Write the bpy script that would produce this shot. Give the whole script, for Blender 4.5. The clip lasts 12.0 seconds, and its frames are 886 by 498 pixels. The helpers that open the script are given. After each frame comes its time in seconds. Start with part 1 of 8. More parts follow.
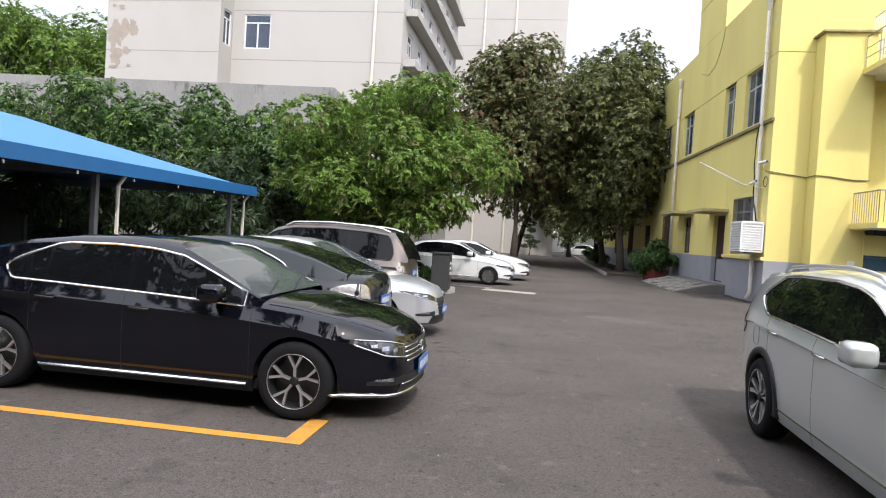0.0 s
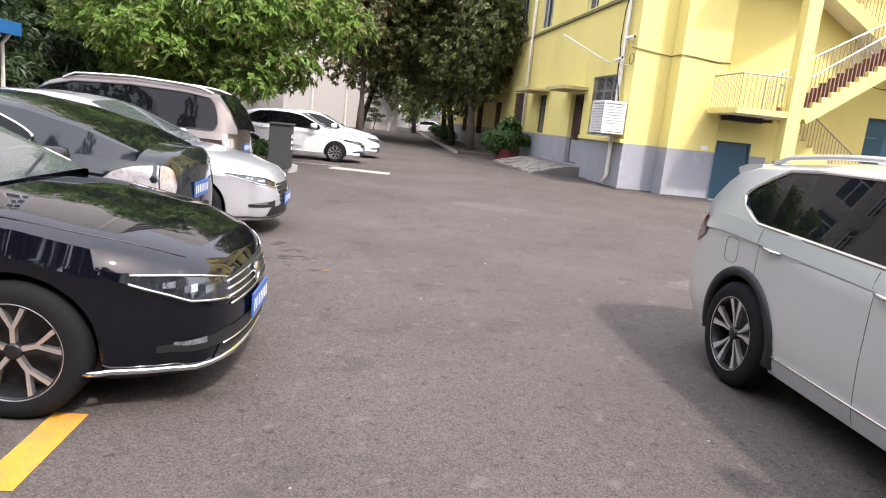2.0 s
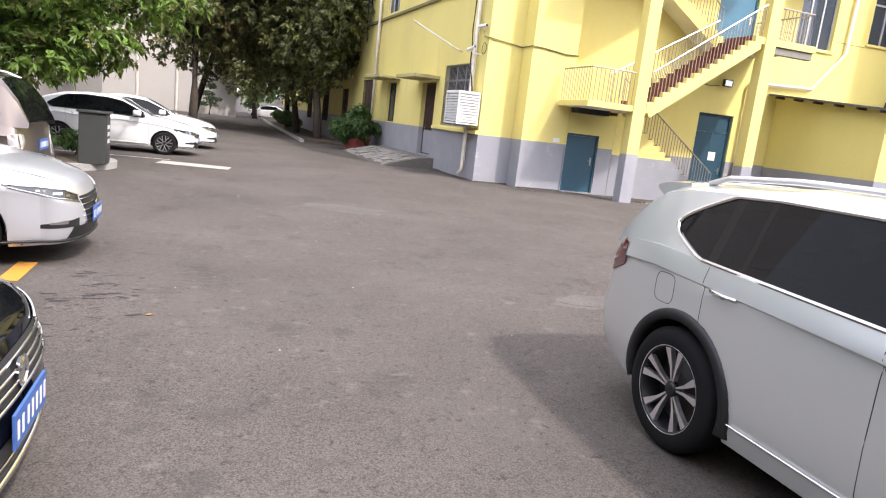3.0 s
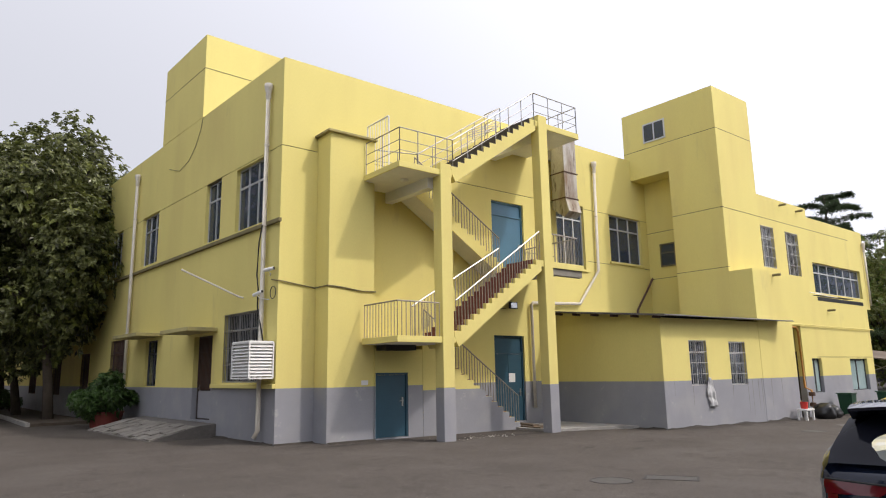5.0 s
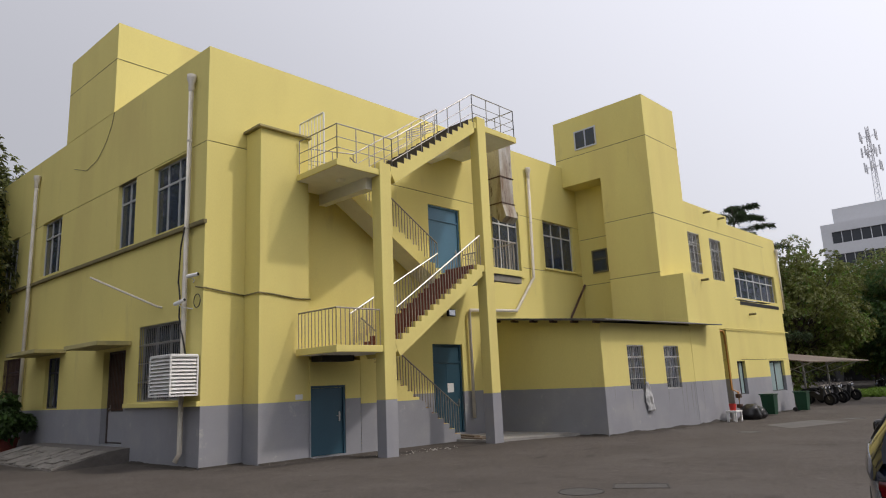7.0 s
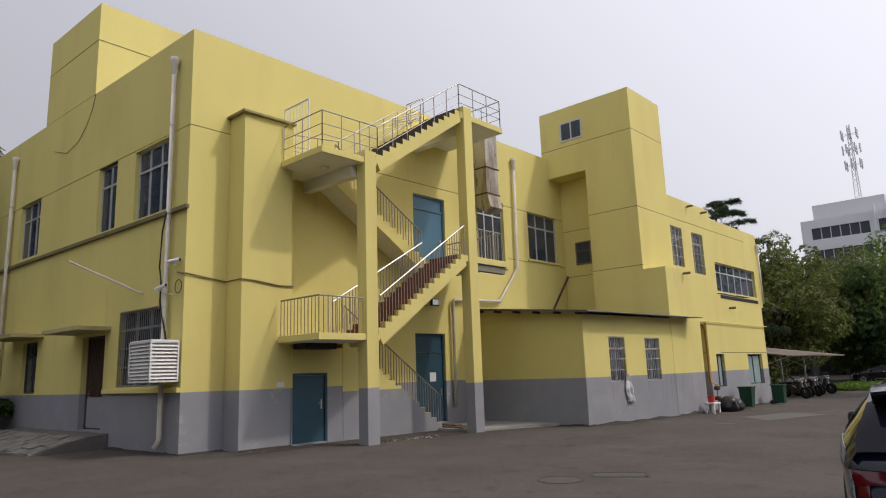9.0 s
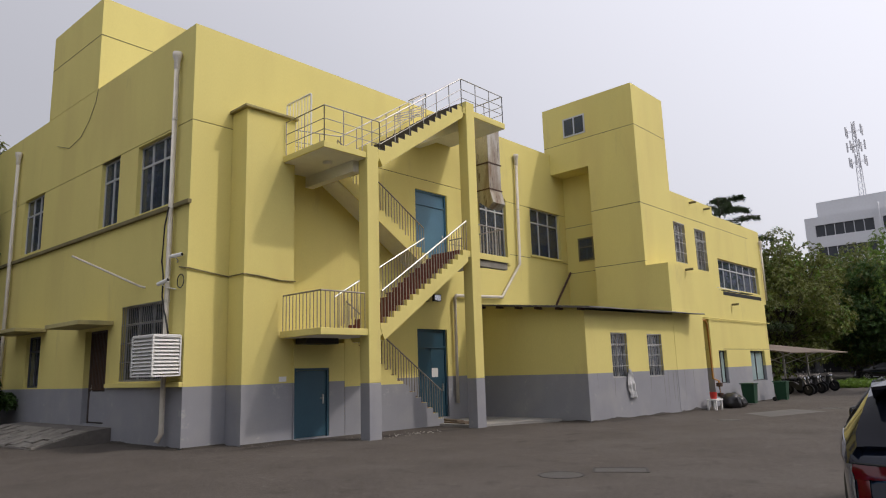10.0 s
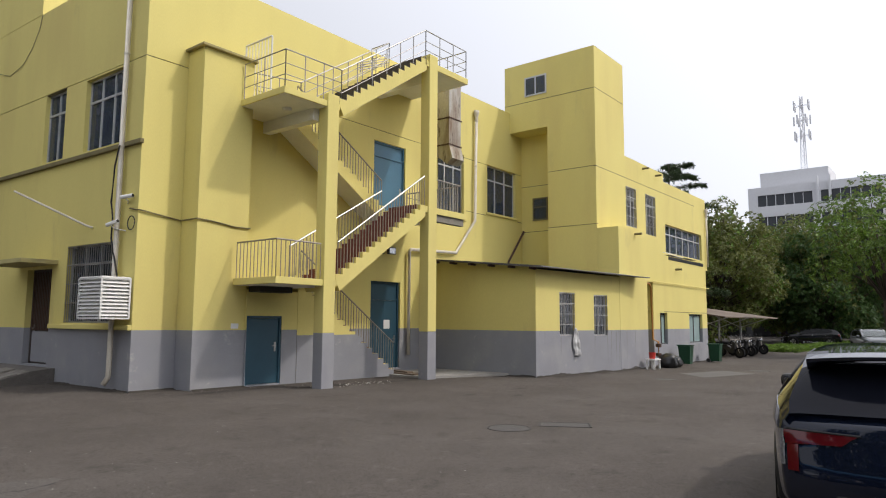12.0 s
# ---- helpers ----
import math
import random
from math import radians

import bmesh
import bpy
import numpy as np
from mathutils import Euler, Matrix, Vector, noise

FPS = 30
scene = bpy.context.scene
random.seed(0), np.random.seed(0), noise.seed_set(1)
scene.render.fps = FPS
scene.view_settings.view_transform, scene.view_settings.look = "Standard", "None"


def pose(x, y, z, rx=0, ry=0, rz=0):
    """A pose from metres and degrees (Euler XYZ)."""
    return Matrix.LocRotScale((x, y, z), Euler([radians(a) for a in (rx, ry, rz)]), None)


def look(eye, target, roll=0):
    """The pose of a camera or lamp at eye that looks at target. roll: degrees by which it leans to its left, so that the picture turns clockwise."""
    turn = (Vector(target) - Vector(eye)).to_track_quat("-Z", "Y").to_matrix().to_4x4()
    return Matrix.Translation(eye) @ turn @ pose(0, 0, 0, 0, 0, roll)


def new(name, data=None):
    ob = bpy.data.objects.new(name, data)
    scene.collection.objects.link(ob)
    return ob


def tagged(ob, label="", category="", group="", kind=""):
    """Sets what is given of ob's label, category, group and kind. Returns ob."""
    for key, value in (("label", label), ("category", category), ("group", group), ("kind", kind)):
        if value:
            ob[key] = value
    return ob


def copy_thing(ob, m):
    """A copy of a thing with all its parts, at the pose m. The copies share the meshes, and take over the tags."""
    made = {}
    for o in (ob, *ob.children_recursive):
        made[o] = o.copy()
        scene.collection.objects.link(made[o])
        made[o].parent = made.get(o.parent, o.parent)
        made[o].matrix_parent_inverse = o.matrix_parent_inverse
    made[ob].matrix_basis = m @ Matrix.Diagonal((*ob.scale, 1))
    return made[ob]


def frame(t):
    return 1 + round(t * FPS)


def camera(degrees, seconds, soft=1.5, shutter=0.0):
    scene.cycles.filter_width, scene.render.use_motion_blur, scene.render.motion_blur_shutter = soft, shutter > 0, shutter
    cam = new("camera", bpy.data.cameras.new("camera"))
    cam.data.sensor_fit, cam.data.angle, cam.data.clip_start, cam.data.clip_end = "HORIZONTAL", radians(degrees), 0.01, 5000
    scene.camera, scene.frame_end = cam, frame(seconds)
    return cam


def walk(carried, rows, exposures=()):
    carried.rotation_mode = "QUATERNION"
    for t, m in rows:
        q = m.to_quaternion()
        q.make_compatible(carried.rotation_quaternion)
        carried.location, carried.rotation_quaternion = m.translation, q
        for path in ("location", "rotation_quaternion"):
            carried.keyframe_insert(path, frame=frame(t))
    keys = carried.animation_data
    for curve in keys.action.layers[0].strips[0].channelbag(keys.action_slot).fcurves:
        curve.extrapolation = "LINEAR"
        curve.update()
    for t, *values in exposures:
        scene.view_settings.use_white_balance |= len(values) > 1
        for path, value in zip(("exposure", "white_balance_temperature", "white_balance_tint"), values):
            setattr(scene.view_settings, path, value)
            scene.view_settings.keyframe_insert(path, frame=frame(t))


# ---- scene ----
cam = camera(67.3, 12.0, 1.1)
PATH = [
    (0, (-0.268, 1.266, 1.663), (-0.569, 3.242, 1.619), 3.6),
    (0.5, (-0.363, 1.782, 1.594), (-0.532, 3.774, 1.553), 4.1),
    (1, (-0.483, 2.348, 1.583), (-0.541, 4.338, 1.393), 6.4),
    (1.5, (-0.597, 3.002, 1.575), (-0.423, 4.97, 1.262), 6.5),
    (2, (-0.683, 3.598, 1.568), (-0.481, 5.552, 1.193), 5.8),
    (2.5, (-0.684, 4.173, 1.589), (-0.242, 6.076, 1.164), 6.2),
    (3, (-0.701, 4.799, 1.683), (-0.055, 6.655, 1.314), 6.5),
    (3.2, (-0.715, 5.015, 1.705), (0.038, 6.843, 1.406), 5.7),
    (3.5, (-0.721, 5.375, 1.762), (0.21, 7.137, 1.594), 4.1),
    (3.7, (-0.72, 5.632, 1.752), (0.291, 7.356, 1.668), 3.3),
    (5.3, (-1.047, 7.765, 1.786), (0.204, 9.273, 2.185), -1.44),
    (5.5, (-1.033, 7.948, 1.774), (0.231, 9.446, 2.174), -1.64),
    (6, (-0.967, 8.267, 1.774), (0.376, 9.698, 2.161), -2.41),
    (6.5, (-0.91, 8.488, 1.708), (0.458, 9.894, 2.101), -2.6),
    (7, (-0.899, 8.557, 1.724), (0.515, 9.913, 2.122), -2.58),
    (7.5, (-0.914, 8.568, 1.695), (0.527, 9.898, 2.088), -2.47),
    (9.5, (-0.866, 8.57, 1.688), (0.584, 9.899, 2.051), -1.87),
    (10, (-0.855, 8.562, 1.668), (0.59, 9.897, 2.026), -1.77),
    (10.5, (-0.863, 8.573, 1.677), (0.575, 9.918, 2.023), -1.47),
    (11, (-0.905, 8.581, 1.722), (0.54, 9.924, 2.049), -0.77),
    (11.5, (-0.95, 8.595, 1.725), (0.571, 9.879, 1.921), -0.45),
    (12, (-1.042, 8.602, 1.736), (0.513, 9.842, 1.95), 0.36),
]
# the clip's camera lifts its picture in the first part and settles later
EXPOSURES = ((0.0, 0.5, 6200, 13), (1.0, 0.82, 6300, 16), (2.0, 1.1, 6350, 18), (3.7, 1.02, 6350, 17), (5.3, -0.38, 6550, 14), (6.0, -0.61, 6550, 14), (10.5, -0.66, 6550, 15), (11.5, -0.52, 6500, 13), (12.0, -0.32, 6500, 12))
walk(cam, [(t, look(eye, target, roll)) for t, eye, target, roll in PATH], EXPOSURES)

# ---------------------------------------------------------------- world and sun
SUN_WAY = Vector((-0.545, 1.06, -1.39)).normalized()
world = bpy.data.worlds.new("sky")
scene.world = world
world.use_nodes = True
wn = world.node_tree.nodes
wl = world.node_tree.links
sky = wn.new("ShaderNodeTexSky")
sky.sky_type = "NISHITA"
sky.sun_disc = False
sky.sun_elevation = math.asin(-SUN_WAY.z)
sky.sun_rotation = math.atan2(-SUN_WAY.x, -SUN_WAY.y)
sky.dust_density = 6.0
sky.air_density = 1.0
haze = wn.new("ShaderNodeMix")
haze.data_type = "RGBA"
haze.inputs[0].default_value = 0.75
haze.inputs[7].default_value = (9.0, 9.25, 9.8, 1)
wl.new(sky.outputs[0], haze.inputs[6])
# a hazy sky is brighter towards the sun and overhead than on the far side
sky_way = wn.new("ShaderNodeTexCoord")
sunward = wn.new("ShaderNodeVectorMath")
sunward.operation = "DOT_PRODUCT"
sunward.inputs[1].default_value = -SUN_WAY
wl.new(sky_way.outputs["Generated"], sunward.inputs[0])
glow = wn.new("ShaderNodeMapRange")
glow.interpolation_type = "SMOOTHSTEP"
glow.inputs[1].default_value, glow.inputs[2].default_value = -0.4, 0.95
glow.inputs[3].default_value, glow.inputs[4].default_value = 0.9, 1.95
wl.new(sunward.outputs["Value"], glow.inputs[0])
zenith = wn.new("ShaderNodeMix")
zenith.data_type, zenith.blend_type = "RGBA", "MULTIPLY"
zenith.inputs[0].default_value = 1.0
wl.new(haze.outputs[2], zenith.inputs[6])
wl.new(glow.outputs[0], zenith.inputs[7])
back = wn["Background"]
back.inputs[1].default_value = 0.112
wl.new(zenith.outputs[2], back.inputs[0])

sun_data = bpy.data.lights.new("sun", "SUN")
sun_data.energy = 2.0
sun_data.angle = radians(2.2)
sun_data.color = (1.0, 0.95, 0.86)
sun = new("sun", sun_data)
sun.matrix_world = look((20, -20, 50), Vector((20, -20, 50)) + SUN_WAY)

# ---------------------------------------------------------------- materials


def mat(name, color, rough=0.6, metal=0.0, vary=0.12, scale=3.0, fine=40.0, bump=0.0, coat=0.0, spec=0.5, stain=None, stain_amount=0.0,
        stain_scale=0.6, transmission=0.0, island=0.0, ior=1.45, stretch=(1, 1, 1), grain=0.0, marks=None):
    """A procedural surface: base colour varied at two scales, soft stains and fine relief."""
    m = bpy.data.materials.new(name)
    m.use_nodes = True
    n, l = m.node_tree.nodes, m.node_tree.links
    b = n["Principled BSDF"]
    b.inputs["Roughness"].default_value = rough
    b.inputs["Metallic"].default_value = metal
    b.inputs["Coat Weight"].default_value = coat
    b.inputs["Coat Roughness"].default_value = 0.03
    b.inputs["Specular IOR Level"].default_value = spec
    b.inputs["Transmission Weight"].default_value = transmission
    b.inputs["IOR"].default_value = ior
    geo = n.new("ShaderNodeNewGeometry")
    mapping = n.new("ShaderNodeMapping")
    mapping.inputs["Scale"].default_value = stretch
    l.new(geo.outputs["Position"], mapping.inputs[0])

    def noisy(s, detail):
        t = n.new("ShaderNodeTexNoise")
        t.inputs["Scale"].default_value = s
        t.inputs["Detail"].default_value = detail
        l.new(mapping.outputs[0], t.inputs["Vector"])
        return t

    big, small = noisy(scale, 4), noisy(fine, 3)
    add = n.new("ShaderNodeMath")
    add.operation = "ADD"
    l.new(big.outputs[0], add.inputs[0])
    l.new(small.outputs[0], add.inputs[1])
    ramp = n.new("ShaderNodeMapRange")
    ramp.inputs[1].default_value, ramp.inputs[2].default_value = 0.6, 1.4
    ramp.inputs[3].default_value, ramp.inputs[4].default_value = 1 - vary, 1 + vary
    l.new(add.outputs[0], ramp.inputs[0])
    mul = n.new("ShaderNodeMix")
    mul.data_type, mul.blend_type = "RGBA", "MULTIPLY"
    mul.inputs[0].default_value = 1.0
    mul.inputs[6].default_value = (*color, 1)
    l.new(ramp.outputs[0], mul.inputs[7])
    out = mul.outputs[2]
    if grain:
        speck = n.new("ShaderNodeTexVoronoi")
        speck.inputs["Scale"].default_value = fine
        l.new(mapping.outputs[0], speck.inputs["Vector"])
        gr = n.new("ShaderNodeMapRange")
        gr.inputs[3].default_value, gr.inputs[4].default_value = 1 - grain, 1 + grain
        l.new(speck.outputs["Color"], gr.inputs[0])
        gm = n.new("ShaderNodeMix")
        gm.data_type, gm.blend_type = "RGBA", "MULTIPLY"
        gm.inputs[0].default_value = 1.0
        l.new(out, gm.inputs[6])
        l.new(gr.outputs[0], gm.inputs[7])
        out = gm.outputs[2]
    if stain:
        st = noisy(stain_scale, 6)
        sr = n.new("ShaderNodeMapRange")
        sr.inputs[1].default_value, sr.inputs[2].default_value = 0.5, 0.72
        sr.inputs[3].default_value, sr.inputs[4].default_value = 0.0, stain_amount
        l.new(st.outputs[0], sr.inputs[0])
        mx = n.new("ShaderNodeMix")
        mx.data_type = "RGBA"
        l.new(sr.outputs[0], mx.inputs[0])
        l.new(out, mx.inputs[6])
        mx.inputs[7].default_value = (*stain, 1)
        out = mx.outputs[2]
    if marks:                       # colour, amount, scale, threshold: sharper marks with a shape of their own
        for mc, ma, ms, mt in (marks if isinstance(marks[0][0], tuple) else (marks,)):
            tn = noisy(ms, 8)
            tn.inputs["Roughness"].default_value = 0.68
            tr = n.new("ShaderNodeMapRange")
            tr.inputs[1].default_value, tr.inputs[2].default_value = mt, mt + 0.09
            tr.inputs[3].default_value, tr.inputs[4].default_value = 0.0, ma
            l.new(tn.outputs[0], tr.inputs[0])
            tm = n.new("ShaderNodeMix")
            tm.data_type = "RGBA"
            tm.inputs[7].default_value = (*mc, 1)
            l.new(tr.outputs[0], tm.inputs[0])
            l.new(out, tm.inputs[6])
            out = tm.outputs[2]
    if island:
        ir = n.new("ShaderNodeMapRange")
        ir.inputs[3].default_value, ir.inputs[4].default_value = 1 - island, 1 + island
        l.new(geo.outputs["Random Per Island"], ir.inputs[0])
        im = n.new("ShaderNodeMix")
        im.data_type, im.blend_type = "RGBA", "MULTIPLY"
        im.inputs[0].default_value = 1.0
        l.new(out, im.inputs[6])
        l.new(ir.outputs[0], im.inputs[7])
        out = im.outputs[2]
    l.new(out, b.inputs["Base Color"])
    if bump:
        bp = n.new("ShaderNodeBump")
        bp.inputs["Strength"].default_value = bump
        bp.inputs["Distance"].default_value = 0.01
        l.new(small.outputs[0], bp.inputs["Height"])
        l.new(bp.outputs[0], b.inputs["Normal"])
    return m


YELLOW = mat("yellow render", (0.71, 0.618, 0.212), 0.85, vary=0.06, scale=0.7, fine=60, bump=0.2, stain=(0.58, 0.46, 0.17), stain_amount=0.4, stain_scale=0.6, stretch=(1, 1, 0.25), marks=((0.42, 0.35, 0.17), 0.22, 1.1, 0.6))
GREY = mat("grey dado paint", (0.27, 0.275, 0.30), 0.75, vary=0.10, scale=1.2, fine=50, bump=0.15, stain=(0.36, 0.355, 0.35), stain_amount=0.5, stain_scale=0.9, marks=((0.46, 0.45, 0.43), 0.6, 2.4, 0.62))
GROOVE = mat("dark joint", (0.16, 0.14, 0.07), 0.9)
TRIM = mat("weathered ledge", (0.20, 0.17, 0.08), 0.9, vary=0.25, scale=2)
CONCRETE = mat("concrete", (0.33, 0.32, 0.30), 0.9, vary=0.2, scale=1.5, fine=25, bump=0.3, stain=(0.16, 0.15, 0.14), stain_amount=0.6, stain_scale=1.0)
OLDCONC = mat("rain-stained concrete", (0.23, 0.215, 0.18), 0.9, vary=0.3, scale=2, fine=25, bump=0.3, stain=(0.07, 0.065, 0.055), stain_amount=0.8, stain_scale=1.4, marks=((0.42, 0.36, 0.17), 0.6, 2.0, 0.58))
SOFFIT = mat("pale painted soffit", (0.76, 0.75, 0.68), 0.9, vary=0.08)
ASPHALT = mat("asphalt", (0.086, 0.0755, 0.0675), 0.92, vary=0.25, scale=0.5, fine=120, bump=0.5, spec=0.15, grain=0.42, stain=(0.118, 0.106, 0.096), stain_amount=0.5, stain_scale=0.35, marks=(((0.048, 0.043, 0.039), 0.45, 1.6, 0.56), ((0.15, 0.136, 0.122), 0.5, 5.0, 0.58), ((0.028, 0.025, 0.022), 0.65, 14.0, 0.57), ((0.17, 0.155, 0.14), 0.6, 26.0, 0.62)))
ROADPAINT = mat("yellow road paint", (0.56, 0.26, 0.03), 0.8, vary=0.2, scale=6, fine=60, stain=(0.2, 0.15, 0.09), stain_amount=0.5, stain_scale=5)
WHITEPAINT = mat("white paint", (0.72, 0.72, 0.70), 0.5, vary=0.05)
PALEWALL = mat("pale stained render", (0.42, 0.40, 0.37), 0.9, vary=0.08, scale=0.3, fine=20, stain=(0.35, 0.325, 0.29), stain_amount=0.45, stain_scale=0.3, marks=((0.30, 0.28, 0.25), 0.3, 0.8, 0.6))
OLDWALL = mat("stained compound wall", (0.25, 0.246, 0.235), 0.95, vary=0.2, scale=0.8, fine=20, stain=(0.15, 0.15, 0.14), stain_amount=0.8, stain_scale=0.5, stretch=(1, 1, 0.3), marks=((0.07, 0.07, 0.06), 0.75, 1.1, 0.54))
BLUEROOF = mat("blue sheet roof", (0.06, 0.21, 0.40), 0.55, vary=0.1, scale=0.5, fine=10)
BLUEEDGE = mat("dark blue edge flashing", (0.02, 0.12, 0.30), 0.45)
STEEL = mat("galvanised steel", (0.45, 0.44, 0.42), 0.38, metal=0.85, vary=0.25, scale=2, stain=(0.16, 0.10, 0.06), stain_amount=0.6, stain_scale=1.2)
DULLSTEEL = mat("weathered steel rail", (0.33, 0.30, 0.26), 0.55, metal=0.6, vary=0.25, scale=6)
BRIGHT = mat("stainless rail", (0.46, 0.45, 0.43), 0.34, metal=1.0, vary=0.1)
TUBESTEEL = mat("dull tube rail", (0.30, 0.29, 0.27), 0.4, metal=0.8, vary=0.2, scale=5)
MAROON = mat("maroon tread tile", (0.16, 0.035, 0.03), 0.5, vary=0.2)
TEAL = mat("teal door paint", (0.026, 0.075, 0.11), 0.45, vary=0.1, scale=2, bump=0.05)
BLUEDOOR = mat("blue door paint", (0.06, 0.16, 0.25), 0.45, vary=0.1, scale=2)
DARKFRAME = mat("dark window frame", (0.05, 0.05, 0.055), 0.5)
ALU = mat("aluminium window frame", (0.55, 0.56, 0.56), 0.4, metal=0.3)
PANE = mat("window glass", (0.10, 0.13, 0.19), 0.03, vary=0.02, transmission=0.6)
PALEPANE = mat("pale teal opaque glass", (0.30, 0.40, 0.40), 0.06, vary=0.15, scale=3, stretch=(6, 6, 0.5))
# near-black colour stands for the darkness of unlit rooms
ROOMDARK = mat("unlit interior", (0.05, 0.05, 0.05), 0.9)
PVC = mat("old white pvc pipe", (0.62, 0.58, 0.50), 0.5, vary=0.12, scale=3, stain=(0.4, 0.33, 0.24), stain_amount=0.4, stain_scale=2)
GREYPIPE = mat("grey pvc pipe", (0.42, 0.42, 0.43), 0.5, vary=0.1)
GASPIPE = mat("ochre gas pipe", (0.42, 0.20, 0.035), 0.55, vary=0.25, scale=4)
RUST = mat("rusty brown steel", (0.09, 0.05, 0.035), 0.7, vary=0.3, scale=5)
WHITEBOX = mat("white louvre paint", (0.75, 0.75, 0.73), 0.4, vary=0.05)
BLACK = mat("black plastic", (0.015, 0.015, 0.016), 0.5)
RUBBER = mat("tyre rubber", (0.010, 0.010, 0.011), 0.85, spec=0.2, vary=0.15, fine=30)
BARK = mat("tree bark", (0.07, 0.055, 0.042), 0.95, vary=0.3, scale=5, fine=30, bump=0.8)
GREENBIN = mat("green bin plastic", (0.006, 0.05, 0.022), 0.45, vary=0.1)
CABLE = mat("black cable", (0.02, 0.02, 0.02), 0.6)

# ---------------------------------------------------------------- building blocks


def part(name, bm, material, parent=None, label="", smooth=False):
    """One mesh object out of a bmesh, under a thing or a part."""
    me = bpy.data.meshes.new(name)
    bmesh.ops.recalc_face_normals(bm, faces=bm.faces)
    if smooth:
        for fc in bm.faces:
            fc.smooth = True
    bm.to_mesh(me)
    bm.free()
    for one in material if isinstance(material, (list, tuple)) else [material]:
        me.materials.append(one)
    ob = new(name, me)
    if parent is not None:
        ob.parent = parent
        ob.matrix_parent_inverse = parent.matrix_world.inverted()
    return tagged(ob, label)


def thing(name, label, category, at=(0, 0, 0), group="", kind=""):
    """An Empty at the foot of a thing that will hold its parts."""
    ob = new(name)
    ob.matrix_world = Matrix.Translation(at)
    return tagged(ob, label, category, group, kind)


class Face:
    """A wall's own axes: s along it, o outward from it, z up."""

    def __init__(self, origin, along, out):
        self.o, self.d, self.n = Vector((*origin, 0)), Vector((*along, 0)), Vector((*out, 0))

    def pt(self, s, o, z):
        return self.o + self.d * s + self.n * o + Vector((0, 0, z))


PLAN = Face((0, 0), (1, 0), (0, 1))
SIDE = Face((6.8, 24.3), (-0.0471, 0.9989), (-0.9989, -0.0471))
MAIN = Face((6.8, 24.3), (1, 0), (0, -1))
QUADS = ((0, 1, 3, 2), (4, 6, 7, 5), (0, 4, 5, 1), (2, 3, 7, 6), (0, 2, 6, 4), (1, 5, 7, 3))


def box(bm, fr, s0, s1, o0, o1, z0, z1, bevel=0.0, mi=0):
    """A block in a wall's axes, its edges rounded by bevel."""
    v = [bm.verts.new(fr.pt(s, o, z)) for s in (s0, s1) for o in (o0, o1) for z in (z0, z1)]
    fs = [bm.faces.new([v[i] for i in q]) for q in QUADS]
    for fc in fs:
        fc.material_index = mi
    if bevel:
        bmesh.ops.recalc_face_normals(bm, faces=fs)
        es = list({e for fc in fs for e in fc.edges})
        r = bmesh.ops.bevel(bm, geom=es, offset=bevel, segments=2, affect="EDGES", profile=0.5)
        for fc in r["faces"]:
            fc.material_index = mi


def tube(bm, pts, r, sides=8, closed_ends=True):
    """A round bar along a line of points; r may be one radius or one for each point."""
    pts = [Vector(p) for p in pts]
    rs = r if isinstance(r, (list, tuple)) else [r] * len(pts)
    rings = []
    up = Vector((0, 0, 1))
    for i, p in enumerate(pts):
        way = (pts[min(i + 1, len(pts) - 1)] - pts[max(i - 1, 0)]).normalized()
        a = way.cross(up)
        if a.length < 1e-3:
            a = Vector((1, 0, 0))
        a.normalize()
        b = way.cross(a)
        rings.append([bm.verts.new(p + (a * math.cos(k * math.tau / sides) + b * math.sin(k * math.tau / sides)) * rs[i]) for k in range(sides)])
    for q, w in zip(rings, rings[1:]):
        for k in range(sides):
            bm.faces.new((q[k], q[(k + 1) % sides], w[(k + 1) % sides], w[k]))
    if closed_ends:
        bm.faces.new(rings[0][::-1])
        bm.faces.new(rings[-1])


def lathe(bm, profile, centre, axis, sides=24, mi=0):
    """Turns a profile of (radius, along) about an axis through centre."""
    axis = Vector(axis).normalized()
    a = axis.orthogonal().normalized()
    b = axis.cross(a)
    rings = []
    for r, h in profile:
        rings.append([bm.verts.new(Vector(centre) + axis * h + (a * math.cos(k * math.tau / sides) + b * math.sin(k * math.tau / sides)) * max(r, 1e-4)) for k in range(sides)])
    for q, w in zip(rings, rings[1:]):
        for k in range(sides):
            fc = bm.faces.new((q[k], q[(k + 1) % sides], w[(k + 1) % sides], w[k]))
            fc.material_index = mi


def prism(bm, outline, z0, z1, mi=0):
    """An upright prism over a plan outline."""
    lo = [bm.verts.new((x, y, z0)) for x, y in outline]
    hi = [bm.verts.new((x, y, z1)) for x, y in outline]
    k = len(outline)
    fs = [bm.faces.new(lo[::-1]), bm.faces.new(hi)] + [bm.faces.new((lo[i], lo[(i + 1) % k], hi[(i + 1) % k], hi[i])) for i in range(k)]
    for fc in fs:
        fc.material_index = mi


def slab(bm, fr, outline, o0, o1):
    """A plate whose outline lies in a wall's s and z, between two distances from the wall."""
    a = [bm.verts.new(fr.pt(s, o0, z)) for s, z in outline]
    b = [bm.verts.new(fr.pt(s, o1, z)) for s, z in outline]
    k = len(outline)
    bm.faces.new(a[::-1])
    bm.faces.new(b)
    for i in range(k):
        bm.faces.new((a[i], a[(i + 1) % k], b[(i + 1) % k], b[i]))


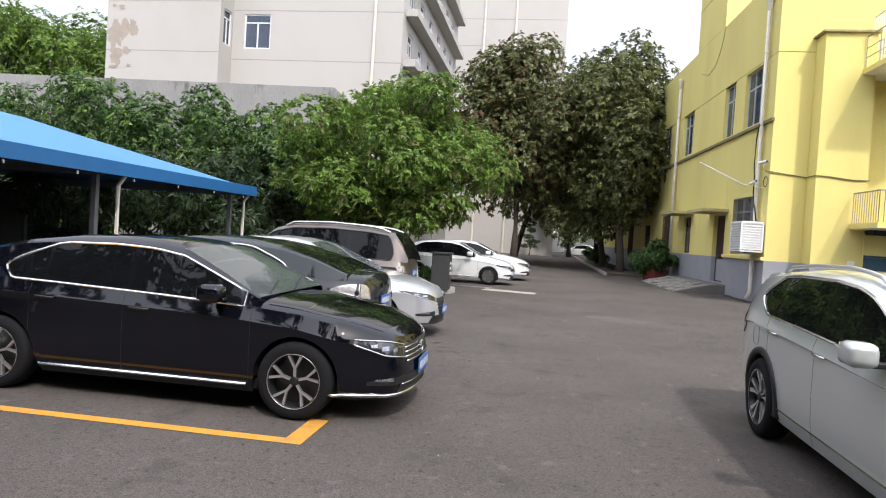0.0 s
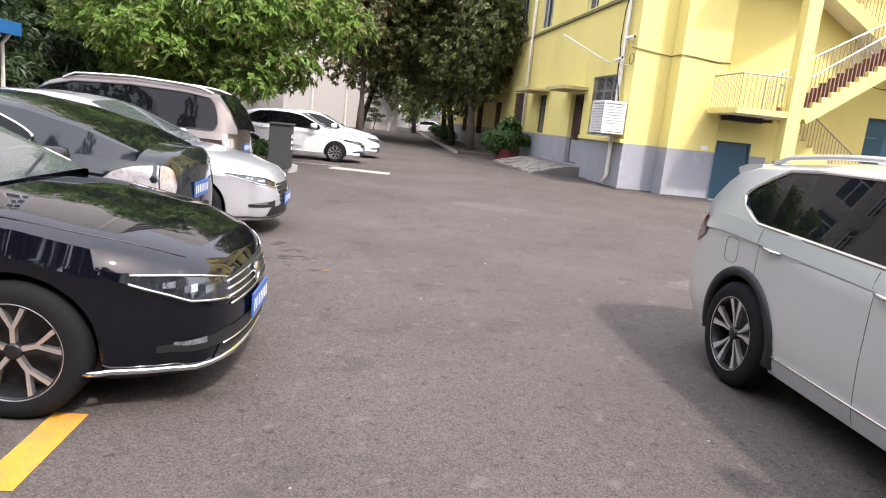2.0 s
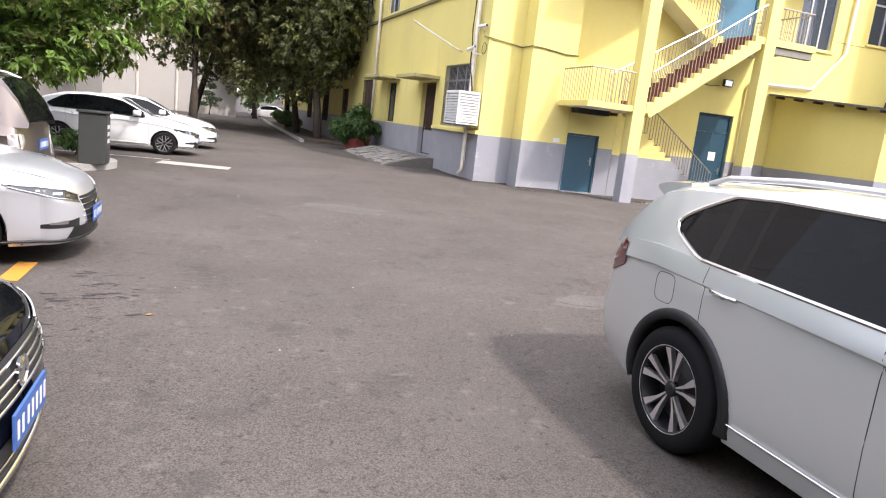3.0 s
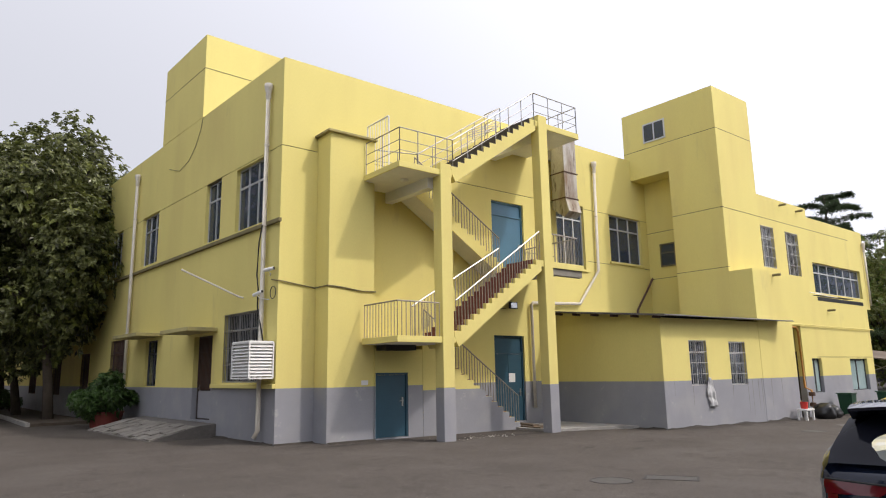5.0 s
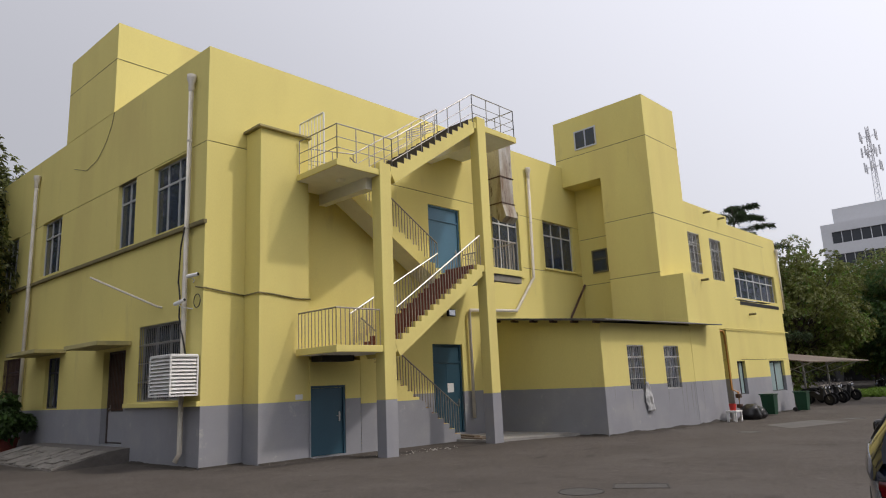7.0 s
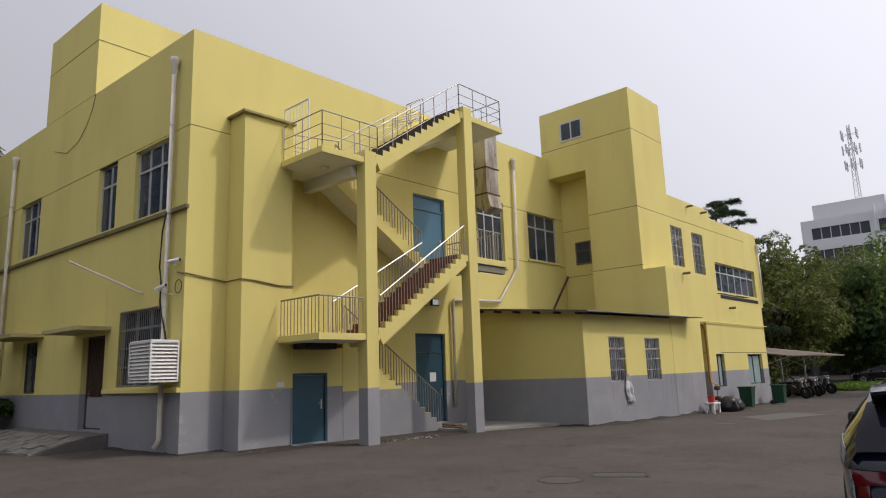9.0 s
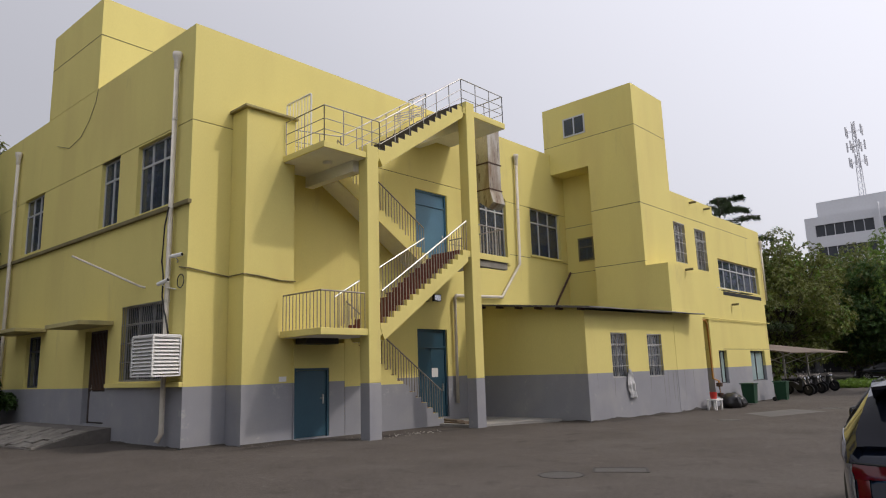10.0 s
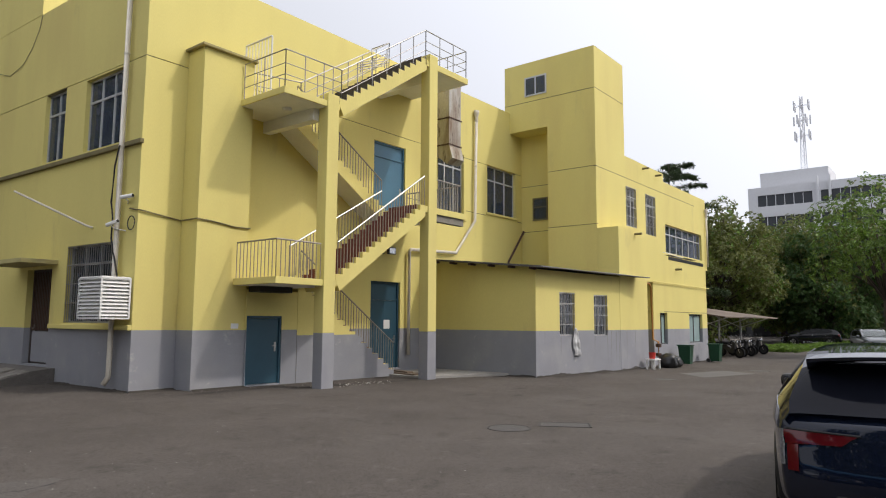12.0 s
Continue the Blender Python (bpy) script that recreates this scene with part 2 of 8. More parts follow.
def pierced(bm, fr, s0, s1, z0, z1, thick, holes):
    """A wall with real openings: skins in front and behind, and the reveals between."""
    ss = sorted({s0, s1, *[min(max(h[k], s0), s1) for h in holes for k in (0, 1)]})
    zs = sorted({z0, z1, *[min(max(h[k], z0), z1) for h in holes for k in (2, 3)]})
    solid = {}
    for i in range(len(ss) - 1):
        for j in range(len(zs) - 1):
            cs, cz = (ss[i] + ss[i + 1]) / 2, (zs[j] + zs[j + 1]) / 2
            solid[i, j] = not any(h[0] < cs < h[1] and h[2] < cz < h[3] for h in holes)
    cache = {}

    def v(i, j, o):
        if (i, j, o) not in cache:
            cache[i, j, o] = bm.verts.new(fr.pt(ss[i], o, zs[j]))
        return cache[i, j, o]

    for (i, j), is_solid in solid.items():
        if not is_solid:
            continue
        for o in (0, -thick):
            bm.faces.new((v(i, j, o), v(i + 1, j, o), v(i + 1, j + 1, o), v(i, j + 1, o)))
        for di, dj, a, b in ((-1, 0, (i, j), (i, j + 1)), (1, 0, (i + 1, j), (i + 1, j + 1)), (0, -1, (i, j), (i + 1, j)), (0, 1, (i, j + 1), (i + 1, j + 1))):
            if not solid.get((i + di, j + dj), False):
                bm.faces.new((v(*a, 0), v(*b, 0), v(*b, -thick), v(*a, -thick)))


def facade(parent, fr, s0, s1, ztop, holes, dado=1.46, thick=0.25, grooves=(), zbase=-0.4):
    """A rendered wall over a grey dado, with its openings and thin recessed joints."""
    cuts = [zbase] + ([dado] if dado else [])
    for g in grooves:
        cuts.append(g)
    cuts.append(ztop)
    if dado:
        bm = bmesh.new()
        pierced(bm, fr, s0, s1, zbase, dado, thick, holes)
        part("dado", bm, GREY, parent, "grey painted lower wall, worn and scuffed")
    lo = dado if dado else zbase
    for g in list(grooves) + [ztop]:
        hi = g - 0.012 if g != ztop else ztop
        bm = bmesh.new()
        pierced(bm, fr, s0, s1, lo, hi, thick, holes)
        part("wall", bm, YELLOW, parent, "yellow rendered wall")
        if g != ztop:
            spans, at = [], s0
            for h in sorted(h for h in holes if h[2] < g < h[3]):
                spans.append((at, h[0]))
                at = h[1]
            spans.append((at, s1))
            for a, b in spans:
                if b - a > 0.02:
                    bm = bmesh.new()
                    box(bm, fr, a, b, -thick + 0.02, -0.02, hi + 0.0005, hi + 0.0235)
                    part("joint", bm, GROOVE, parent)
            lo = hi + 0.024


def window(parent, fr, s0, s1, z0, z1, cols=2, transom=0.0, frame_mat=None, bars=False, deep=0.12, glass=None):
    """A sliding window in its opening: frame, mullions, panes, and a grille where it has one."""
    frame_mat = frame_mat or ALU
    bm = bmesh.new()
    t = 0.05
    zt = z1 - transom if transom else z1 - t
    lights = []
    for k in range(cols):
        a = s0 + t if k == 0 else s0 + (s1 - s0) * k / cols + 0.03
        b = s1 - t if k == cols - 1 else s0 + (s1 - s0) * (k + 1) / cols - 0.03
        lights += [(a, b, z0 + t, zt - 0.03 if transom else z1 - t)] + ([(a, b, zt + 0.03, z1 - t)] if transom else [])
    inner = Face((fr.o - fr.n * deep)[:2], fr.d[:2], fr.n[:2])
    pierced(bm, inner, s0, s1, z0, z1, 0.06, lights)
    win = part("window", bm, frame_mat, parent, "metal framed window")
    for k in range(cols):
        a, b = s0 + (s1 - s0) * k / cols + 0.04, s0 + (s1 - s0) * (k + 1) / cols - 0.04
        spans = [(z0 + t, zt - 0.03)] + ([(zt + 0.03, z1 - t)] if transom else [])
        for c, d in spans:
            bm = bmesh.new()
            box(bm, fr, a, b, -deep - 0.035, -deep - 0.029, c, d)
            part("pane", bm, glass or PANE, win)
    # near-black panel and lining put the room's shade into their colour
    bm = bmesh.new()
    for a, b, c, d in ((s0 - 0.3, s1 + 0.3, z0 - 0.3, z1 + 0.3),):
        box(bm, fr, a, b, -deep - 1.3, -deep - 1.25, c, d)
    part("room_shade", bm, ROOMDARK, win, "near-black panel standing for the room's darkness")
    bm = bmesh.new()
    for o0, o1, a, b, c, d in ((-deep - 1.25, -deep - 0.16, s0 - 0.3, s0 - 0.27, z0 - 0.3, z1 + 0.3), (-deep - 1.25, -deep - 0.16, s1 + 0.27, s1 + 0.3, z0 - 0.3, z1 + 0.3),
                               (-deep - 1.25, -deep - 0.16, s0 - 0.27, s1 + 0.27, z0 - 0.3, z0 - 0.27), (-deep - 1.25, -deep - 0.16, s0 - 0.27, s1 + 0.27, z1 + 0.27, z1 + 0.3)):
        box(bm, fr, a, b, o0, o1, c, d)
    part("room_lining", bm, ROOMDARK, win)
    if bars:
        bm = bmesh.new()
        k = max(4, int((s1 - s0) / 0.11))
        for i in range(k + 1):
            s = s0 + 0.02 + (s1 - s0 - 0.04) * i / k
            box(bm, fr, s - 0.008, s + 0.008, -0.03, -0.014, z0 + 0.01, z1 - 0.01)
        for j in range(5):
            z = z0 + 0.02 + (z1 - z0 - 0.04) * j / 4
            box(bm, fr, s0 + 0.01, s1 - 0.01, -0.014, 0.004, z - 0.012, z + 0.012)
        part("security_grille", bm, STEEL if bars == 2 else RUST, win, "barred security grille")
    return win


def door(parent, fr, s0, s1, z0, z1, material, transom=0.0, leaves=1, deep=0.1, label="painted steel door"):
    """A door leaf in its frame, with a transom and a handle."""
    bm = bmesh.new()
    t = 0.06
    for a, b, c, d in ((s0, s0 + t, z0, z1), (s1 - t, s1, z0, z1), (s0 + t, s1 - t, z1 - t, z1)):
        box(bm, fr, a, b, -deep - 0.08, -deep + 0.03, c, d)
    if transom:
        box(bm, fr, s0 + t, s1 - t, -deep - 0.08, -deep + 0.03, z1 - transom - 0.03, z1 - transom + 0.03)
        box(bm, fr, s0 + t, s1 - t, -deep - 0.05, -deep - 0.03, z1 - transom + 0.03, z1 - t)
    d = part("door", bm, material, parent, label)
    top = z1 - transom - 0.03 if transom else z1 - t
    for k in range(leaves):
        a = s0 + t + (s1 - s0 - 2 * t) * k / leaves + 0.004
        b = s0 + t + (s1 - s0 - 2 * t) * (k + 1) / leaves - 0.004
        bm = bmesh.new()
        box(bm, fr, a, b, -deep - 0.055, -deep - 0.01, z0 + 0.01, top - 0.004, 0.004)
        leaf = part("leaf", bm, material, d)
    bm = bmesh.new()
    box(bm, fr, s1 - t - 0.14, s1 - t - 0.09, -deep - 0.01, -deep + 0.012, z0 + 0.85, z0 + 1.1, 0.004)
    tube(bm, [fr.pt(s1 - t - 0.115, -deep + 0.01, z0 + 1.0), fr.pt(s1 - t - 0.115, -deep + 0.05, z0 + 1.0), fr.pt(s1 - t - 0.24, -deep + 0.05, z0 + 1.0)], 0.01, 6)
    part("handle", bm, BRIGHT, d, "metal door handle")
    return d

# ---------------------------------------------------------------- ground


def ground_z(x, y):
    """The yard falls gently towards its far side."""
    k = min(max((x - 9.0) / 26.0, 0.0), 1.0)
    return -0.24 * k * (1.0 if y > 10 else max(0.0, (y - 2) / 8.0))


bm = bmesh.new()
xs = [-900, -300, -120, -60, -40, -30, -20, -14, -10, -7, -5, -3, -1, 1, 3, 5, 7, 9, 11, 13, 15, 18, 21, 24, 27, 30, 35, 40, 50, 70, 120, 300, 900]
ys = [-900, -300, -100, -40, -20, -10, -5, 0, 2, 4, 6, 8, 10, 12, 14, 16, 18, 20, 24, 28, 32, 40, 50, 65, 85, 120, 300, 900]
grid = [[bm.verts.new((x, y, ground_z(x, y))) for y in ys] for x in xs]
for i in range(len(xs) - 1):
    for j in range(len(ys) - 1):
        bm.faces.new((grid[i][j], grid[i + 1][j], grid[i + 1][j + 1], grid[i][j + 1]))
tagged(part("ground", bm, ASPHALT), "worn dark grey asphalt yard", "ground", kind="structure")

# ---------------------------------------------------------------- yellow building
house = thing("yellow_building", "two-storey yellow rendered canteen building with a grey dado", "building", (15, 30, 0))
SIDE_LEN, TOP = 46.0, 10.94

# openings of the long side wall: s0, s1, z0, z1
side_windows_up = [(1.0, 2.95, 6.2, 8.2), (4.1, 5.35, 6.2, 8.25), (10.0, 11.9, 6.25, 8.3), (14.6, 16.4, 6.25, 8.3), (19.5, 21.3, 6.25, 8.3), (24, 25.8, 6.25, 8.3), (29, 30.8, 6.25, 8.3), (34, 35.8, 6.25, 8.3)]
side_low_bar = (1.05, 3.42, 1.62, 3.66)
side_doors = [(4.25, 5.75, 0.45, 3.12), (9.3, 10.6, 1.5, 3.2), (13.2, 15.2, 1.0, 3.4), (18.5, 20.0, 0.3, 3.0), (24.0, 26.0, 1.0, 3.3), (30, 32, 1.0, 3.3)]
side_holes = side_windows_up + [side_low_bar] + side_doors
facade(house, SIDE, 0.0, SIDE_LEN, TOP, side_holes, dado=1.46, grooves=(8.26,))
for a, b, c, d in side_windows_up:
    window(house, SIDE, a, b, c, d, cols=3 if b - a > 1.7 else 2, transom=0.62, frame_mat=ALU)
window(house, SIDE, *side_low_bar, cols=3, transom=0.5, bars=2)
GRILLEDOOR = mat("brown grille door", (0.06, 0.047, 0.04), 0.6, vary=0.3, scale=3)
grille_door = door(house, SIDE, *side_doors[0], GRILLEDOOR, transom=0.5, leaves=2, deep=0.2, label="dark brown steel double door with bars")
for k in range(14):
    bm = bmesh.new()
    q = 4.36 + k * 0.0985
    box(bm, SIDE, q - 0.009, q + 0.009, -0.17, -0.15, 1.4, 3.05)
    part("bar", bm, RUST, grille_door)
for z in (1.42, 2.0, 2.56):
    bm = bmesh.new()
    box(bm, SIDE, 4.31, 5.69, -0.185, -0.171, z - 0.02, z + 0.02)
    part("bar", bm, RUST, grille_door)
bm = bmesh.new()
box(bm, SIDE, 4.33, 5.67, -0.203, -0.186, 0.5, 1.36, 0.004)
part("kick_panel", bm, GREY, grille_door, "grey painted lower panel")
window(house, SIDE, *side_doors[1], cols=2, transom=0.5, frame_mat=DARKFRAME)
for dd in side_doors[2:]:
    window(house, SIDE, *dd, cols=2, transom=0.5, frame_mat=DARKFRAME, bars=1)
bm = bmesh.new()
box(bm, SIDE, -0.10, SIDE_LEN, 0.0, 0.10, 6.0, 6.11, 0.01)
part("ledge", bm, TRIM, house, "dark weathered ledge under the upper windows")
bm = bmesh.new()
box(bm, SIDE, 0.0, 4.1, 0.0, 0.10, 1.46, 1.58, 0.01)
part("window_sill", bm, YELLOW, house)

# wall with the stairs
main_holes = [(8.05, 9.65, 5.3, 7.88), (8.0, 9.45, 0.12, 3.05), (11.5, 13.15, 5.75, 8.35), (14.8, 17.0, 6.25, 8.28)]
facade(house, MAIN, 0.0, 17.5, TOP, main_holes, dado=1.46, grooves=(8.26,))
for a, b in ((9.75, 11.35), (13.3, 14.68), (17.12, 17.49)):
    bm = bmesh.new()
    box(bm, MAIN, a, b, -0.02, 0.003, 6.1, 6.122)
    part("joint", bm, GROOVE, house)
door(house, MAIN, *main_holes[0], BLUEDOOR, transom=0.5, label="light blue steel door with transom")
door(house, MAIN, *main_holes[1], TEAL, transom=0.6, leaves=2, label="teal steel double door with a paper notice")
bm = bmesh.new()
box(bm, MAIN, 8.75, 9.05, -0.108, -0.105, 1.45, 1.75)
part("notice", bm, WHITEPAINT, house, "white paper notice")
window(house, MAIN, *main_holes[2], cols=3, transom=0.6)
window(house, MAIN, *main_holes[3], cols=3, transom=0.6)
bm = bmesh.new()
box(bm, MAIN, 14.7, 17.1, 0.0, 0.07, 6.16, 6.25, 0.008)
part("window_sill", bm, YELLOW, house)
bm = bmesh.new()
box(bm, MAIN, 11.4, 13.25, 0.0, 0.07, 5.66, 5.75, 0.008)
part("window_sill", bm, YELLOW, house)

# roof, parapet and roof house
far = SIDE.pt(SIDE_LEN, 0, 0)
bm = bmesh.new()
prism(bm, [(7.1, 24.6), (34, 24.6), (34, far.y), (far.x + 0.3, far.y)], 10.2, 10.4)
part("roof", bm, CONCRETE, house)
bm = bmesh.new()
box(bm, SIDE, 6.03, 10.1, -5.0, -0.002, 10.96, 14.17)
rh = part("roof_house", bm, YELLOW, house, "yellow rendered stair head on the roof")
bm = bmesh.new()
box(bm, SIDE, 6.02, 10.11, -5.01, 0.004, 12.85, 12.87)
part("joint", bm, GROOVE, rh)

# pier beside the corner with its capping
bm = bmesh.new()
box(bm, PLAN, 7.93, 9.42, 23.55, 24.295, 1.46, 8.66)
part("pier", bm, YELLOW, house)
bm = bmesh.new()
box(bm, PLAN, 7.93, 9.42, 23.55, 24.295, -0.3, 1.4595)
part("dado", bm, GREY, house)
bm = bmesh.new()
box(bm, PLAN, 7.82, 9.48, 23.44, 24.295, 8.661, 8.73, 0.01)
part("capping", bm, mat("weathered capping", (0.34, 0.29, 0.13), 0.9, vary=0.3, scale=3, stain=(0.13, 0.11, 0.06), stain_amount=0.8, stain_scale=2.0), house)

# stair closet under the first landing
CL = Face((9.42, 23.5), (1, 0), (0, -1))
d1 = (0.02, 1.15, 0.03, 1.83)
facade(house, CL, 0.0, 2.2, 2.5, [d1], dado=1.46, thick=0.15)
door(house, CL, *d1, TEAL, deep=0.05, label="teal steel door of the stair closet")

# stair tower and its recess
TOWX, TOWY, TOWTOP = 23.34, 20.2, 13.04
RECX = 24.3
bm = bmesh.new()
box(bm, PLAN, TOWX, 26.2, TOWY, 24.55, 10.0, TOWTOP)
tower = part("stair_tower", bm, YELLOW, house, "tall yellow rendered stair tower")
bm = bmesh.new()
box(bm, PLAN, TOWX, 26.2, TOWY, 22.4, -0.4, 9.9995)
box(bm, PLAN, RECX, 26.2, 22.4005, 24.55, -0.4, 9.9995)
part("lower_tower", bm, YELLOW, tower)
TX = Face((TOWX, 24.3), (0, -1), (-1, 0))
TY = Face((TOWX, TOWY), (1, 0), (0, -1))
for fr, s0, s1, z in ((TX, -0.25, 4.1, 11.25), (TX, 1.9, 4.1, 8.0), (TX, 1.9, 4.1, 5.62), (Face((RECX, 24.3), (0, -1), (-1, 0)), 0.0, 1.9, 7.7), (Face((RECX, 24.3), (0, -1), (-1, 0)), 0.0, 1.9, 5.66), (TY, -0.004, 2.864, 11.25), (TY, -0.004, 12.0, 7.98)):
    bm = bmesh.new()
    box(bm, fr, s0, s1, -0.1, 0.004, z, z + 0.022)
    part("joint", bm, GROOVE, tower)
bm = bmesh.new()
for a, b, c, d in ((0.80, 1.88, 11.5, 11.56), (0.80, 1.88, 12.3, 12.36), (0.80, 0.86, 11.56, 12.3), (1.31, 1.37, 11.56, 12.3), (1.82, 1.88, 11.56, 12.3)):
    box(bm, TX, a, b, -0.02, 0.03, c, d)
tw = part("window", bm, ALU, tower, "small sliding window")
for a, b in ((0.86, 1.31), (1.37, 1.82)):
    bm = bmesh.new()
    box(bm, TX, a, b, -0.01, 0.012, 11.56, 12.3)
    part("pane", bm, PANE, tw)
RX = Face((RECX, 24.3), (0, -1), (-1, 0))
bm = bmesh.new()
for a, b, c, d in ((0.6, 1.35, 6.15, 6.21), (0.6, 1.35, 7.1, 7.16), (0.6, 0.66, 6.21, 7.1), (1.29, 1.35, 6.21, 7.1), (0.66, 1.29, 6.72, 6.77)):
    box(bm, RX, a, b, -0.02, 0.05, c, d)
rw = part("window", bm, TRIM, tower, "small weathered window in the recess")
bm = bmesh.new()
box(bm, RX, 0.66, 1.29, -0.01, 0.012, 6.21, 6.72)
box(bm, RX, 0.66, 1.29, -0.01, 0.012, 6.77, 7.1)
part("pane", bm, PANE, rw)
bm = bmesh.new()
tube(bm, [RX.pt(0.1, -0.02, 5.72), RX.pt(0.1, 0.06, 5.62), RX.pt(0.1, 1.25, 4.26), RX.pt(0.1, 1.3, 3.9)], 0.045, 8)
part("waste_pipe", bm, RUST, tower, "dark diagonal waste pipe")

# long wing beside the tower: upper wall behind, lower front ahead of it
UP = Face((26.2, TOWY), (1, 0), (0, -1))
up_holes = [(0.05, 1.2, 5.88, 7.65), (2.25, 3.5, 5.65, 7.63), (4.5, 10.2, 5.1, 6.5)]
facade(house, UP, 0.0, 4.6, 8.97, up_holes[:2], dado=0, thick=0.22, zbase=4.6)
facade(house, UP, 4.6, 11.0, 8.58, [(4.7, 10.2, 5.1, 6.5)], dado=0, thick=0.22, zbase=4.6)
for h in up_holes[:2]:
    window(house, UP, *h, cols=3, transom=0.5, bars=2)
window(house, UP, 4.7, 10.2, 5.1, 6.5, cols=6, transom=0.45)
bm = bmesh.new()
box(bm, UP, 10.95, 11.0, -5, -0.23, 4.6, 8.58)
part("end_wall", bm, YELLOW, house)
YB = 19.55
LO = Face((23.8, YB), (1, 0), (0, -1))
B1 = Face((23.34, 19.30), (1, 0), (0, -1))
facade(house, B1, 0.0, 2.78, 5.45, [], dado=1.42, thick=0.25)
bm = bmesh.new()
box(bm, B1, 0.0, 0.25, -0.897, -0.251, -0.4, 5.45)
box(bm, B1, 0.251, 2.78, -0.897, -0.251, 5.3, 5.4)
part("end_wall", bm, YELLOW, house)
lo_holes = [(2.3, 3.6, -0.3, 3.45), (4.35, 5.25, 0.75, 2.14), (8.2, 10.2, 0.73, 2.13)]
facade(house, LO, 2.29, 4.9, 5.52, lo_holes, dado=1.42, thick=0.25)
facade(house, LO, 4.9, 11.0, 4.78, [h for h in lo_holes], dado=1.42, thick=0.25, grooves=(2.2,))
for h in lo_holes[1:]:
    window(house, LO, *h, cols=2, frame_mat=DARKFRAME, glass=PALEPANE)
bm = bmesh.new()
box(bm, LO, 10.75, 11.0, -5, -0.251, -0.4, 4.78)
part("end_wall", bm, YELLOW, house)
bm = bmesh.new()
box(bm, LO, 2.4, 4.6, -0.64, -0.26, 5.3, 5.4)
box(bm, LO, 4.61, 10.74, -4.7, -0.26, 4.45, 4.55)
part("roof", bm, CONCRETE, house)
bm = bmesh.new()
box(bm, LO, 2.1, 3.8, -1.5, -1.4, -0.3, 3.6)
part("alcove_wall", bm, YELLOW, house)
bm = bmesh.new()
box(bm, LO, 5.6, 10.6, -0.02, 0.012, 4.60, 4.76)
box(bm, LO, 5.7, 7.2, -0.4, 0.02, 4.80, 4.84)
part("awning_strip", bm, BLACK, house, "dark strip along the terrace parapet")
for i, (a, b, z, t) in enumerate(((5.5, 6.5, 4.86, 0.16), (6.4, 7.7, 4.82, 0.1), (7.6, 9.4, 4.83, 0.04))):
    bm = bmesh.new()
    v = [bm.verts.new(LO.pt(q, o, z + (t if o < -0.2 else 0.0) + dz)) for q in (a, b) for o in (-0.5, 0.03) for dz in (0, 0.025)]
    for q in QUADS:
        bm.faces.new([v[k] for k in q])
    tagged(part("scrap_board", bm, WHITEPAINT if i < 2 else BLACK), "pale scrap board lying on the terrace parapet" if i < 2 else "dark scrap board lying on the terrace parapet", "board", "", "")
for s, z, fr in ((1.6, 5.3, B1), (6.5, 4.2, LO), (2.0, 8.75, UP), (3.6, 8.7, UP)):
    bm = bmesh.new()
    tube(bm, [fr.pt(s, -0.05, z), fr.pt(s, 0.3, z)], 0.05, 8)
    part("spout", bm, TRIM, house, "short rainwater spout")

# ---------------------------------------------------------------- lean-to beside the stairs
annex = thing("lean_to_annex", "single-storey yellow lean-to with a corrugated roof and barred windows", "building", (20.5, 22, 0))
AF = Face((17.95, 19.85), (0.9949, -0.1003), (-0.1003, -0.9949))
AL = Face((17.944, 24.29), (0, -1), (-1, 0))
an_holes = [(1.36, 2.3, 1.24, 2.74), (3.55, 4.5, 1.22, 2.72)]
facade(annex, AF, 0.0, 5.41, 3.45, an_holes, dado=1.42, thick=0.22)
for h in an_holes:
    window(annex, AF, *h, cols=2, transom=0.4, bars=2, deep=0.1)
facade(annex, AL, 0.0, 4.432, 3.45, [], dado=1.42, thick=0.22)
# corrugated roof sheets with a bent edge
bm = bmesh.new()
n = 90
rows = []
for i in range(n + 1):
    x = 17.55 + (24.9 - 17.55) * i / n
    w = 0.022 * math.sin(x * math.tau / 0.16)
    ye = 19.42 - 0.1008 * (x - 17.55)
    yb = 24.28 if x < 23.33 else 19.295
    zb = 3.50 + 0.48 * (yb - ye) / (24.28 - ye)
    rows.append([bm.verts.new((x, ye, 3.50 + w)), bm.verts.new((x, yb, zb + w)), bm.verts.new((x, yb, zb - 0.015 + w)), bm.verts.new((x, ye, 3.485 + w))])
for a, b in zip(rows, rows[1:]):
    for k in range(4):
        bm.faces.new((a[k], b[k], b[(k + 1) % 4], a[(k + 1) % 4]))
part("roof", bm, mat("grey fibre cement roof", (0.20, 0.20, 0.21), 0.8, vary=0.25, scale=2), annex, "grey corrugated roof sheet")
bm = bmesh.new()
slab(bm, AL, [(0.02, 3.93), (4.88, 3.455), (4.88, 3.52), (0.02, 3.995)], 0.37, 0.40)
part("edge_flashing", bm, mat("weathered dark flashing", (0.12, 0.115, 0.11), 0.7, vary=0.3, scale=4), annex, "dark weathered roof edge")
bm = bmesh.new()
slab(bm, AL, [(0.0, 3.452), (4.22, 3.452), (4.22, 3.53), (0.0, 3.945)], -0.2, 0.0)
part("wall", bm, YELLOW, annex, "yellow rendered wall")
for k in range(6):
    bm = bmesh.new()
    s_ = 0.35 + k * 0.82
    box(bm, AL, s_ - 0.04, s_ + 0.04, 0.001, 0.36, 3.86 - 0.098 * s_, 3.93 - 0.098 * s_)
    part("rafter", bm, RUST, annex, "dark rafter end under the roof sheet")

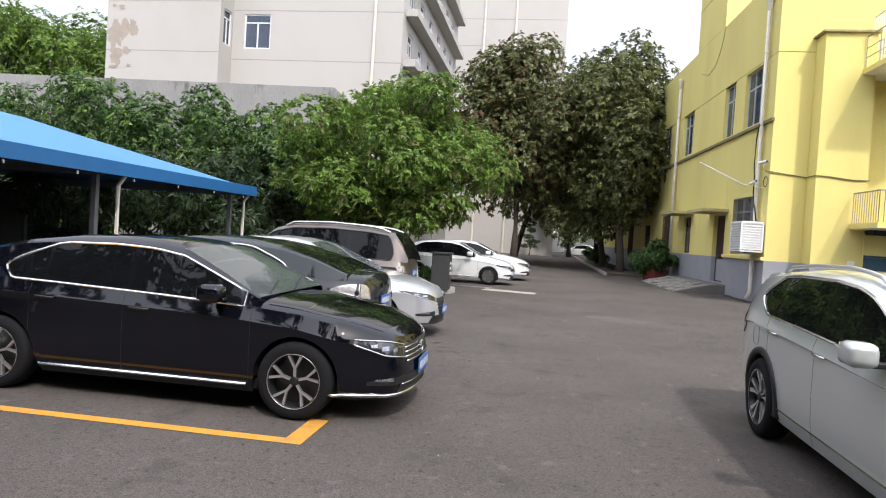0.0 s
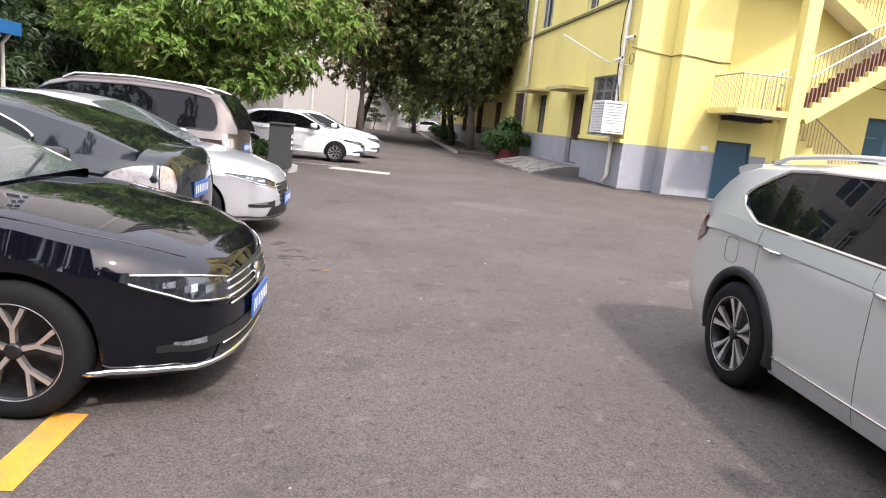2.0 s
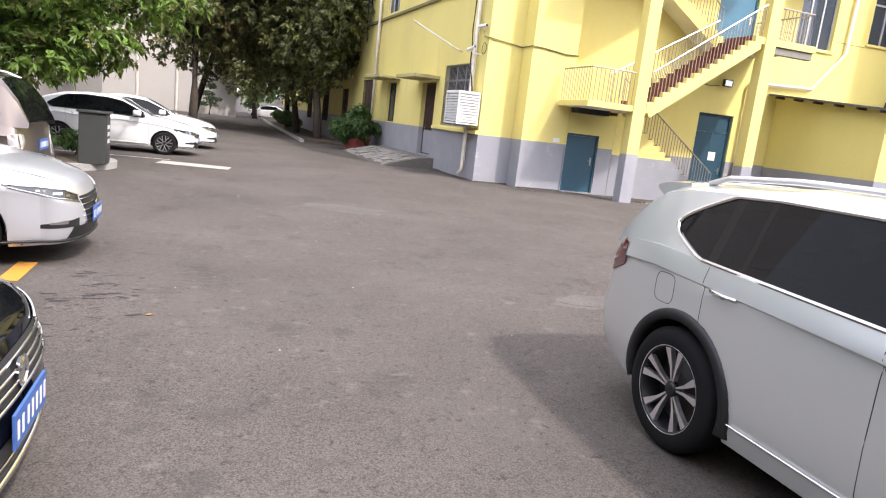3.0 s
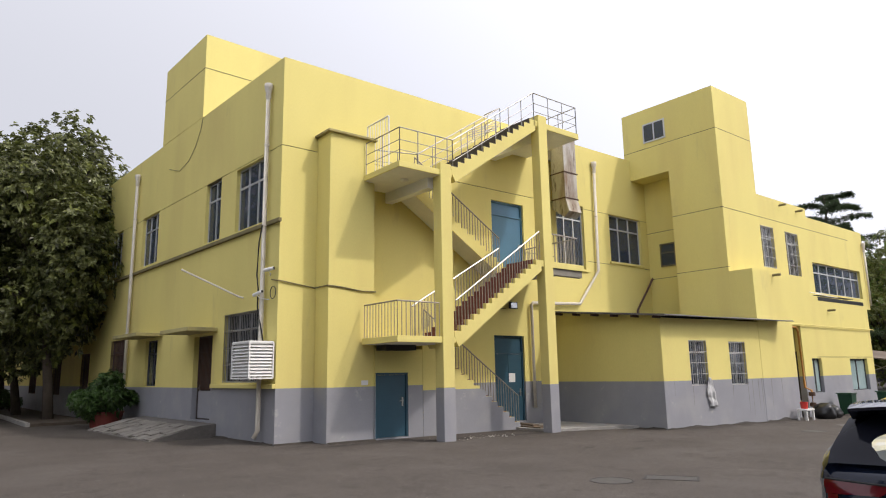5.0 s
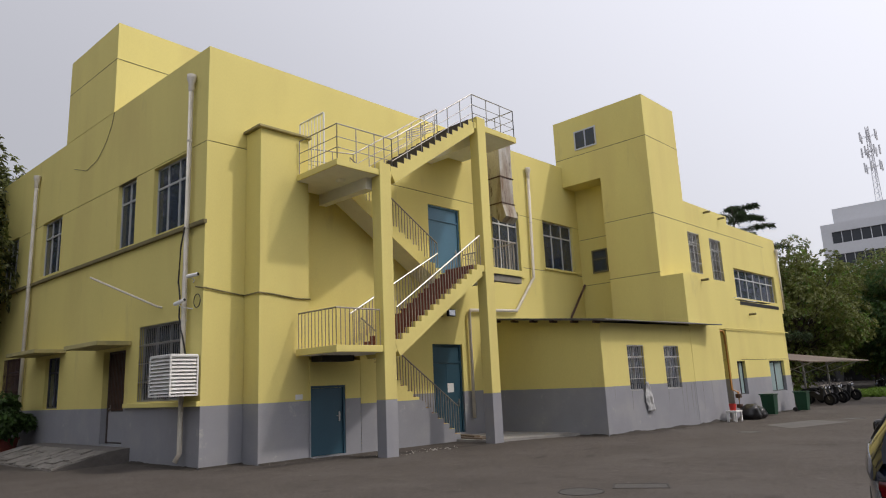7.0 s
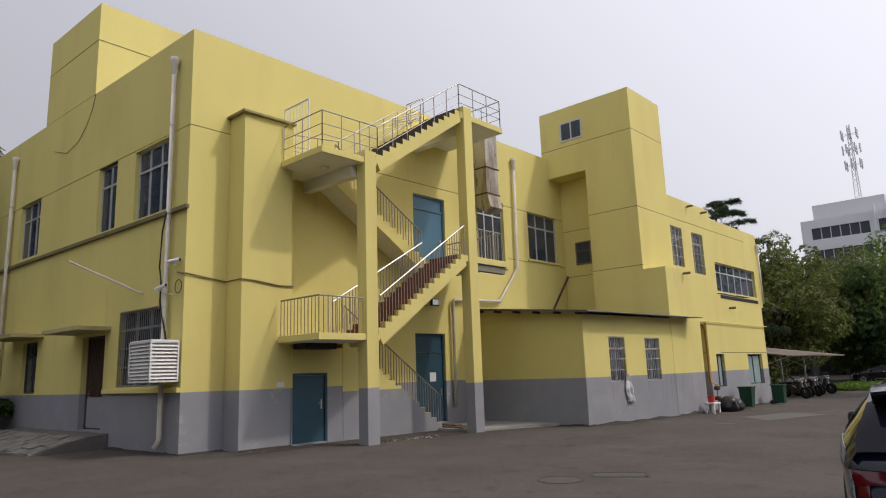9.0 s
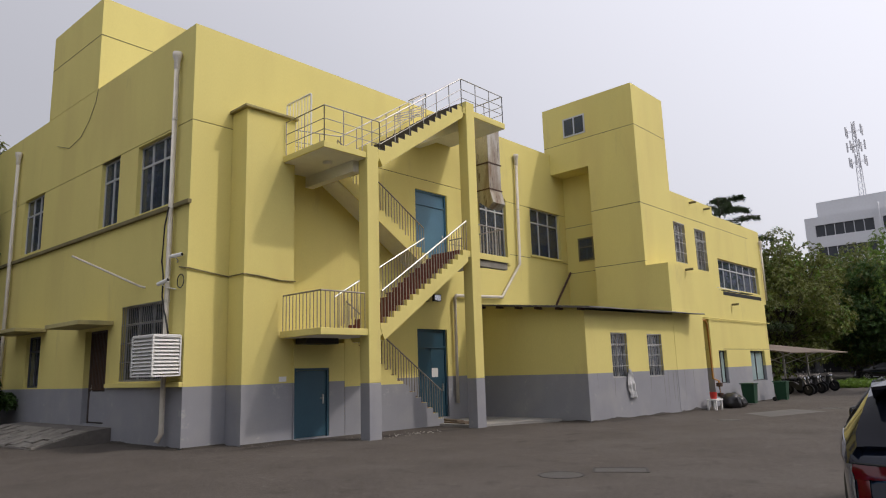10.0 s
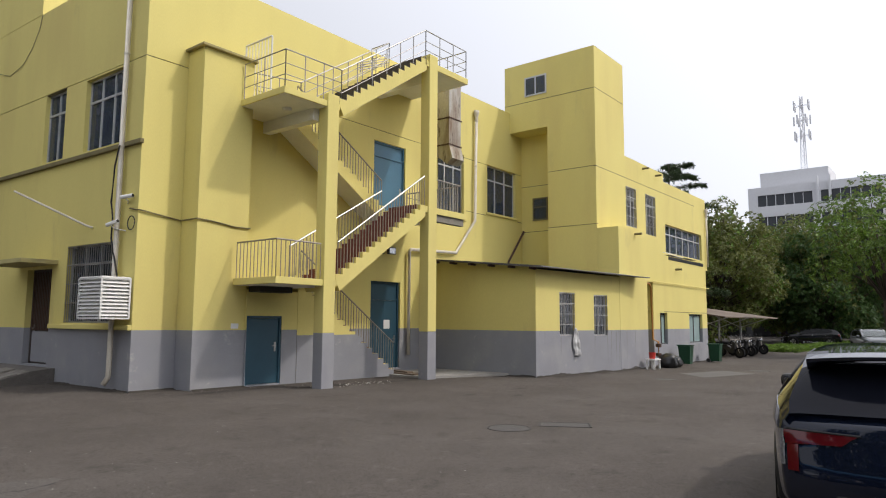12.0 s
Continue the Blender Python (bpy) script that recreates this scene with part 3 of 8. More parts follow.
# ---------------------------------------------------------------- outside staircase
stairs = thing("outdoor_staircase", "yellow concrete fire stair with dark red treads and steel railings", "staircase", (12.7, 22.9, 0))
YO, YI0, YI1 = 21.74, 23.492, 24.29     # outer face, inner flight
OUT0, OUT1 = 21.74, 23.1
L1, L2, L3, L4 = 2.78, 5.28, 7.55, 9.98
XA, XB = 10.9, 14.55


def column(x0, x1, ztop):
    b = bmesh.new()
    box(b, PLAN, x0, x1, 21.70, 22.06, 1.40, ztop, 0.012)
    c = part("column", b, YELLOW, stairs, "square yellow column with a grey foot")
    b = bmesh.new()
    box(b, PLAN, x0 - 0.002, x1 + 0.002, 21.698, 22.062, -0.3, 1.3995, 0.012)
    part("column_foot", b, GREY, c)


column(10.46, 10.86, L3 + 0.2)
column(14.66, 15.06, 10.2)


def landing(x0, x1, y0, y1, z, name_label, thick=0.17, under=SOFFIT):
    b = bmesh.new()
    box(b, PLAN, x0, x1, y0, y1, z - thick, z, 0.01)
    p = part("landing", b, [YELLOW], stairs, name_label)
    b = bmesh.new()
    box(b, PLAN, x0 + 0.03, x1 - 0.03, y0 + 0.03, y1 - 0.03, z - thick - 0.006, z - thick - 0.002)
    part("soffit", b, under, p)
    return p


def flight(x0, z0, x1, z1, y0, y1, n, tile=MAROON, inset=0.16, solid=False):
    """Steps between two levels: sloped waist slab, stringer edges and tiled treads."""
    d = (x1 - x0) / n
    rise = (z1 - z0) / n
    fr = Face((0, 0), (1, 0), (0, 1))
    outline = []
    for i in range(n):
        outline += [(x0 + d * i, z0 + rise * i - (0.0 if i else 0.02)), (x0 + d * i, z0 + rise * (i + 1))]
    outline.append((x1, z1))
    if solid:
        outline += [(x1, ground_z(12, 20) - 0.2), (x0, ground_z(12, 20) - 0.2)]
    else:
        outline += [(x1, z1 - 0.34), (x0 + 0.15 * (1 if x1 > x0 else -1), z0 - 0.28)]
    b = bmesh.new()
    slab(b, fr, outline, y0, y1)
    p = part("flight", b, YELLOW, stairs, "sloping concrete stair flight")
    if solid:
        b = bmesh.new()
        zc = 1.30
        k = next(i for i in range(n) if z0 + rise * (i + 1) > zc)
        ol = []
        for i in range(k):
            ol += [(x0 + d * i, z0 + rise * i - (0.0 if i else 0.02)), (x0 + d * i, z0 + rise * (i + 1) - 0.004)]
        ol += [(x0 + d * k, zc), (x1, zc), (x1, -0.3), (x0, -0.3)]
        slab(b, fr, ol, y0 - 0.004, y0 + 0.2)
        part("grey_side", b, GREY, p, "grey painted stair side")
    else:
        b = bmesh.new()
        xs_ = x0 + 0.15 * (1 if x1 > x0 else -1)
        slab(b, fr, [(x1, z1 - 0.342), (xs_, z0 - 0.282), (xs_, z0 - 0.287), (x1, z1 - 0.347)], y0 + 0.02, y1 - 0.02)
        part("soffit", b, SOFFIT, p, "pale painted underside")
    for i in range(n):
        b = bmesh.new()
        xa, xb = x0 + d * i, x0 + d * (i + 1)
        lo, hi = min(xa, xb), max(xa, xb)
        box(b, PLAN, lo - (0.015 if d > 0 else 0), hi + (0.015 if d < 0 else 0), y0 + inset, y1 - 0.01, z0 + rise * (i + 1) + 0.001, z0 + rise * (i + 1) + 0.022)
        box(b, PLAN, xa - 0.012 if d > 0 else xa + 0.001, xa - 0.001 if d > 0 else xa + 0.012, y0 + inset, y1 - 0.01, z0 + rise * i + 0.025, z0 + rise * (i + 1))
        part("tread", b, tile, p)
    return p


def balustrade(pts, step=0.135, height=0.92, rail=BRIGHT, bar=DULLSTEEL, rr=0.026, label="steel balustrade", foot=0.0):
    """Upright bars under a handrail, along a line of points."""
    b = bmesh.new()
    tops = [Vector(p) + Vector((0, 0, height)) for p in pts]
    tube(b, tops, rr, 8)
    h = part("railing", b, rail, stairs, label)
    for p, q in zip(pts, pts[1:]):
        p, q = Vector(p), Vector(q)
        k = max(1, int((q - p).length / step))
        for i in range(k + 1):
            c = p.lerp(q, i / k)
            b = bmesh.new()
            tube(b, [c + Vector((0, 0, foot)), c + Vector((0, 0, height - 0.01))], 0.013, 5)
            part("baluster", b, bar, h)
    return h


def pipe_rail(pts, height=0.98, levels=(0.33, 0.62, 0.98), step=0.75):
    """Round posts with three horizontal rails."""
    b = bmesh.new()
    tube(b, [Vector(p) + Vector((0, 0, levels[-1])) for p in pts], 0.019, 8)
    h = part("railing", b, TUBESTEEL, stairs, "tubular steel railing with three rails")
    for lv in levels[:-1]:
        b = bmesh.new()
        tube(b, [Vector(p) + Vector((0, 0, lv)) for p in pts], 0.012, 6)
        part("rail", b, TUBESTEEL, h)
    for p, q in zip(pts, pts[1:]):
        p, q = Vector(p), Vector(q)
        k = max(1, round((q - p).length / step))
        for i in range(k + 1):
            c = p.lerp(q, i / k)
            b = bmesh.new()
            tube(b, [c, c + Vector((0, 0, height))], 0.016, 6)
            part("post", b, TUBESTEEL, h)


landing(8.97, 10.95, YO, 23.49, L1, "first half landing of concrete")
bm = bmesh.new()
box(bm, PLAN, 9.5, 11.6, 23.45, 24.29, L1 - 0.17, L1, 0.0)
part("landing", bm, YELLOW, stairs)
# black box puts the deep shade under the landing into its colour
bm = bmesh.new()
box(bm, PLAN, 9.45, 10.5, 23.0, 23.48, 2.45, 2.608)
part("landing_beam", bm, BLACK, stairs, "black box painted as the shade under the landing")
landing(XB, 16.65, YO, YI1, L2, "upper floor landing of concrete", 0.2, OLDCONC)
bm = bmesh.new()
box(bm, PLAN, 15.07, 16.6, YO + 0.06, 21.98, L2 - 0.42, L2 - 0.207, 0.01)
part("landing_beam", bm, OLDCONC, stairs, "stained concrete edge beam")
landing(9.05, XA + 0.02, YO, YI1, L3, "second half landing of concrete")
landing(XB - 0.05, 16.75, YO, YI1, L4, "roof landing of concrete", 0.2)
bm = bmesh.new()
box(bm, PLAN, 14.8, 15.1, 22.1, 24.28, L4 - 0.62, L4 - 0.21)
part("landing_beam", bm, SOFFIT, stairs)
for x0_, x1_, z_ in ((10.3, 10.55, L3), (14.75, 15.0, L2)):
    bm = bmesh.new()
    box(bm, PLAN, x0_, x1_, 22.1, 24.28, z_ - 0.5, z_ - 0.18)
    part("landing_beam", bm, SOFFIT, stairs)
flight(15.1, 0.0, 11.1, L1, YI0, YI1, 16, solid=True)
flight(XA, L1, XB, L2, OUT0, OUT1, 15)
flight(XB, L2, XA, L3, YI0, YI1, 14)
flight(XA, L3, XB, L4, OUT0, OUT1, 14, mat("dark weathered tread", (0.085, 0.072, 0.055), 0.85, vary=0.3, scale=4), 0.005)

balustrade([(9.0, 23.4, L1), (9.0, YO + 0.04, L1), (10.4, YO + 0.04, L1)], rail=DULLSTEEL, rr=0.022, label="dark steel railing of the landing")
balustrade([(XA + 0.1, YO + 0.05, L1 + 0.1), (XB, YO + 0.05, L2 + 0.02)])
balustrade([(XA - 0.5, OUT1 - 0.05, L1 + 0.02), (XB - 0.6, OUT1 - 0.05, L2 - 0.4)])
balustrade([(15.1, YI0 + 0.05, 0.1), (11.2, YI0 + 0.05, L1)], rail=DULLSTEEL, rr=0.022, label="dark steel railing of the lowest flight")
balustrade([(XB - 0.1, YI0 + 0.05, L2 + 0.08), (XA, YI0 + 0.05, L3)], rail=DULLSTEEL, rr=0.022)
balustrade([(15.1, YO + 0.04, L2), (16.4, YO + 0.04, L2), (16.4, YI1 - 0.1, L2)], rail=DULLSTEEL, rr=0.022)
pipe_rail([(9.1, 23.5, L3), (9.1, YO + 0.05, L3), (XA + 0.1, YO + 0.05, L3 + 0.02), (XB, YO + 0.05, L4), (16.7, YO + 0.05, L4), (16.7, 24.2, L4)])
pipe_rail([(9.1, 24.0, L3), (XA, YI0 - 0.1, L3), (XB, YI0 - 0.1, L4), (XB, 24.2, L4)])
# white barred gate on the half landing
bm = bmesh.new()
tube(bm, [(9.55, 22.98, L3), (9.55, 22.98, L3 + 1.78), (9.55, 23.0, L3 + 1.8), (9.55, 24.12, L3 + 1.8), (9.55, 24.14, L3 + 1.78), (9.55, 24.14, L3)], 0.028, 6)
gate = part("gate", bm, WHITEPAINT, stairs, "white barred steel gate")
for k in range(9):
    bm = bmesh.new()
    tube(bm, [(9.55, 23.0 + k * 0.14, L3 + 0.12), (9.55, 23.0 + k * 0.14, L3 + 1.78)], 0.012, 5)
    part("bar", bm, WHITEPAINT, gate)
bm = bmesh.new()
tube(bm, [(9.55, 22.98, L3 + 0.12), (9.55, 24.14, L3 + 0.12)], 0.02, 6)
part("bar", bm, WHITEPAINT, gate)
bm = bmesh.new()
lathe(bm, [(0.0, -0.10), (0.1, -0.09), (0.13, -0.04), (0.13, 0.0)], (9.9, 22.7, L3 - 0.17), (0, 0, 1), 16)
part("ceiling_lamp", bm, SOFFIT, stairs, "round frosted ceiling lamp")

# ---------------------------------------------------------------- cars
CHROME = mat("chrome", (0.8, 0.8, 0.8), 0.12, metal=1.0, vary=0.02)
ALLOY = mat("machined alloy", (0.72, 0.72, 0.73), 0.3, metal=0.9, vary=0.05)
ALLOYDARK = mat("dark painted alloy", (0.012, 0.012, 0.013), 0.4, vary=0.05)
CARGLASS = mat("tinted car glass", (0.006, 0.007, 0.008), 0.015, vary=0.02, transmission=0.25, ior=1.36, spec=0.3)
SCREEN = mat("windscreen glass", (0.30, 0.36, 0.36), 0.02, vary=0.02, transmission=0.8, ior=1.5)
LAMPGLASS = mat("clear lamp lens", (0.3, 0.32, 0.35), 0.12, vary=0.5, scale=30, metal=0.7, coat=1.0)
LAMPDARK = mat("smoked lamp housing", (0.02, 0.022, 0.025), 0.1, coat=1.0, vary=0.5, scale=25)
REDLAMP = mat("red tail lamp lens", (0.11, 0.004, 0.008), 0.12, coat=1.0, vary=0.12, scale=12)
TAILCLEAR = mat("clear tail lamp lens", (0.62, 0.60, 0.60), 0.14, vary=0.35, scale=14, coat=1.0, stain=(0.3, 0.015, 0.015), stain_amount=0.7, stain_scale=6, metal=0.5)
PLATEBLUE = mat("blue plate", (0.05, 0.12, 0.34), 0.5)
GLOSSBLACK = mat("gloss black pillar", (0.006, 0.006, 0.007), 0.08, vary=0.02, spec=0.3)
PRIVACY = mat("dark privacy glass", (0.008, 0.009, 0.014), 0.06, vary=0.05, spec=0.14)
CABIN = mat("dark cabin trim", (0.03, 0.03, 0.03), 0.8)


def paint(name, color, metal=0.0, rough=0.3, dirt=0.15):
    return mat(name, color, rough, metal=metal, vary=0.03, scale=1.5, fine=300, coat=1.0, spec=0.0 if max(color) < 0.05 else 0.25, stain=tuple(c * 0.5 + 0.12 for c in color), stain_amount=dirt, stain_scale=1.3)


def wheel_parts(car, x, y, r, width, spokes, alloy, dark, wide=False):
    """A road wheel: tyre, rim, paired spokes, hub and brake disc."""
    s = 1 if y > 0 else -1
    b = bmesh.new()
    w = width / 2
    lathe(b, [(r * 0.70, -w), (r * 0.80, -w * 1.05), (r * 0.93, -w), (r, -w * 0.72), (r, w * 0.72), (r * 0.93, w), (r * 0.80, w * 1.05), (r * 0.70, w)], (x, y, r), (0, 1, 0), 40)
    wh = part("wheel", b, RUBBER, car, "rubber tyre on an alloy wheel", smooth=True)
    b = bmesh.new()
    lathe(b, [(r * 0.71, s * w * 0.96), (r * 0.685, s * w * 1.0), (r * 0.66, s * w * 0.9), (r * 0.64, s * w * 0.2), (r * 0.62, -s * w)], (x, y, r), (0, 1, 0), 40)
    part("rim", b, dark, wh, smooth=True)
    b = bmesh.new()
    lathe(b, [(r * 0.685, s * w * 0.94), (r * 0.695, s * w * 1.01), (r * 0.708, s * w * 1.0), (r * 0.708, s * w * 0.9)], (x, y, r), (0, 1, 0), 40)
    part("rim_lip", b, alloy, wh, smooth=True)
    b = bmesh.new()
    lathe(b, [(0.001, -s * w * 0.1), (r * 0.62, -s * w * 0.1)], (x, y, r), (0, 1, 0), 24)
    part("brake_disc", b, dark, wh)
    def bar(b, ra, ta, rb, tb, ha, hb, oa, ob_):
        A, B = Vector((ra * math.cos(ta), 0, ra * math.sin(ta))), Vector((rb * math.cos(tb), 0, rb * math.sin(tb)))
        side = (B - A).cross(Vector((0, 1, 0))).normalized()
        vs = [b.verts.new(Vector((x, y, r)) + c + side * hw * sg + Vector((0, s * (o + dep), 0))) for c, hw, o in ((A, ha, oa), (B, hb, ob_)) for sg in (-1, 1) for dep in (0, -0.03)]
        for q in ((0, 2, 6, 4), (1, 5, 7, 3), (0, 4, 5, 1), (2, 3, 7, 6), (4, 6, 7, 5), (0, 1, 3, 2)):
            b.faces.new([vs[i] for i in q])

    for k in range(spokes):
        a0 = math.tau * k / spokes + 0.31
        if wide:
            for pair in (-1, 1):
                b = bmesh.new()
                bar(b, r * 0.13, a0 + pair * 0.16, r * 0.36, a0 + pair * 0.17, r * 0.014, r * 0.026, w * 0.74, w * 0.80)
                bar(b, r * 0.355, a0 + pair * 0.17, r * 0.675, a0 + pair * 0.235, r * 0.026, r * 0.062, w * 0.80, w * 0.93)
                part("spoke", b, alloy, wh, "machined spoke blade")
        else:
            b = bmesh.new()
            bar(b, r * 0.1, a0, r * 0.38, a0, r * 0.034, r * 0.034, w * 0.76, w * 0.82)
            for pair in (-1, 1):
                bar(b, r * 0.35, a0 + pair * 0.05, r * 0.68, a0 + pair * 0.25, r * 0.026, r * 0.034, w * 0.815, w * 0.93)
            part("spoke", b, alloy, wh, "forked machined spoke")
    b = bmesh.new()
    lathe(b, [(r * 0.12, s * w * 0.5), (r * 0.12, s * w * 0.78), (r * 0.09, s * w * 0.84), (0.001, s * w * 0.84)], (x, y, r), (0, 1, 0), 20)
    part("hub", b, dark, wh, "dark hub cap", smooth=True)


class Shape:
    """A car body's surface: sections along its length, drawn from a few profile lines."""

    def __init__(self, p):
        self.p = p

    def line(self, key, x):
        pts = sorted(self.p[key])
        return float(np.interp(x, [a for a, _ in pts], [b for _, b in pts]))

    def hw(self, x):
        p = self.p
        nose, tail, w = p["fo"], -p["wb"] - p["ro"], p["W"] / 2
        rn, rt = p.get("round_nose", 0.24), p.get("round_tail", 0.13)
        k = 1.0
        xf = 0.1
        if x > xf:
            k = 1 - p.get("nt", 0.2) * ((min(x, nose - rn) - xf) / (nose - rn - xf)) ** 2.2
        xr = -p["wb"] - 0.1
        if x < xr:
            k = 1 - p.get("tt", 0.12) * ((xr - max(x, tail + rt)) / (xr - tail - rt)) ** 2.2
        if x > nose - rn:
            k *= max(1 - ((x - nose + rn) / rn) ** 2.3, 0.0) ** 0.42
        if x < tail + rt:
            k *= max(1 - ((tail + rt - x) / rt) ** 2.3, 0.0) ** 0.36
        return max(w * k, 0.02)

    def lean(self, x, z):
        """How far the nose leans back with height."""
        p = self.p
        n = max(0.0, min(1.0, (x - p["fo"] + 0.55) / 0.55))
        t = max(0.0, min(1.0, (-p["wb"] - p["ro"] + 0.5 - x) / 0.5))
        zt = p.get("tail_pivot", 0.62)
        return -n * n * p.get("lean", 0.22) * max(0.0, z - 0.46) - n * n * 0.25 * max(0.0, 0.34 - z) + t * t * (p.get("tail_lean", 0.25) * max(0.0, z - zt) + 0.3 * max(0.0, 0.5 - z))

    def front(self, y, z):
        """Where the nose stands at a distance y from the centre line."""
        a, b = 0.2, self.p["fo"]
        y = abs(y)
        for _ in range(24):
            c = (a + b) / 2
            if self.side(c, z) > y:
                a = c
            else:
                b = c
        return a

    def wrap(self, u, z, x0, yin, off=0.006):
        """A line round the front corner at height z: from x0 on the flank to yin on the nose."""
        xc = self.p["fo"] - 0.14
        if u < 0.55:
            x = x0 + (xc - x0) * u / 0.55
            y = self.side(x, z)
        else:
            y = self.side(xc, z) + (yin - self.side(xc, z)) * (u - 0.55) / 0.45
            x = self.front(y, z)
        k = max(0.0, min(1.0, (u - 0.35) / 0.4))
        return x + off * k + self.lean(x, z), y + off * (1 - 0.7 * k)

    def floor(self, x):
        z = self.line("low", x)
        r = self.p["R"] + self.p.get("gap", 0.045)
        for xw in (0, -self.p["wb"]):
            if abs(x - xw) < r:
                z = max(z, self.p["R"] + math.sqrt(r * r - (x - xw) ** 2))
        return z

    def section(self, x):
        h, zb, zs, zt = self.hw(x), self.floor(x), self.line("belt", x), self.line("top", x)
        zs = max(zs, zb + 0.05)
        lo = self.line("low", x)
        zc = zs - min(self.p.get("ridge_z", 0.12), 0.34 * (zs - lo))      # shoulder line
        out = self.p.get("ridge", 0.006)
        hs = [lo, lo + (zc - lo) * 0.14, lo + (zc - lo) * 0.45, zc - 0.07, zc - 0.014, zc, zc + 0.03, zs]
        ws = [h * 0.925, h * 0.962, h * 0.978, h * 0.985 - out * 0.4, h * 0.99 - out, h * 0.992, h * (0.5 * 0.992 + 0.5 * self.p.get("shoulder", 0.935)) + 0.012, h * self.p.get("shoulder", 0.935)]
        zp = [zb + (zc - 0.07 - zb) * u for u in (0, 0.12, 0.3, 0.55, 0.8)] if zc - 0.08 > zb else [zb] * 5
        zp += [max(q, zb) for q in (zc - 0.07, zc - 0.014, zc, zc + 0.03, zs)]
        pts = [(float(np.interp(z, hs, ws)), z) for z in zp]
        e = max(zt - zs, 0.0)
        pts += [(h * 0.86, zs + e * 0.45), (h * 0.72, zs + e * 0.75), (h * 0.4, zs + e * 0.95), (0, zt)]
        return pts

    def side(self, x, z):
        pts = self.section(x)
        return float(np.interp(z, [q[1] for q in pts], [q[0] for q in pts]))

    def stations(self):
        p = self.p
        nose, tail = p["fo"], -p["wb"] - p["ro"]
        xs = set(np.linspace(tail, nose, 46).round(3))
        r = p["R"] + p.get("gap", 0.045)
        for xw in (0, -p["wb"]):
            for k in range(17):
                xs.add(round(xw - r * math.cos(math.pi * k / 16) * 0.9999, 3))
        rn, rt = p.get("round_nose", 0.24), p.get("round_tail", 0.13)
        xs |= {round(nose - rn * (1 - math.sin(math.pi / 2 * k / 12)), 4) for k in range(13)} | {round(tail + rt * (1 - math.sin(math.pi / 2 * k / 10)), 4) for k in range(11)}
        return sorted(xs)

    def cabin(self, x):
        """Greenhouse section: belt, glass top, cant rail, roof."""
        h, zs, zr = self.hw(x), self.line("belt", x) - 0.01, self.line("roof", x)
        zr = max(zr, zs + 0.004)
        t = min(1.0, (zr - zs) / 0.45)
        sh = self.p.get("shoulder", 0.935)
        lean = self.p.get("tumble", 0.0) * t
        return [(h * sh, zs), (h * (sh - 0.165 * t - lean), zs + (zr - zs) * 0.86), (h * (0.90 - 0.20 * t - lean), zs + (zr - zs) * 0.95), (h * (0.70 - 0.16 * t - lean * 0.8), zs + (zr - zs) * 0.99), (0, zr + 0.012 * t)]


def patch(bm, fn, us, vs, thick=0.0):
    grid = [[bm.verts.new(fn(u, v)) for v in vs] for u in us]
    for i in range(len(us) - 1):
        for j in range(len(vs) - 1):
            bm.faces.new((grid[i][j], grid[i + 1][j], grid[i + 1][j + 1], grid[i][j + 1]))


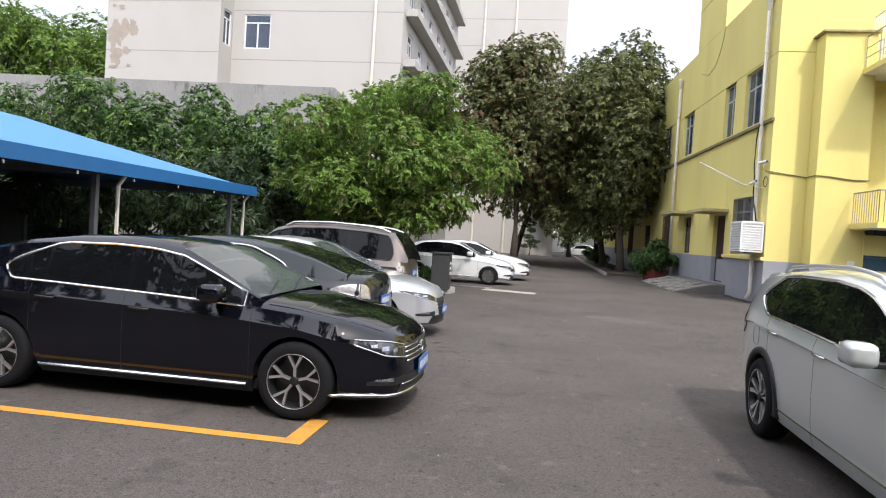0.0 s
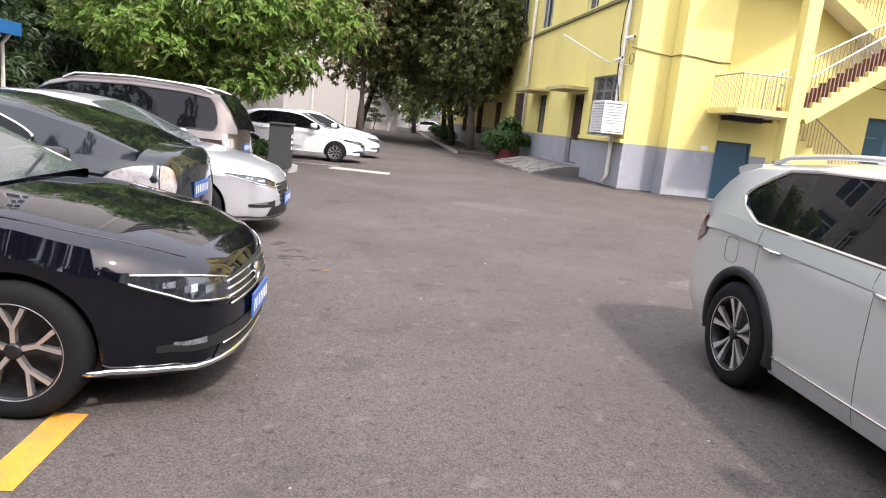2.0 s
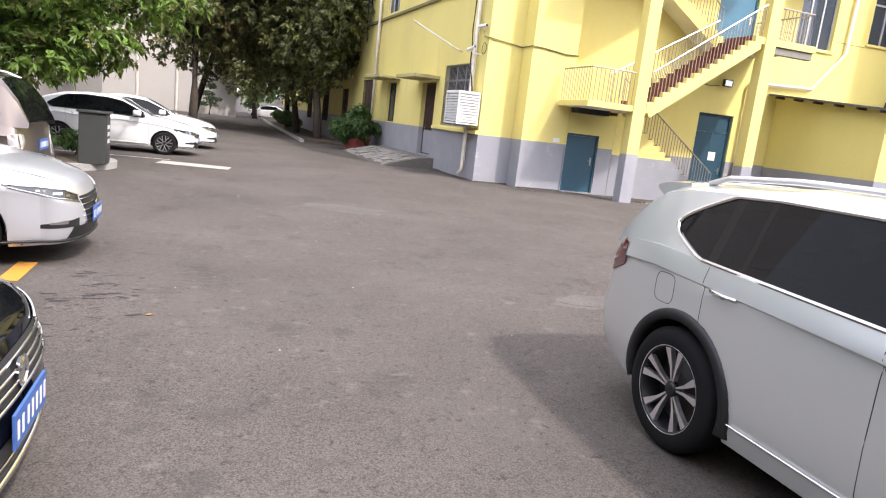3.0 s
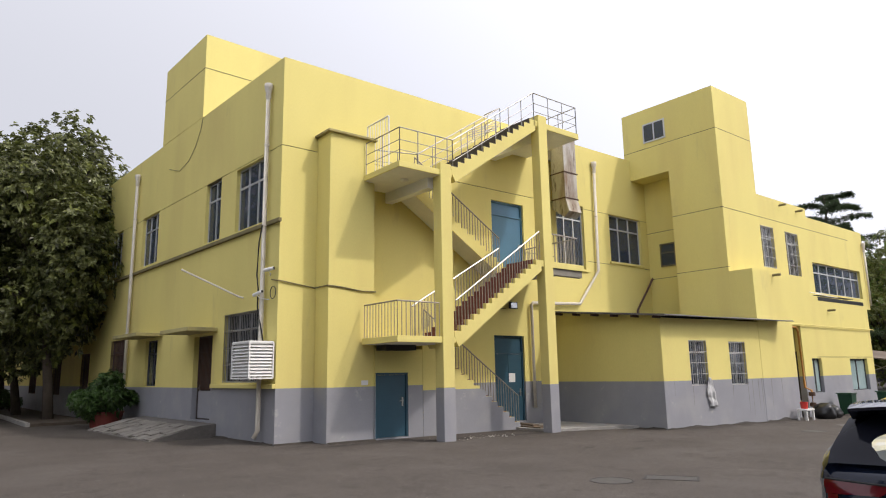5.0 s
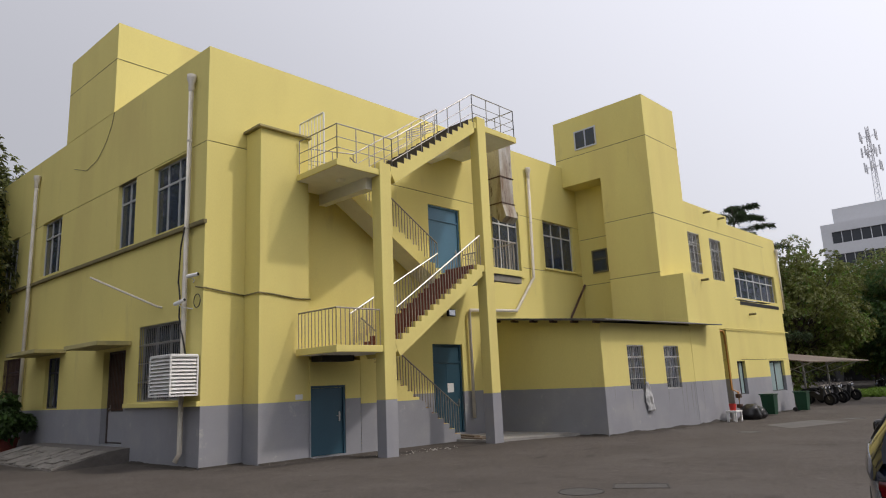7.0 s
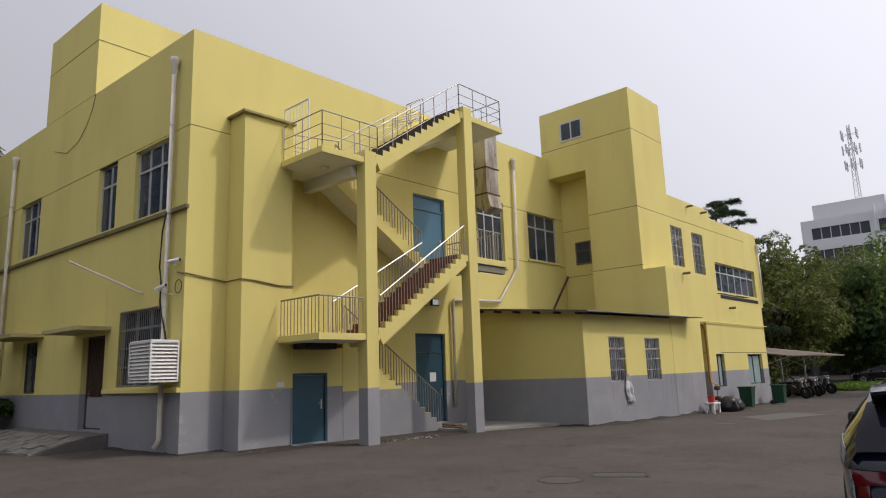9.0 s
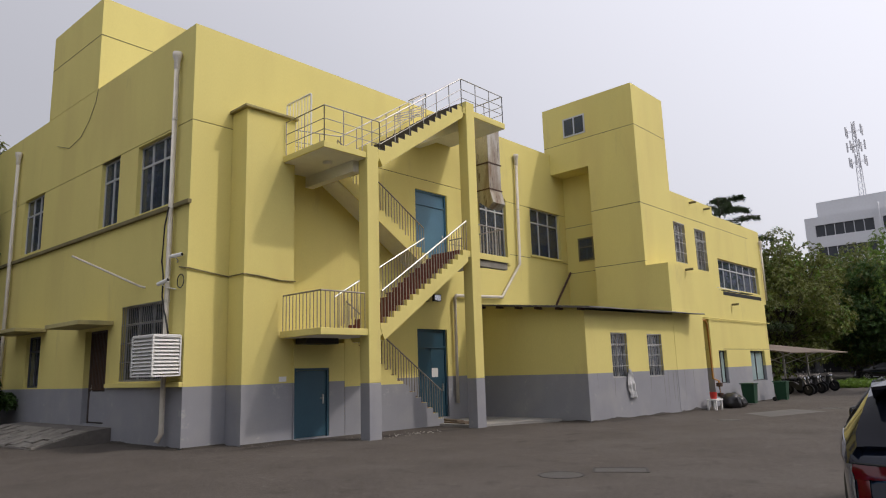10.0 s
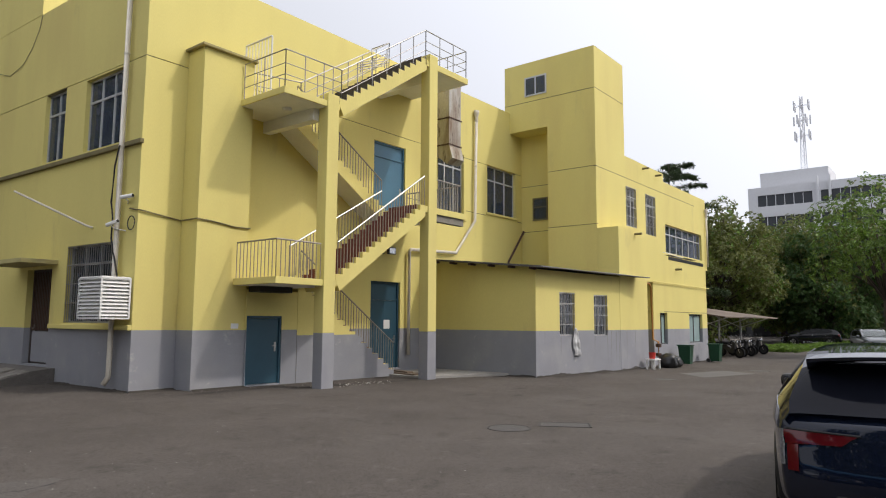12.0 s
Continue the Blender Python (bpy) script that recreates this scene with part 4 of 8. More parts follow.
def build_car(name, label, p, body, m, trim=None, category="car"):
    """A road car from its profile lines, with its glass, lamps, wheels and trim as parts."""
    S = Shape(p)
    car = thing(name, label, category)
    nose, tail, wb, W = p["fo"], -p["wb"] - p["ro"], p["wb"], p["W"]
    xs = S.stations()
    b = bmesh.new()
    rings = []
    for x in xs:
        half = S.section(x)
        ring = [b.verts.new((x + S.lean(x, z), y, z)) for y, z in half] + [b.verts.new((x + S.lean(x, z), -y, z)) for y, z in half[-2::-1]]
        rings.append(ring)
    for q, w in zip(rings, rings[1:]):
        for k in range(len(q) - 1):
            b.faces.new((q[k], q[k + 1], w[k + 1], w[k]))
    b.faces.new(rings[0])
    b.faces.new(rings[-1][::-1])
    bmesh.ops.remove_doubles(b, verts=b.verts, dist=0.0002)
    for e in b.edges:
        e.smooth = e.calc_face_angle(0.0) < radians(38)
    part("body", b, body, car, p.get("body_label", "painted body shell"), smooth=True)
    # underside and wheel wells
    b = bmesh.new()
    box(b, PLAN, tail + 0.6, nose - 0.45, -W / 2 * 0.84, W / 2 * 0.84, 0.21, 0.3)
    for xw in (0, -wb):
        for s in (-1, 1):
            r = p["R"] + p.get("gap", 0.045)
            lathe_pts = [(xw - r * math.cos(math.pi * k / 14), p["R"] + r * math.sin(math.pi * k / 14)) for k in range(15)]
            prev = None
            for px, pz in lathe_pts:
                row = [b.verts.new((px, s * W / 2 * 0.955, pz)), b.verts.new((px, s * W / 2 * 0.55, pz))]
                if prev:
                    b.faces.new((prev[0], prev[1], row[1], row[0]))
                prev = row
            cap = [b.verts.new((px, s * W / 2 * 0.55, pz)) for px, pz in lathe_pts] + [b.verts.new((xw + r, s * W / 2 * 0.55, 0.2)), b.verts.new((xw - r, s * W / 2 * 0.55, 0.2))]
            b.faces.new(cap)
    part("underbody", b, BLACK, car, "black underbody and wheel wells")
    # greenhouse
    roof = sorted(p["roof"])
    x_back, x_cowl = roof[0][0], roof[-1][0]
    xa, xc = p["screen_top"], p["rear_top"]
    cs = sorted(set(np.linspace(x_back, x_cowl, 30).round(3)) | {xa, xc} | {q for pl in p["pillars"] for q in pl})
    meshes = {}

    def bucket(key):
        if key not in meshes:
            meshes[key] = bmesh.new()
        return meshes[key]

    def quad(key, pts):
        bb = bucket(key)
        bb.faces.new([bb.verts.new(q) for q in pts])

    spans = sorted(p["pillars"])
    gx0, gx1 = p["trim"]
    vm, l_hi, l_lo = p.get("quarter", (0.35, 0.45, 0.12))     # rear point of the side glass: height, upper and lower run

    def opening(x):
        """Lower and upper edge of the side glass, as shares of the side panel's height."""
        if x <= gx0 or x >= gx1:
            return vm, vm
        a, c = 0.03, 0.97
        d = x - gx0
        a = vm - (vm - 0.03) * min(1.0, d / l_lo) ** 0.6
        c = vm + (0.97 - vm) * min(1.0, d / l_hi) ** 0.62
        return a, c

    cs = sorted(set(cs) | {round(gx0 + q, 3) for q in (0, 0.02, 0.05, 0.09, 0.14, 0.2, 0.27, 0.35, 0.45)} | {gx1})
    for x0, x1 in zip(cs, cs[1:]):
        A, B = S.cabin(x0), S.cabin(x1)
        mid = (x0 + x1) / 2
        for s in (1, -1):
            for k in range(4):
                pts = [(x0, s * A[k][0], A[k][1]), (x1, s * B[k][0], B[k][1]), (x1, s * B[k + 1][0], B[k + 1][1]), (x0, s * A[k + 1][0], A[k + 1][1])]
                if k == 0:
                    hit = [i for i, (u, v) in enumerate(spans) if u <= mid <= v]
                    (a0_, c0_), (a1_, c1_) = opening(x0), opening(x1)

                    def along(q, f):
                        (ya, za), (yb, zb_) = q[0], q[1]
                        return s * (ya + (yb - ya) * f), za + (zb_ - za) * f

                    inside = gx0 < mid < gx1
                    levels = (0, a0_, c0_, 1), (0, a1_, c1_, 1)
                    for r_ in range(3):
                        if not inside and r_ == 1:
                            continue
                        glass = r_ == 1
                        if p.get("dark_rear") and mid < gx0 + 0.1:
                            quad(("pillar", 9, s), [(x0, *along(A, levels[0][r_])), (x1, *along(B, levels[1][r_])), (x1, *along(B, levels[1][r_ + 1])), (x0, *along(A, levels[0][r_ + 1]))])
                            continue
                        key = (("pillar", hit[0], s) if hit else ("side_window", sum(1 for u, v in spans if v < mid), s)) if glass else ("cabin_side", 0, s)
                        quad(key, [(x0, *along(A, levels[0][r_])), (x1, *along(B, levels[1][r_])), (x1, *along(B, levels[1][r_ + 1])), (x0, *along(A, levels[0][r_ + 1]))])
                    continue
                elif k == 1:
                    key = ("rear_window", 0, 0) if p.get("dark_rear") and mid < xc else ("roof", 0, 0)
                else:
                    key = ("windscreen", 0, 0) if mid > xa else ("rear_window", 0, 0) if mid < xc else ("roof", 0, 0)
                quad(key, pts)
    for key, bb in meshes.items():
        bmesh.ops.remove_doubles(bb, verts=bb.verts, dist=0.0005)
        kind = key[0]
        material = {"cabin_side": body, "roof": p.get("roof_mat", body), "pillar": GLOSSBLACK, "side_window": CARGLASS, "windscreen": SCREEN, "rear_window": PRIVACY if p.get("dark_rear") else CARGLASS}[kind]
        if key[:2] == ("pillar", 9):
            material = PRIVACY
        ob = part(kind, bb, material, car, {"windscreen": "curved windscreen", "rear_window": "tinted rear window", "side_window": "dark tinted side window"}.get(kind, ""), smooth=True)
        if kind in ("windscreen", "side_window", "rear_window"):
            ob.visible_shadow = False
    # cabin floor, seats and wheel
    b = bmesh.new()
    zf = S.line("belt", -1.2) - 0.12
    box(b, PLAN, x_back + 0.25, x_cowl - 0.25, -W / 2 * 0.8, W / 2 * 0.8, S.line("top", -1.2) + 0.002, S.line("top", -1.2) + 0.012)
    part("cabin_floor", b, CABIN, car)
    for sx in (-1.35, -2.25):
        for sy in (-0.38, 0.38):
            b = bmesh.new()
            z0 = S.line("top", -1.2)
            box(b, PLAN, sx - 0.1, sx + 0.04, sy - 0.22, sy + 0.22, z0 - 0.1, z0 + 0.12, 0.03)
            box(b, PLAN, sx - 0.09, sx + 0.02, sy - 0.12, sy + 0.12, z0 + 0.14, z0 + 0.32, 0.04)
            part("seat", b, CABIN, car, "dark upholstered seat")
    # chrome round the side glass
    if p.get("chrome", True):
        tm = CHROME if p.get("chrome") != "black" else BLACK
        for s in (1, -1):
            b = bmesh.new()
            lx = [x for x in cs if p["trim"][0] <= x <= p["trim"][1]]

            def edge(x, f):
                (ya, za), (yb, zb_) = S.cabin(x)[:2]
                return Vector((x, s * (ya + (yb - ya) * f + 0.006), za + (zb_ - za) * f))

            lo_ = [edge(x, opening(x)[0] if x < gx1 else 0.03) for x in lx]
            hi_ = [edge(x, opening(x)[1] if x < gx1 else 0.97) for x in lx]
            tube(b, lo_ + hi_[::-1] + lo_[:1], p.get("trim_r", 0.011), 6, closed_ends=False)
            part("window_trim", b, tm, car, "bright window surround" if tm is CHROME else "")
    # shut lines and handles
    for s in (1, -1):
        for x in p["seams"]:
            b = bmesh.new()
            zs = np.linspace(S.floor(x) + 0.02, S.line("belt", x) - 0.02, 30)
            tube(b, [(x, s * (S.side(x, z) - 0.0003), z) for z in zs], 0.0022, 5)
            part("door_seam", b, BLACK, car)
        for x in p["handles"]:
            z = S.line("belt", x) - p.get("ridge_z", 0.12) - 0.012
            b = bmesh.new()
            y = S.side(x, z)
            dz = (S.line("belt", x + 0.1) - S.line("belt", x - 0.1)) / 0.2
            tube(b, [(x + q, s * (y + o), z + q * dz) for q, o in ((-0.10, 0.002), (-0.085, 0.022), (-0.03, 0.028), (0.04, 0.026), (0.075, 0.016), (0.09, 0.002))], 0.012, 8)
            hd = part("door_handle", b, p.get("handle_mat", CHROME), car, "door handle", smooth=True)
            # flat black disc paints the shade of a hollow behind the handle
            b = bmesh.new()
            lathe(b, [(0.001, 0.0015), (0.034, 0.0015), (0.036, 0.0)], (x - 0.02, s * y, z + 0.012), (0, s, 0), 16)
            part("grip_shade", b, BLACK if body is not None else body, hd)
        # sill strip
        b = bmesh.new()
        zz = p.get("sill_z", 0.27)
        r = p["R"] + 0.1
        xs_ = np.linspace(-wb + r, -r, 12)
        tube(b, [(x, s * (S.side(x, zz) + 0.008), zz) for x in xs_], p.get("sill_r", 0.014), 6)
        part("sill_strip", b, p.get("sill_mat", CHROME), car, "thin sill strip")
        # mirror
        b = bmesh.new()
        mx, mz = p["mirror"]
        my = S.hw(mx) - p.get("mirror_in", 0.0)
        box(b, PLAN, mx - 0.09, mx + 0.11, s * (my + 0.03), s * (my + 0.21), mz, mz + 0.15, 0.045)
        mir = part("mirror", b, p.get("mirror_mat", body), car, "door mirror", smooth=True)
        b = bmesh.new()
        box(b, PLAN, mx - 0.02, mx + 0.05, s * (my - 0.07), s * (my + 0.06), mz + 0.0, mz + 0.035, 0.008)
        part("mirror_arm", b, BLACK, mir)
        b = bmesh.new()
        box(b, PLAN, mx - 0.095, mx - 0.0905, s * (my + 0.05), s * (my + 0.19), mz + 0.02, mz + 0.13)
        part("mirror_glass", b, CHROME, mir)
        if p.get("arch_trim"):
            for xw in (0, -wb):
                b = bmesh.new()
                r0 = p["R"] + p.get("gap", 0.045) - 0.005
                prev = None
                for k in range(25):
                    a = math.pi * (-0.06 + 1.12 * k / 24)
                    row = []
                    for rr, o in ((r0, -0.03), (r0, 0.016), (r0 + 0.05, 0.02), (r0 + 0.06, 0.0)):
                        x, z = xw - rr * math.cos(a), p["R"] + rr * math.sin(a)
                        row.append(b.verts.new((x, s * (S.side(x, max(z, S.floor(x) + 0.01)) + o), max(z, 0.22))))
                    if prev:
                        for q in range(3):
                            b.faces.new((prev[q], prev[q + 1], row[q + 1], row[q]))
                    prev = row
                part("arch_trim", b, BLACK, car, "black plastic wheel arch trim", smooth=True)
    # lamps on the corners
    for s in (1, -1):
        hx0, yin, (a0, a1), (b0, b1), (c0, c1) = p["head"]     # flank tip, inner end, heights at tip, corner and inner end

        def lamp(u, v, off=0.006):
            lo = float(np.interp(u, [0, 0.5, 1], [a0, b0, c0]))
            hi = float(np.interp(u, [0, 0.5, 1], [a1, b1, c1]))
            z = lo + (hi - lo) * v
            x, y = S.wrap(u, z, hx0, yin, off)
            return (x, s * y, z)

        b = bmesh.new()
        patch(b, lamp, np.linspace(0, 1, 17), np.linspace(0, 1, 6))
        hl = part("headlight", b, p.get("head_mat", LAMPDARK), car, "wrap-around headlight", smooth=True)
        for uu in (0.34, 0.5, 0.66):
            b = bmesh.new()
            c, d = Vector(lamp(uu - 0.05, 0.3, 0.010)), Vector(lamp(uu + 0.05, 0.7, 0.010))
            patch(b, lambda u, v: lamp(uu - 0.045 + 0.09 * u, 0.30 + 0.28 * v + 0.12 * u, 0.010), np.linspace(0, 1, 3), np.linspace(0, 1, 3))
            part("lamp_unit", b, LAMPGLASS, hl)
        for vv in (0.97, 0.05):
            b = bmesh.new()
            tube(b, [lamp(u, vv, 0.010) for u in np.linspace(0.06, 1, 14)], 0.007, 6)
            part("light_strip", b, p.get("strip_mat", CHROME), hl, smooth=True)
        tx0, tx1, tz0, tz1 = p["tail_lamp"]

        def tail_side(u, v):
            z = (tz0 + tz1) / 2 + (tz1 - tz0) * (v - 0.5) * math.sqrt(1 - 0.97 * u * u) if p.get("round_lamp") else tz0 + (tz1 - tz0) * (v * (1 - 0.45 * u) + 0.35 * u)
            x = tail + p.get("round_tail", 0.13) * 0.6 + (tx1 - tail) * u
            return (x + S.lean(x, z), s * (S.side(x, z) + 0.008), z)

        def tail_back(u, v):
            z = (tz0 + tz1) / 2 + (tz1 - tz0) * (v - 0.5) * math.sqrt(1 - 0.97 * u * u) if p.get("round_lamp") else tz0 + (tz1 - tz0) * (v * (1 - 0.55 * u) + 0.5 * u)
            y = S.side(tail + p.get("round_tail", 0.13) * 0.6, z) - u * p.get("tail_in", 0.32)
            a_, b_ = tail, tail + 0.4
            for _ in range(20):
                c_ = (a_ + b_) / 2
                if S.side(c_, z) > y:
                    b_ = c_
                else:
                    a_ = c_
            return (b_ + S.lean(b_, z) - 0.009, s * (y + 0.004), z)

        if p.get("lamp_l"):
            za, zb_, zc_ = p["lamp_l"]              # foot, lower and upper edge of the bar
            xt = tail + p.get("round_tail", 0.13) * 0.6

            def back_at(y, z):
                a_, b_ = tail, tail + 0.4
                for _ in range(20):
                    c_ = (a_ + b_) / 2
                    if S.side(c_, z) > y:
                        b_ = c_
                    else:
                        a_ = c_
                return (b_ + S.lean(b_, z) - 0.010, s * (y + 0.003), z)

            def bar(u, v):
                z = zb_ + 0.015 * u + (zc_ - zb_ - 0.03 * u) * v
                return back_at(S.side(xt, z) - u * (p["tail_in"] - 0.13 * (1 - v)), z)

            def leg(u, v):
                z = za + (zb_ - za) * v
                return back_at(S.side(xt, z) - 0.015 - u * 0.075, z)

            def clear(u, v):
                z = za + 0.03 + (zc_ - 0.04 - za) * v
                x = xt + u * 0.05
                return (x + S.lean(x, z) - 0.004, s * (S.side(x, z) + 0.006), z)

            b = bmesh.new()
            patch(b, bar, np.linspace(0, 1, 12), np.linspace(0, 1, 5))
            tl = part("tail_light", b, REDLAMP, car, "L-shaped red tail lamp", smooth=True)
            b = bmesh.new()
            patch(b, leg, np.linspace(0, 1, 4), np.linspace(0, 1, 6))
            part("lens", b, REDLAMP, tl, smooth=True)
            b = bmesh.new()
            patch(b, clear, np.linspace(0, 1, 4), np.linspace(0, 1, 6))
            part("reflector", b, LAMPGLASS, tl, "pale outer lens", smooth=True)
            b = bmesh.new()
            tube(b, [bar(u, 0.98) for u in np.linspace(0, 1, 12)], 0.008, 6)
            part("lamp_edge", b, BLACK, tl)
            continue
        b = bmesh.new()
        patch(b, tail_side, np.linspace(0, 1, 7), np.linspace(0, 1, 5))
        tl = part("tail_light", b, p.get("tail_mat", REDLAMP), car, "tail lamp on the corner", smooth=True)
        b = bmesh.new()
        patch(b, tail_back, np.linspace(0, 1, 8), np.linspace(0, 1, 4))
        part("lens", b, p.get("tail_mat", REDLAMP), tl, smooth=True)
    for s in (1, -1):
        fz = p.get("fog_z", 0.33)
        for nm, u0, u1, h0, h1, mm, off in (("fog_recess", 0.34, 0.74, 0.0, 0.08, BLACK, 0.003), ("fog_lamp", 0.42, 0.58, 0.035, 0.07, p.get("fog_mat", LAMPGLASS), 0.006)):
            b = bmesh.new()

            def fog(u, v):
                uu = u0 + (u1 - u0) * u
                z = fz + h0 + (h1 - h0) * v * (0.45 + 0.55 * u)
                x, y = S.wrap(uu, z, nose - 0.62, 0.25, off)
                return (x, s * y, z)

            patch(b, fog, np.linspace(0, 1, 10), np.linspace(0, 1, 4))
            part(nm, b, mm, car, smooth=True)

    def nose_patch(y0, y1, z0, z1, off, k=13, taper=1.0):
        b = bmesh.new()

        def fn(u, v):
            z = z0 + (z1 - z0) * v
            y = (y0 + (y1 - y0) * u) * (1 + (taper - 1) * (1 - v))
            x = S.front(y, z)
            return (x + S.lean(x, z) + off, y, z)

        patch(b, fn, np.linspace(0, 1, k), np.linspace(0, 1, 5))
        return b

    gz0, gz1 = p["grille"]
    gw = p.get("grille_w", 0.62)
    gr = part("grille", nose_patch(-gw, gw, gz0, gz1, 0.004, 17, p.get("grille_taper", 0.9)), BLACK, car, "dark grille with bright bars", smooth=True)
    for k in range(p.get("bars", 4)):
        z = gz0 + (gz1 - gz0) * (k + 0.5) / p.get("bars", 4)
        b = bmesh.new()
        ys_ = np.linspace(-gw * 0.97, gw * 0.97, 17)
        tube(b, [(S.front(y, z) + S.lean(S.front(y, z), z) + 0.010, y, z) for y in ys_], p.get("bar_r", 0.008), 6)
        part("grille_bar", b, CHROME, gr, smooth=True)
    b = bmesh.new()
    zc = (gz0 + gz1) / 2 + 0.01
    lathe(b, [(0.055, 0.0), (0.062, 0.014), (0.05, 0.02), (0.044, 0.014), (0.001, 0.014)], (S.front(0, zc) + S.lean(nose, zc) + 0.012, 0, zc), (1, 0, 0), 20)
    part("badge", b, CHROME, gr, "round bright badge")
    z0 = p.get("intake", (0.25, 0.36))
    part("air_intake", nose_patch(-0.55, 0.55, z0[0], z0[1], 0.004, 15, 1.1), BLACK, car, smooth=True)
    if p.get("intake_bar"):
        zi = p["intake_bar"]
        b = bmesh.new()
        tube(b, [(S.front(y, zi) + S.lean(S.front(y, zi), zi) + 0.008, y, zi) for y in np.linspace(-0.56, 0.56, 19)], 0.006, 6)
        part("intake_trim", b, CHROME, car, smooth=True)
    b = bmesh.new()
    zl = p.get("lip", 0.235)
    left = [S.wrap(u, zl + 0.012 * (1 - u), nose - 0.62, 0.02, 0.010) for u in np.linspace(0, 1, 18)]
    lz = [zl + 0.012 * (1 - u) for u in np.linspace(0, 1, 18)]
    tube(b, [(x, y, z) for (x, y), z in zip(left, lz)] + [(x, -y, z) for (x, y), z in list(zip(left, lz))[::-1]], p.get("lip_r", 0.013), 6)
    part("bumper_lip", b, p.get("lip_mat", CHROME), car, "bumper lip strip", smooth=True)
    # hood edges
    for s in (1, -1):
        b = bmesh.new()
        hx = np.linspace(-0.3, nose - 0.22, 12)
        pts_ = []
        for x in hx:
            sec = S.section(x)
            pts_.append((x + S.lean(x, sec[-3][1]), s * (sec[-4][0] * (1.0 - 0.10 * max(0, x))), float(np.interp(sec[-4][0] * (1.0 - 0.10 * max(0, x)), [q[0] for q in sec[::-1]], [q[1] for q in sec[::-1]])) + 0.001))
        tube(b, pts_, 0.004, 5)
        part("hood_seam", b, BLACK, car)
    for y0 in (-0.55, 0.05):
        b = bmesh.new()
        xw_ = x_cowl - 0.02
        tube(b, [(xw_, y0, S.line("top", xw_) + 0.02), (xw_ - 0.14, y0 + 0.5, S.line("roof", xw_ - 0.14) + 0.015)], 0.009, 5)
        part("wiper", b, BLACK, car, "windscreen wiper")
    zf_, zr_ = p.get("plate_z", 0.43), p.get("rear_plate_z", 0.75)
    for x, z, d in ((S.front(0.0, zf_) + S.lean(nose, zf_) + 0.02, zf_, 1), (tail + S.lean(tail, zr_) - 0.014, zr_, -1)):
        b = bmesh.new()
        box(b, PLAN, x - 0.006, x + 0.006, -0.22, 0.22, z - 0.07, z + 0.07, 0.003)
        pl = part("number_plate", b, PLATEBLUE, car, "blue number plate")
        b = bmesh.new()
        for k in range(7):
            y = -0.185 + k * 0.06 + (0.012 if k > 1 else 0)
            box(b, PLAN, x + d * 0.0065, x + d * 0.0085, y - 0.012, y + 0.012, z - 0.036, z + 0.036)
        tagged(part("plate_marks", b, WHITEPAINT, pl), kind="stuff")
    # rear bumper insert
    b = bmesh.new()
    box(b, PLAN, tail + 0.01, tail + 0.06, -S.hw(tail + 0.1) * 0.6, S.hw(tail + 0.1) * 0.6, 0.44, 0.5, 0.01)
    part("rear_bumper_insert", b, BLACK, car)
    if p.get("rails"):
        for s in (1, -1):
            b = bmesh.new()
            x0, x1 = p["rails"]
            pts = []
            for x in np.linspace(x0, x1, 14):
                c = S.cabin(x)[2]
                edge = min(x - x0, x1 - x)
                pts.append((x, s * c[0] * 0.985, c[1] + min(0.045, 0.010 + edge * 0.3)))
            tube(b, pts, 0.017, 8)
            part("roof_rail", b, p.get("rail_mat", ALLOY), car, "roof rail")
    if p.get("spoiler"):
        xsps, zsp = p["spoiler"]
        yw = S.cabin(xsps + 0.2)[2][0] * p.get("spoiler_w", 0.97)
        b = bmesh.new()
        rows_ = []
        for u in np.linspace(-1, 1, 17):
            k = abs(u) ** 4
            y, back, z = u * yw, -0.2 + 0.10 * k, zsp - 0.035 * abs(u) ** 2.5
            rows_.append([b.verts.new(q) for q in ((xsps + 0.22, y, z + 0.055), (xsps, y, z + 0.04), (xsps + back, y, z + 0.012), (xsps + back + 0.01, y, z - 0.012), (xsps + 0.03, y, z - 0.03 - 0.05 * k), (xsps + 0.22, y, z + 0.0))])
        for q, w in zip(rows_, rows_[1:]):
            for k in range(6):
                b.faces.new((q[k], q[(k + 1) % 6], w[(k + 1) % 6], w[k]))
        b.faces.new(rows_[0])
        b.faces.new(rows_[-1][::-1])
        part("spoiler", b, body, car, "roof spoiler", smooth=False)
    if p.get("fuel_flap"):
        fx, fz_ = p["fuel_flap"]
        b = bmesh.new()
        ring = []
        for k in range(25):
            a = math.tau * k / 24
            dx = 0.085 * math.copysign(abs(math.cos(a)) ** 0.5, math.cos(a))
            dz_ = 0.085 * math.copysign(abs(math.sin(a)) ** 0.5, math.sin(a))
            ring.append((fx + dx, -(S.side(fx + dx, fz_ + dz_) + 0.0005), fz_ + dz_))
        tube(b, ring, 0.0018, 5)
        part("fuel_flap_gap", b, BLACK, car)
    for xw in (0, -wb):
        for s in (1, -1):
            wheel_parts(car, xw, s * (W / 2 - 0.115), p["R"], 0.22, p.get("spokes", 5), p.get("alloy", ALLOY), p.get("rim_dark", ALLOYDARK), p.get("spokes_wide", False))
    car.matrix_world = m
    return car


PLANY = Face((0, 0), (1, 0), (0, 1))

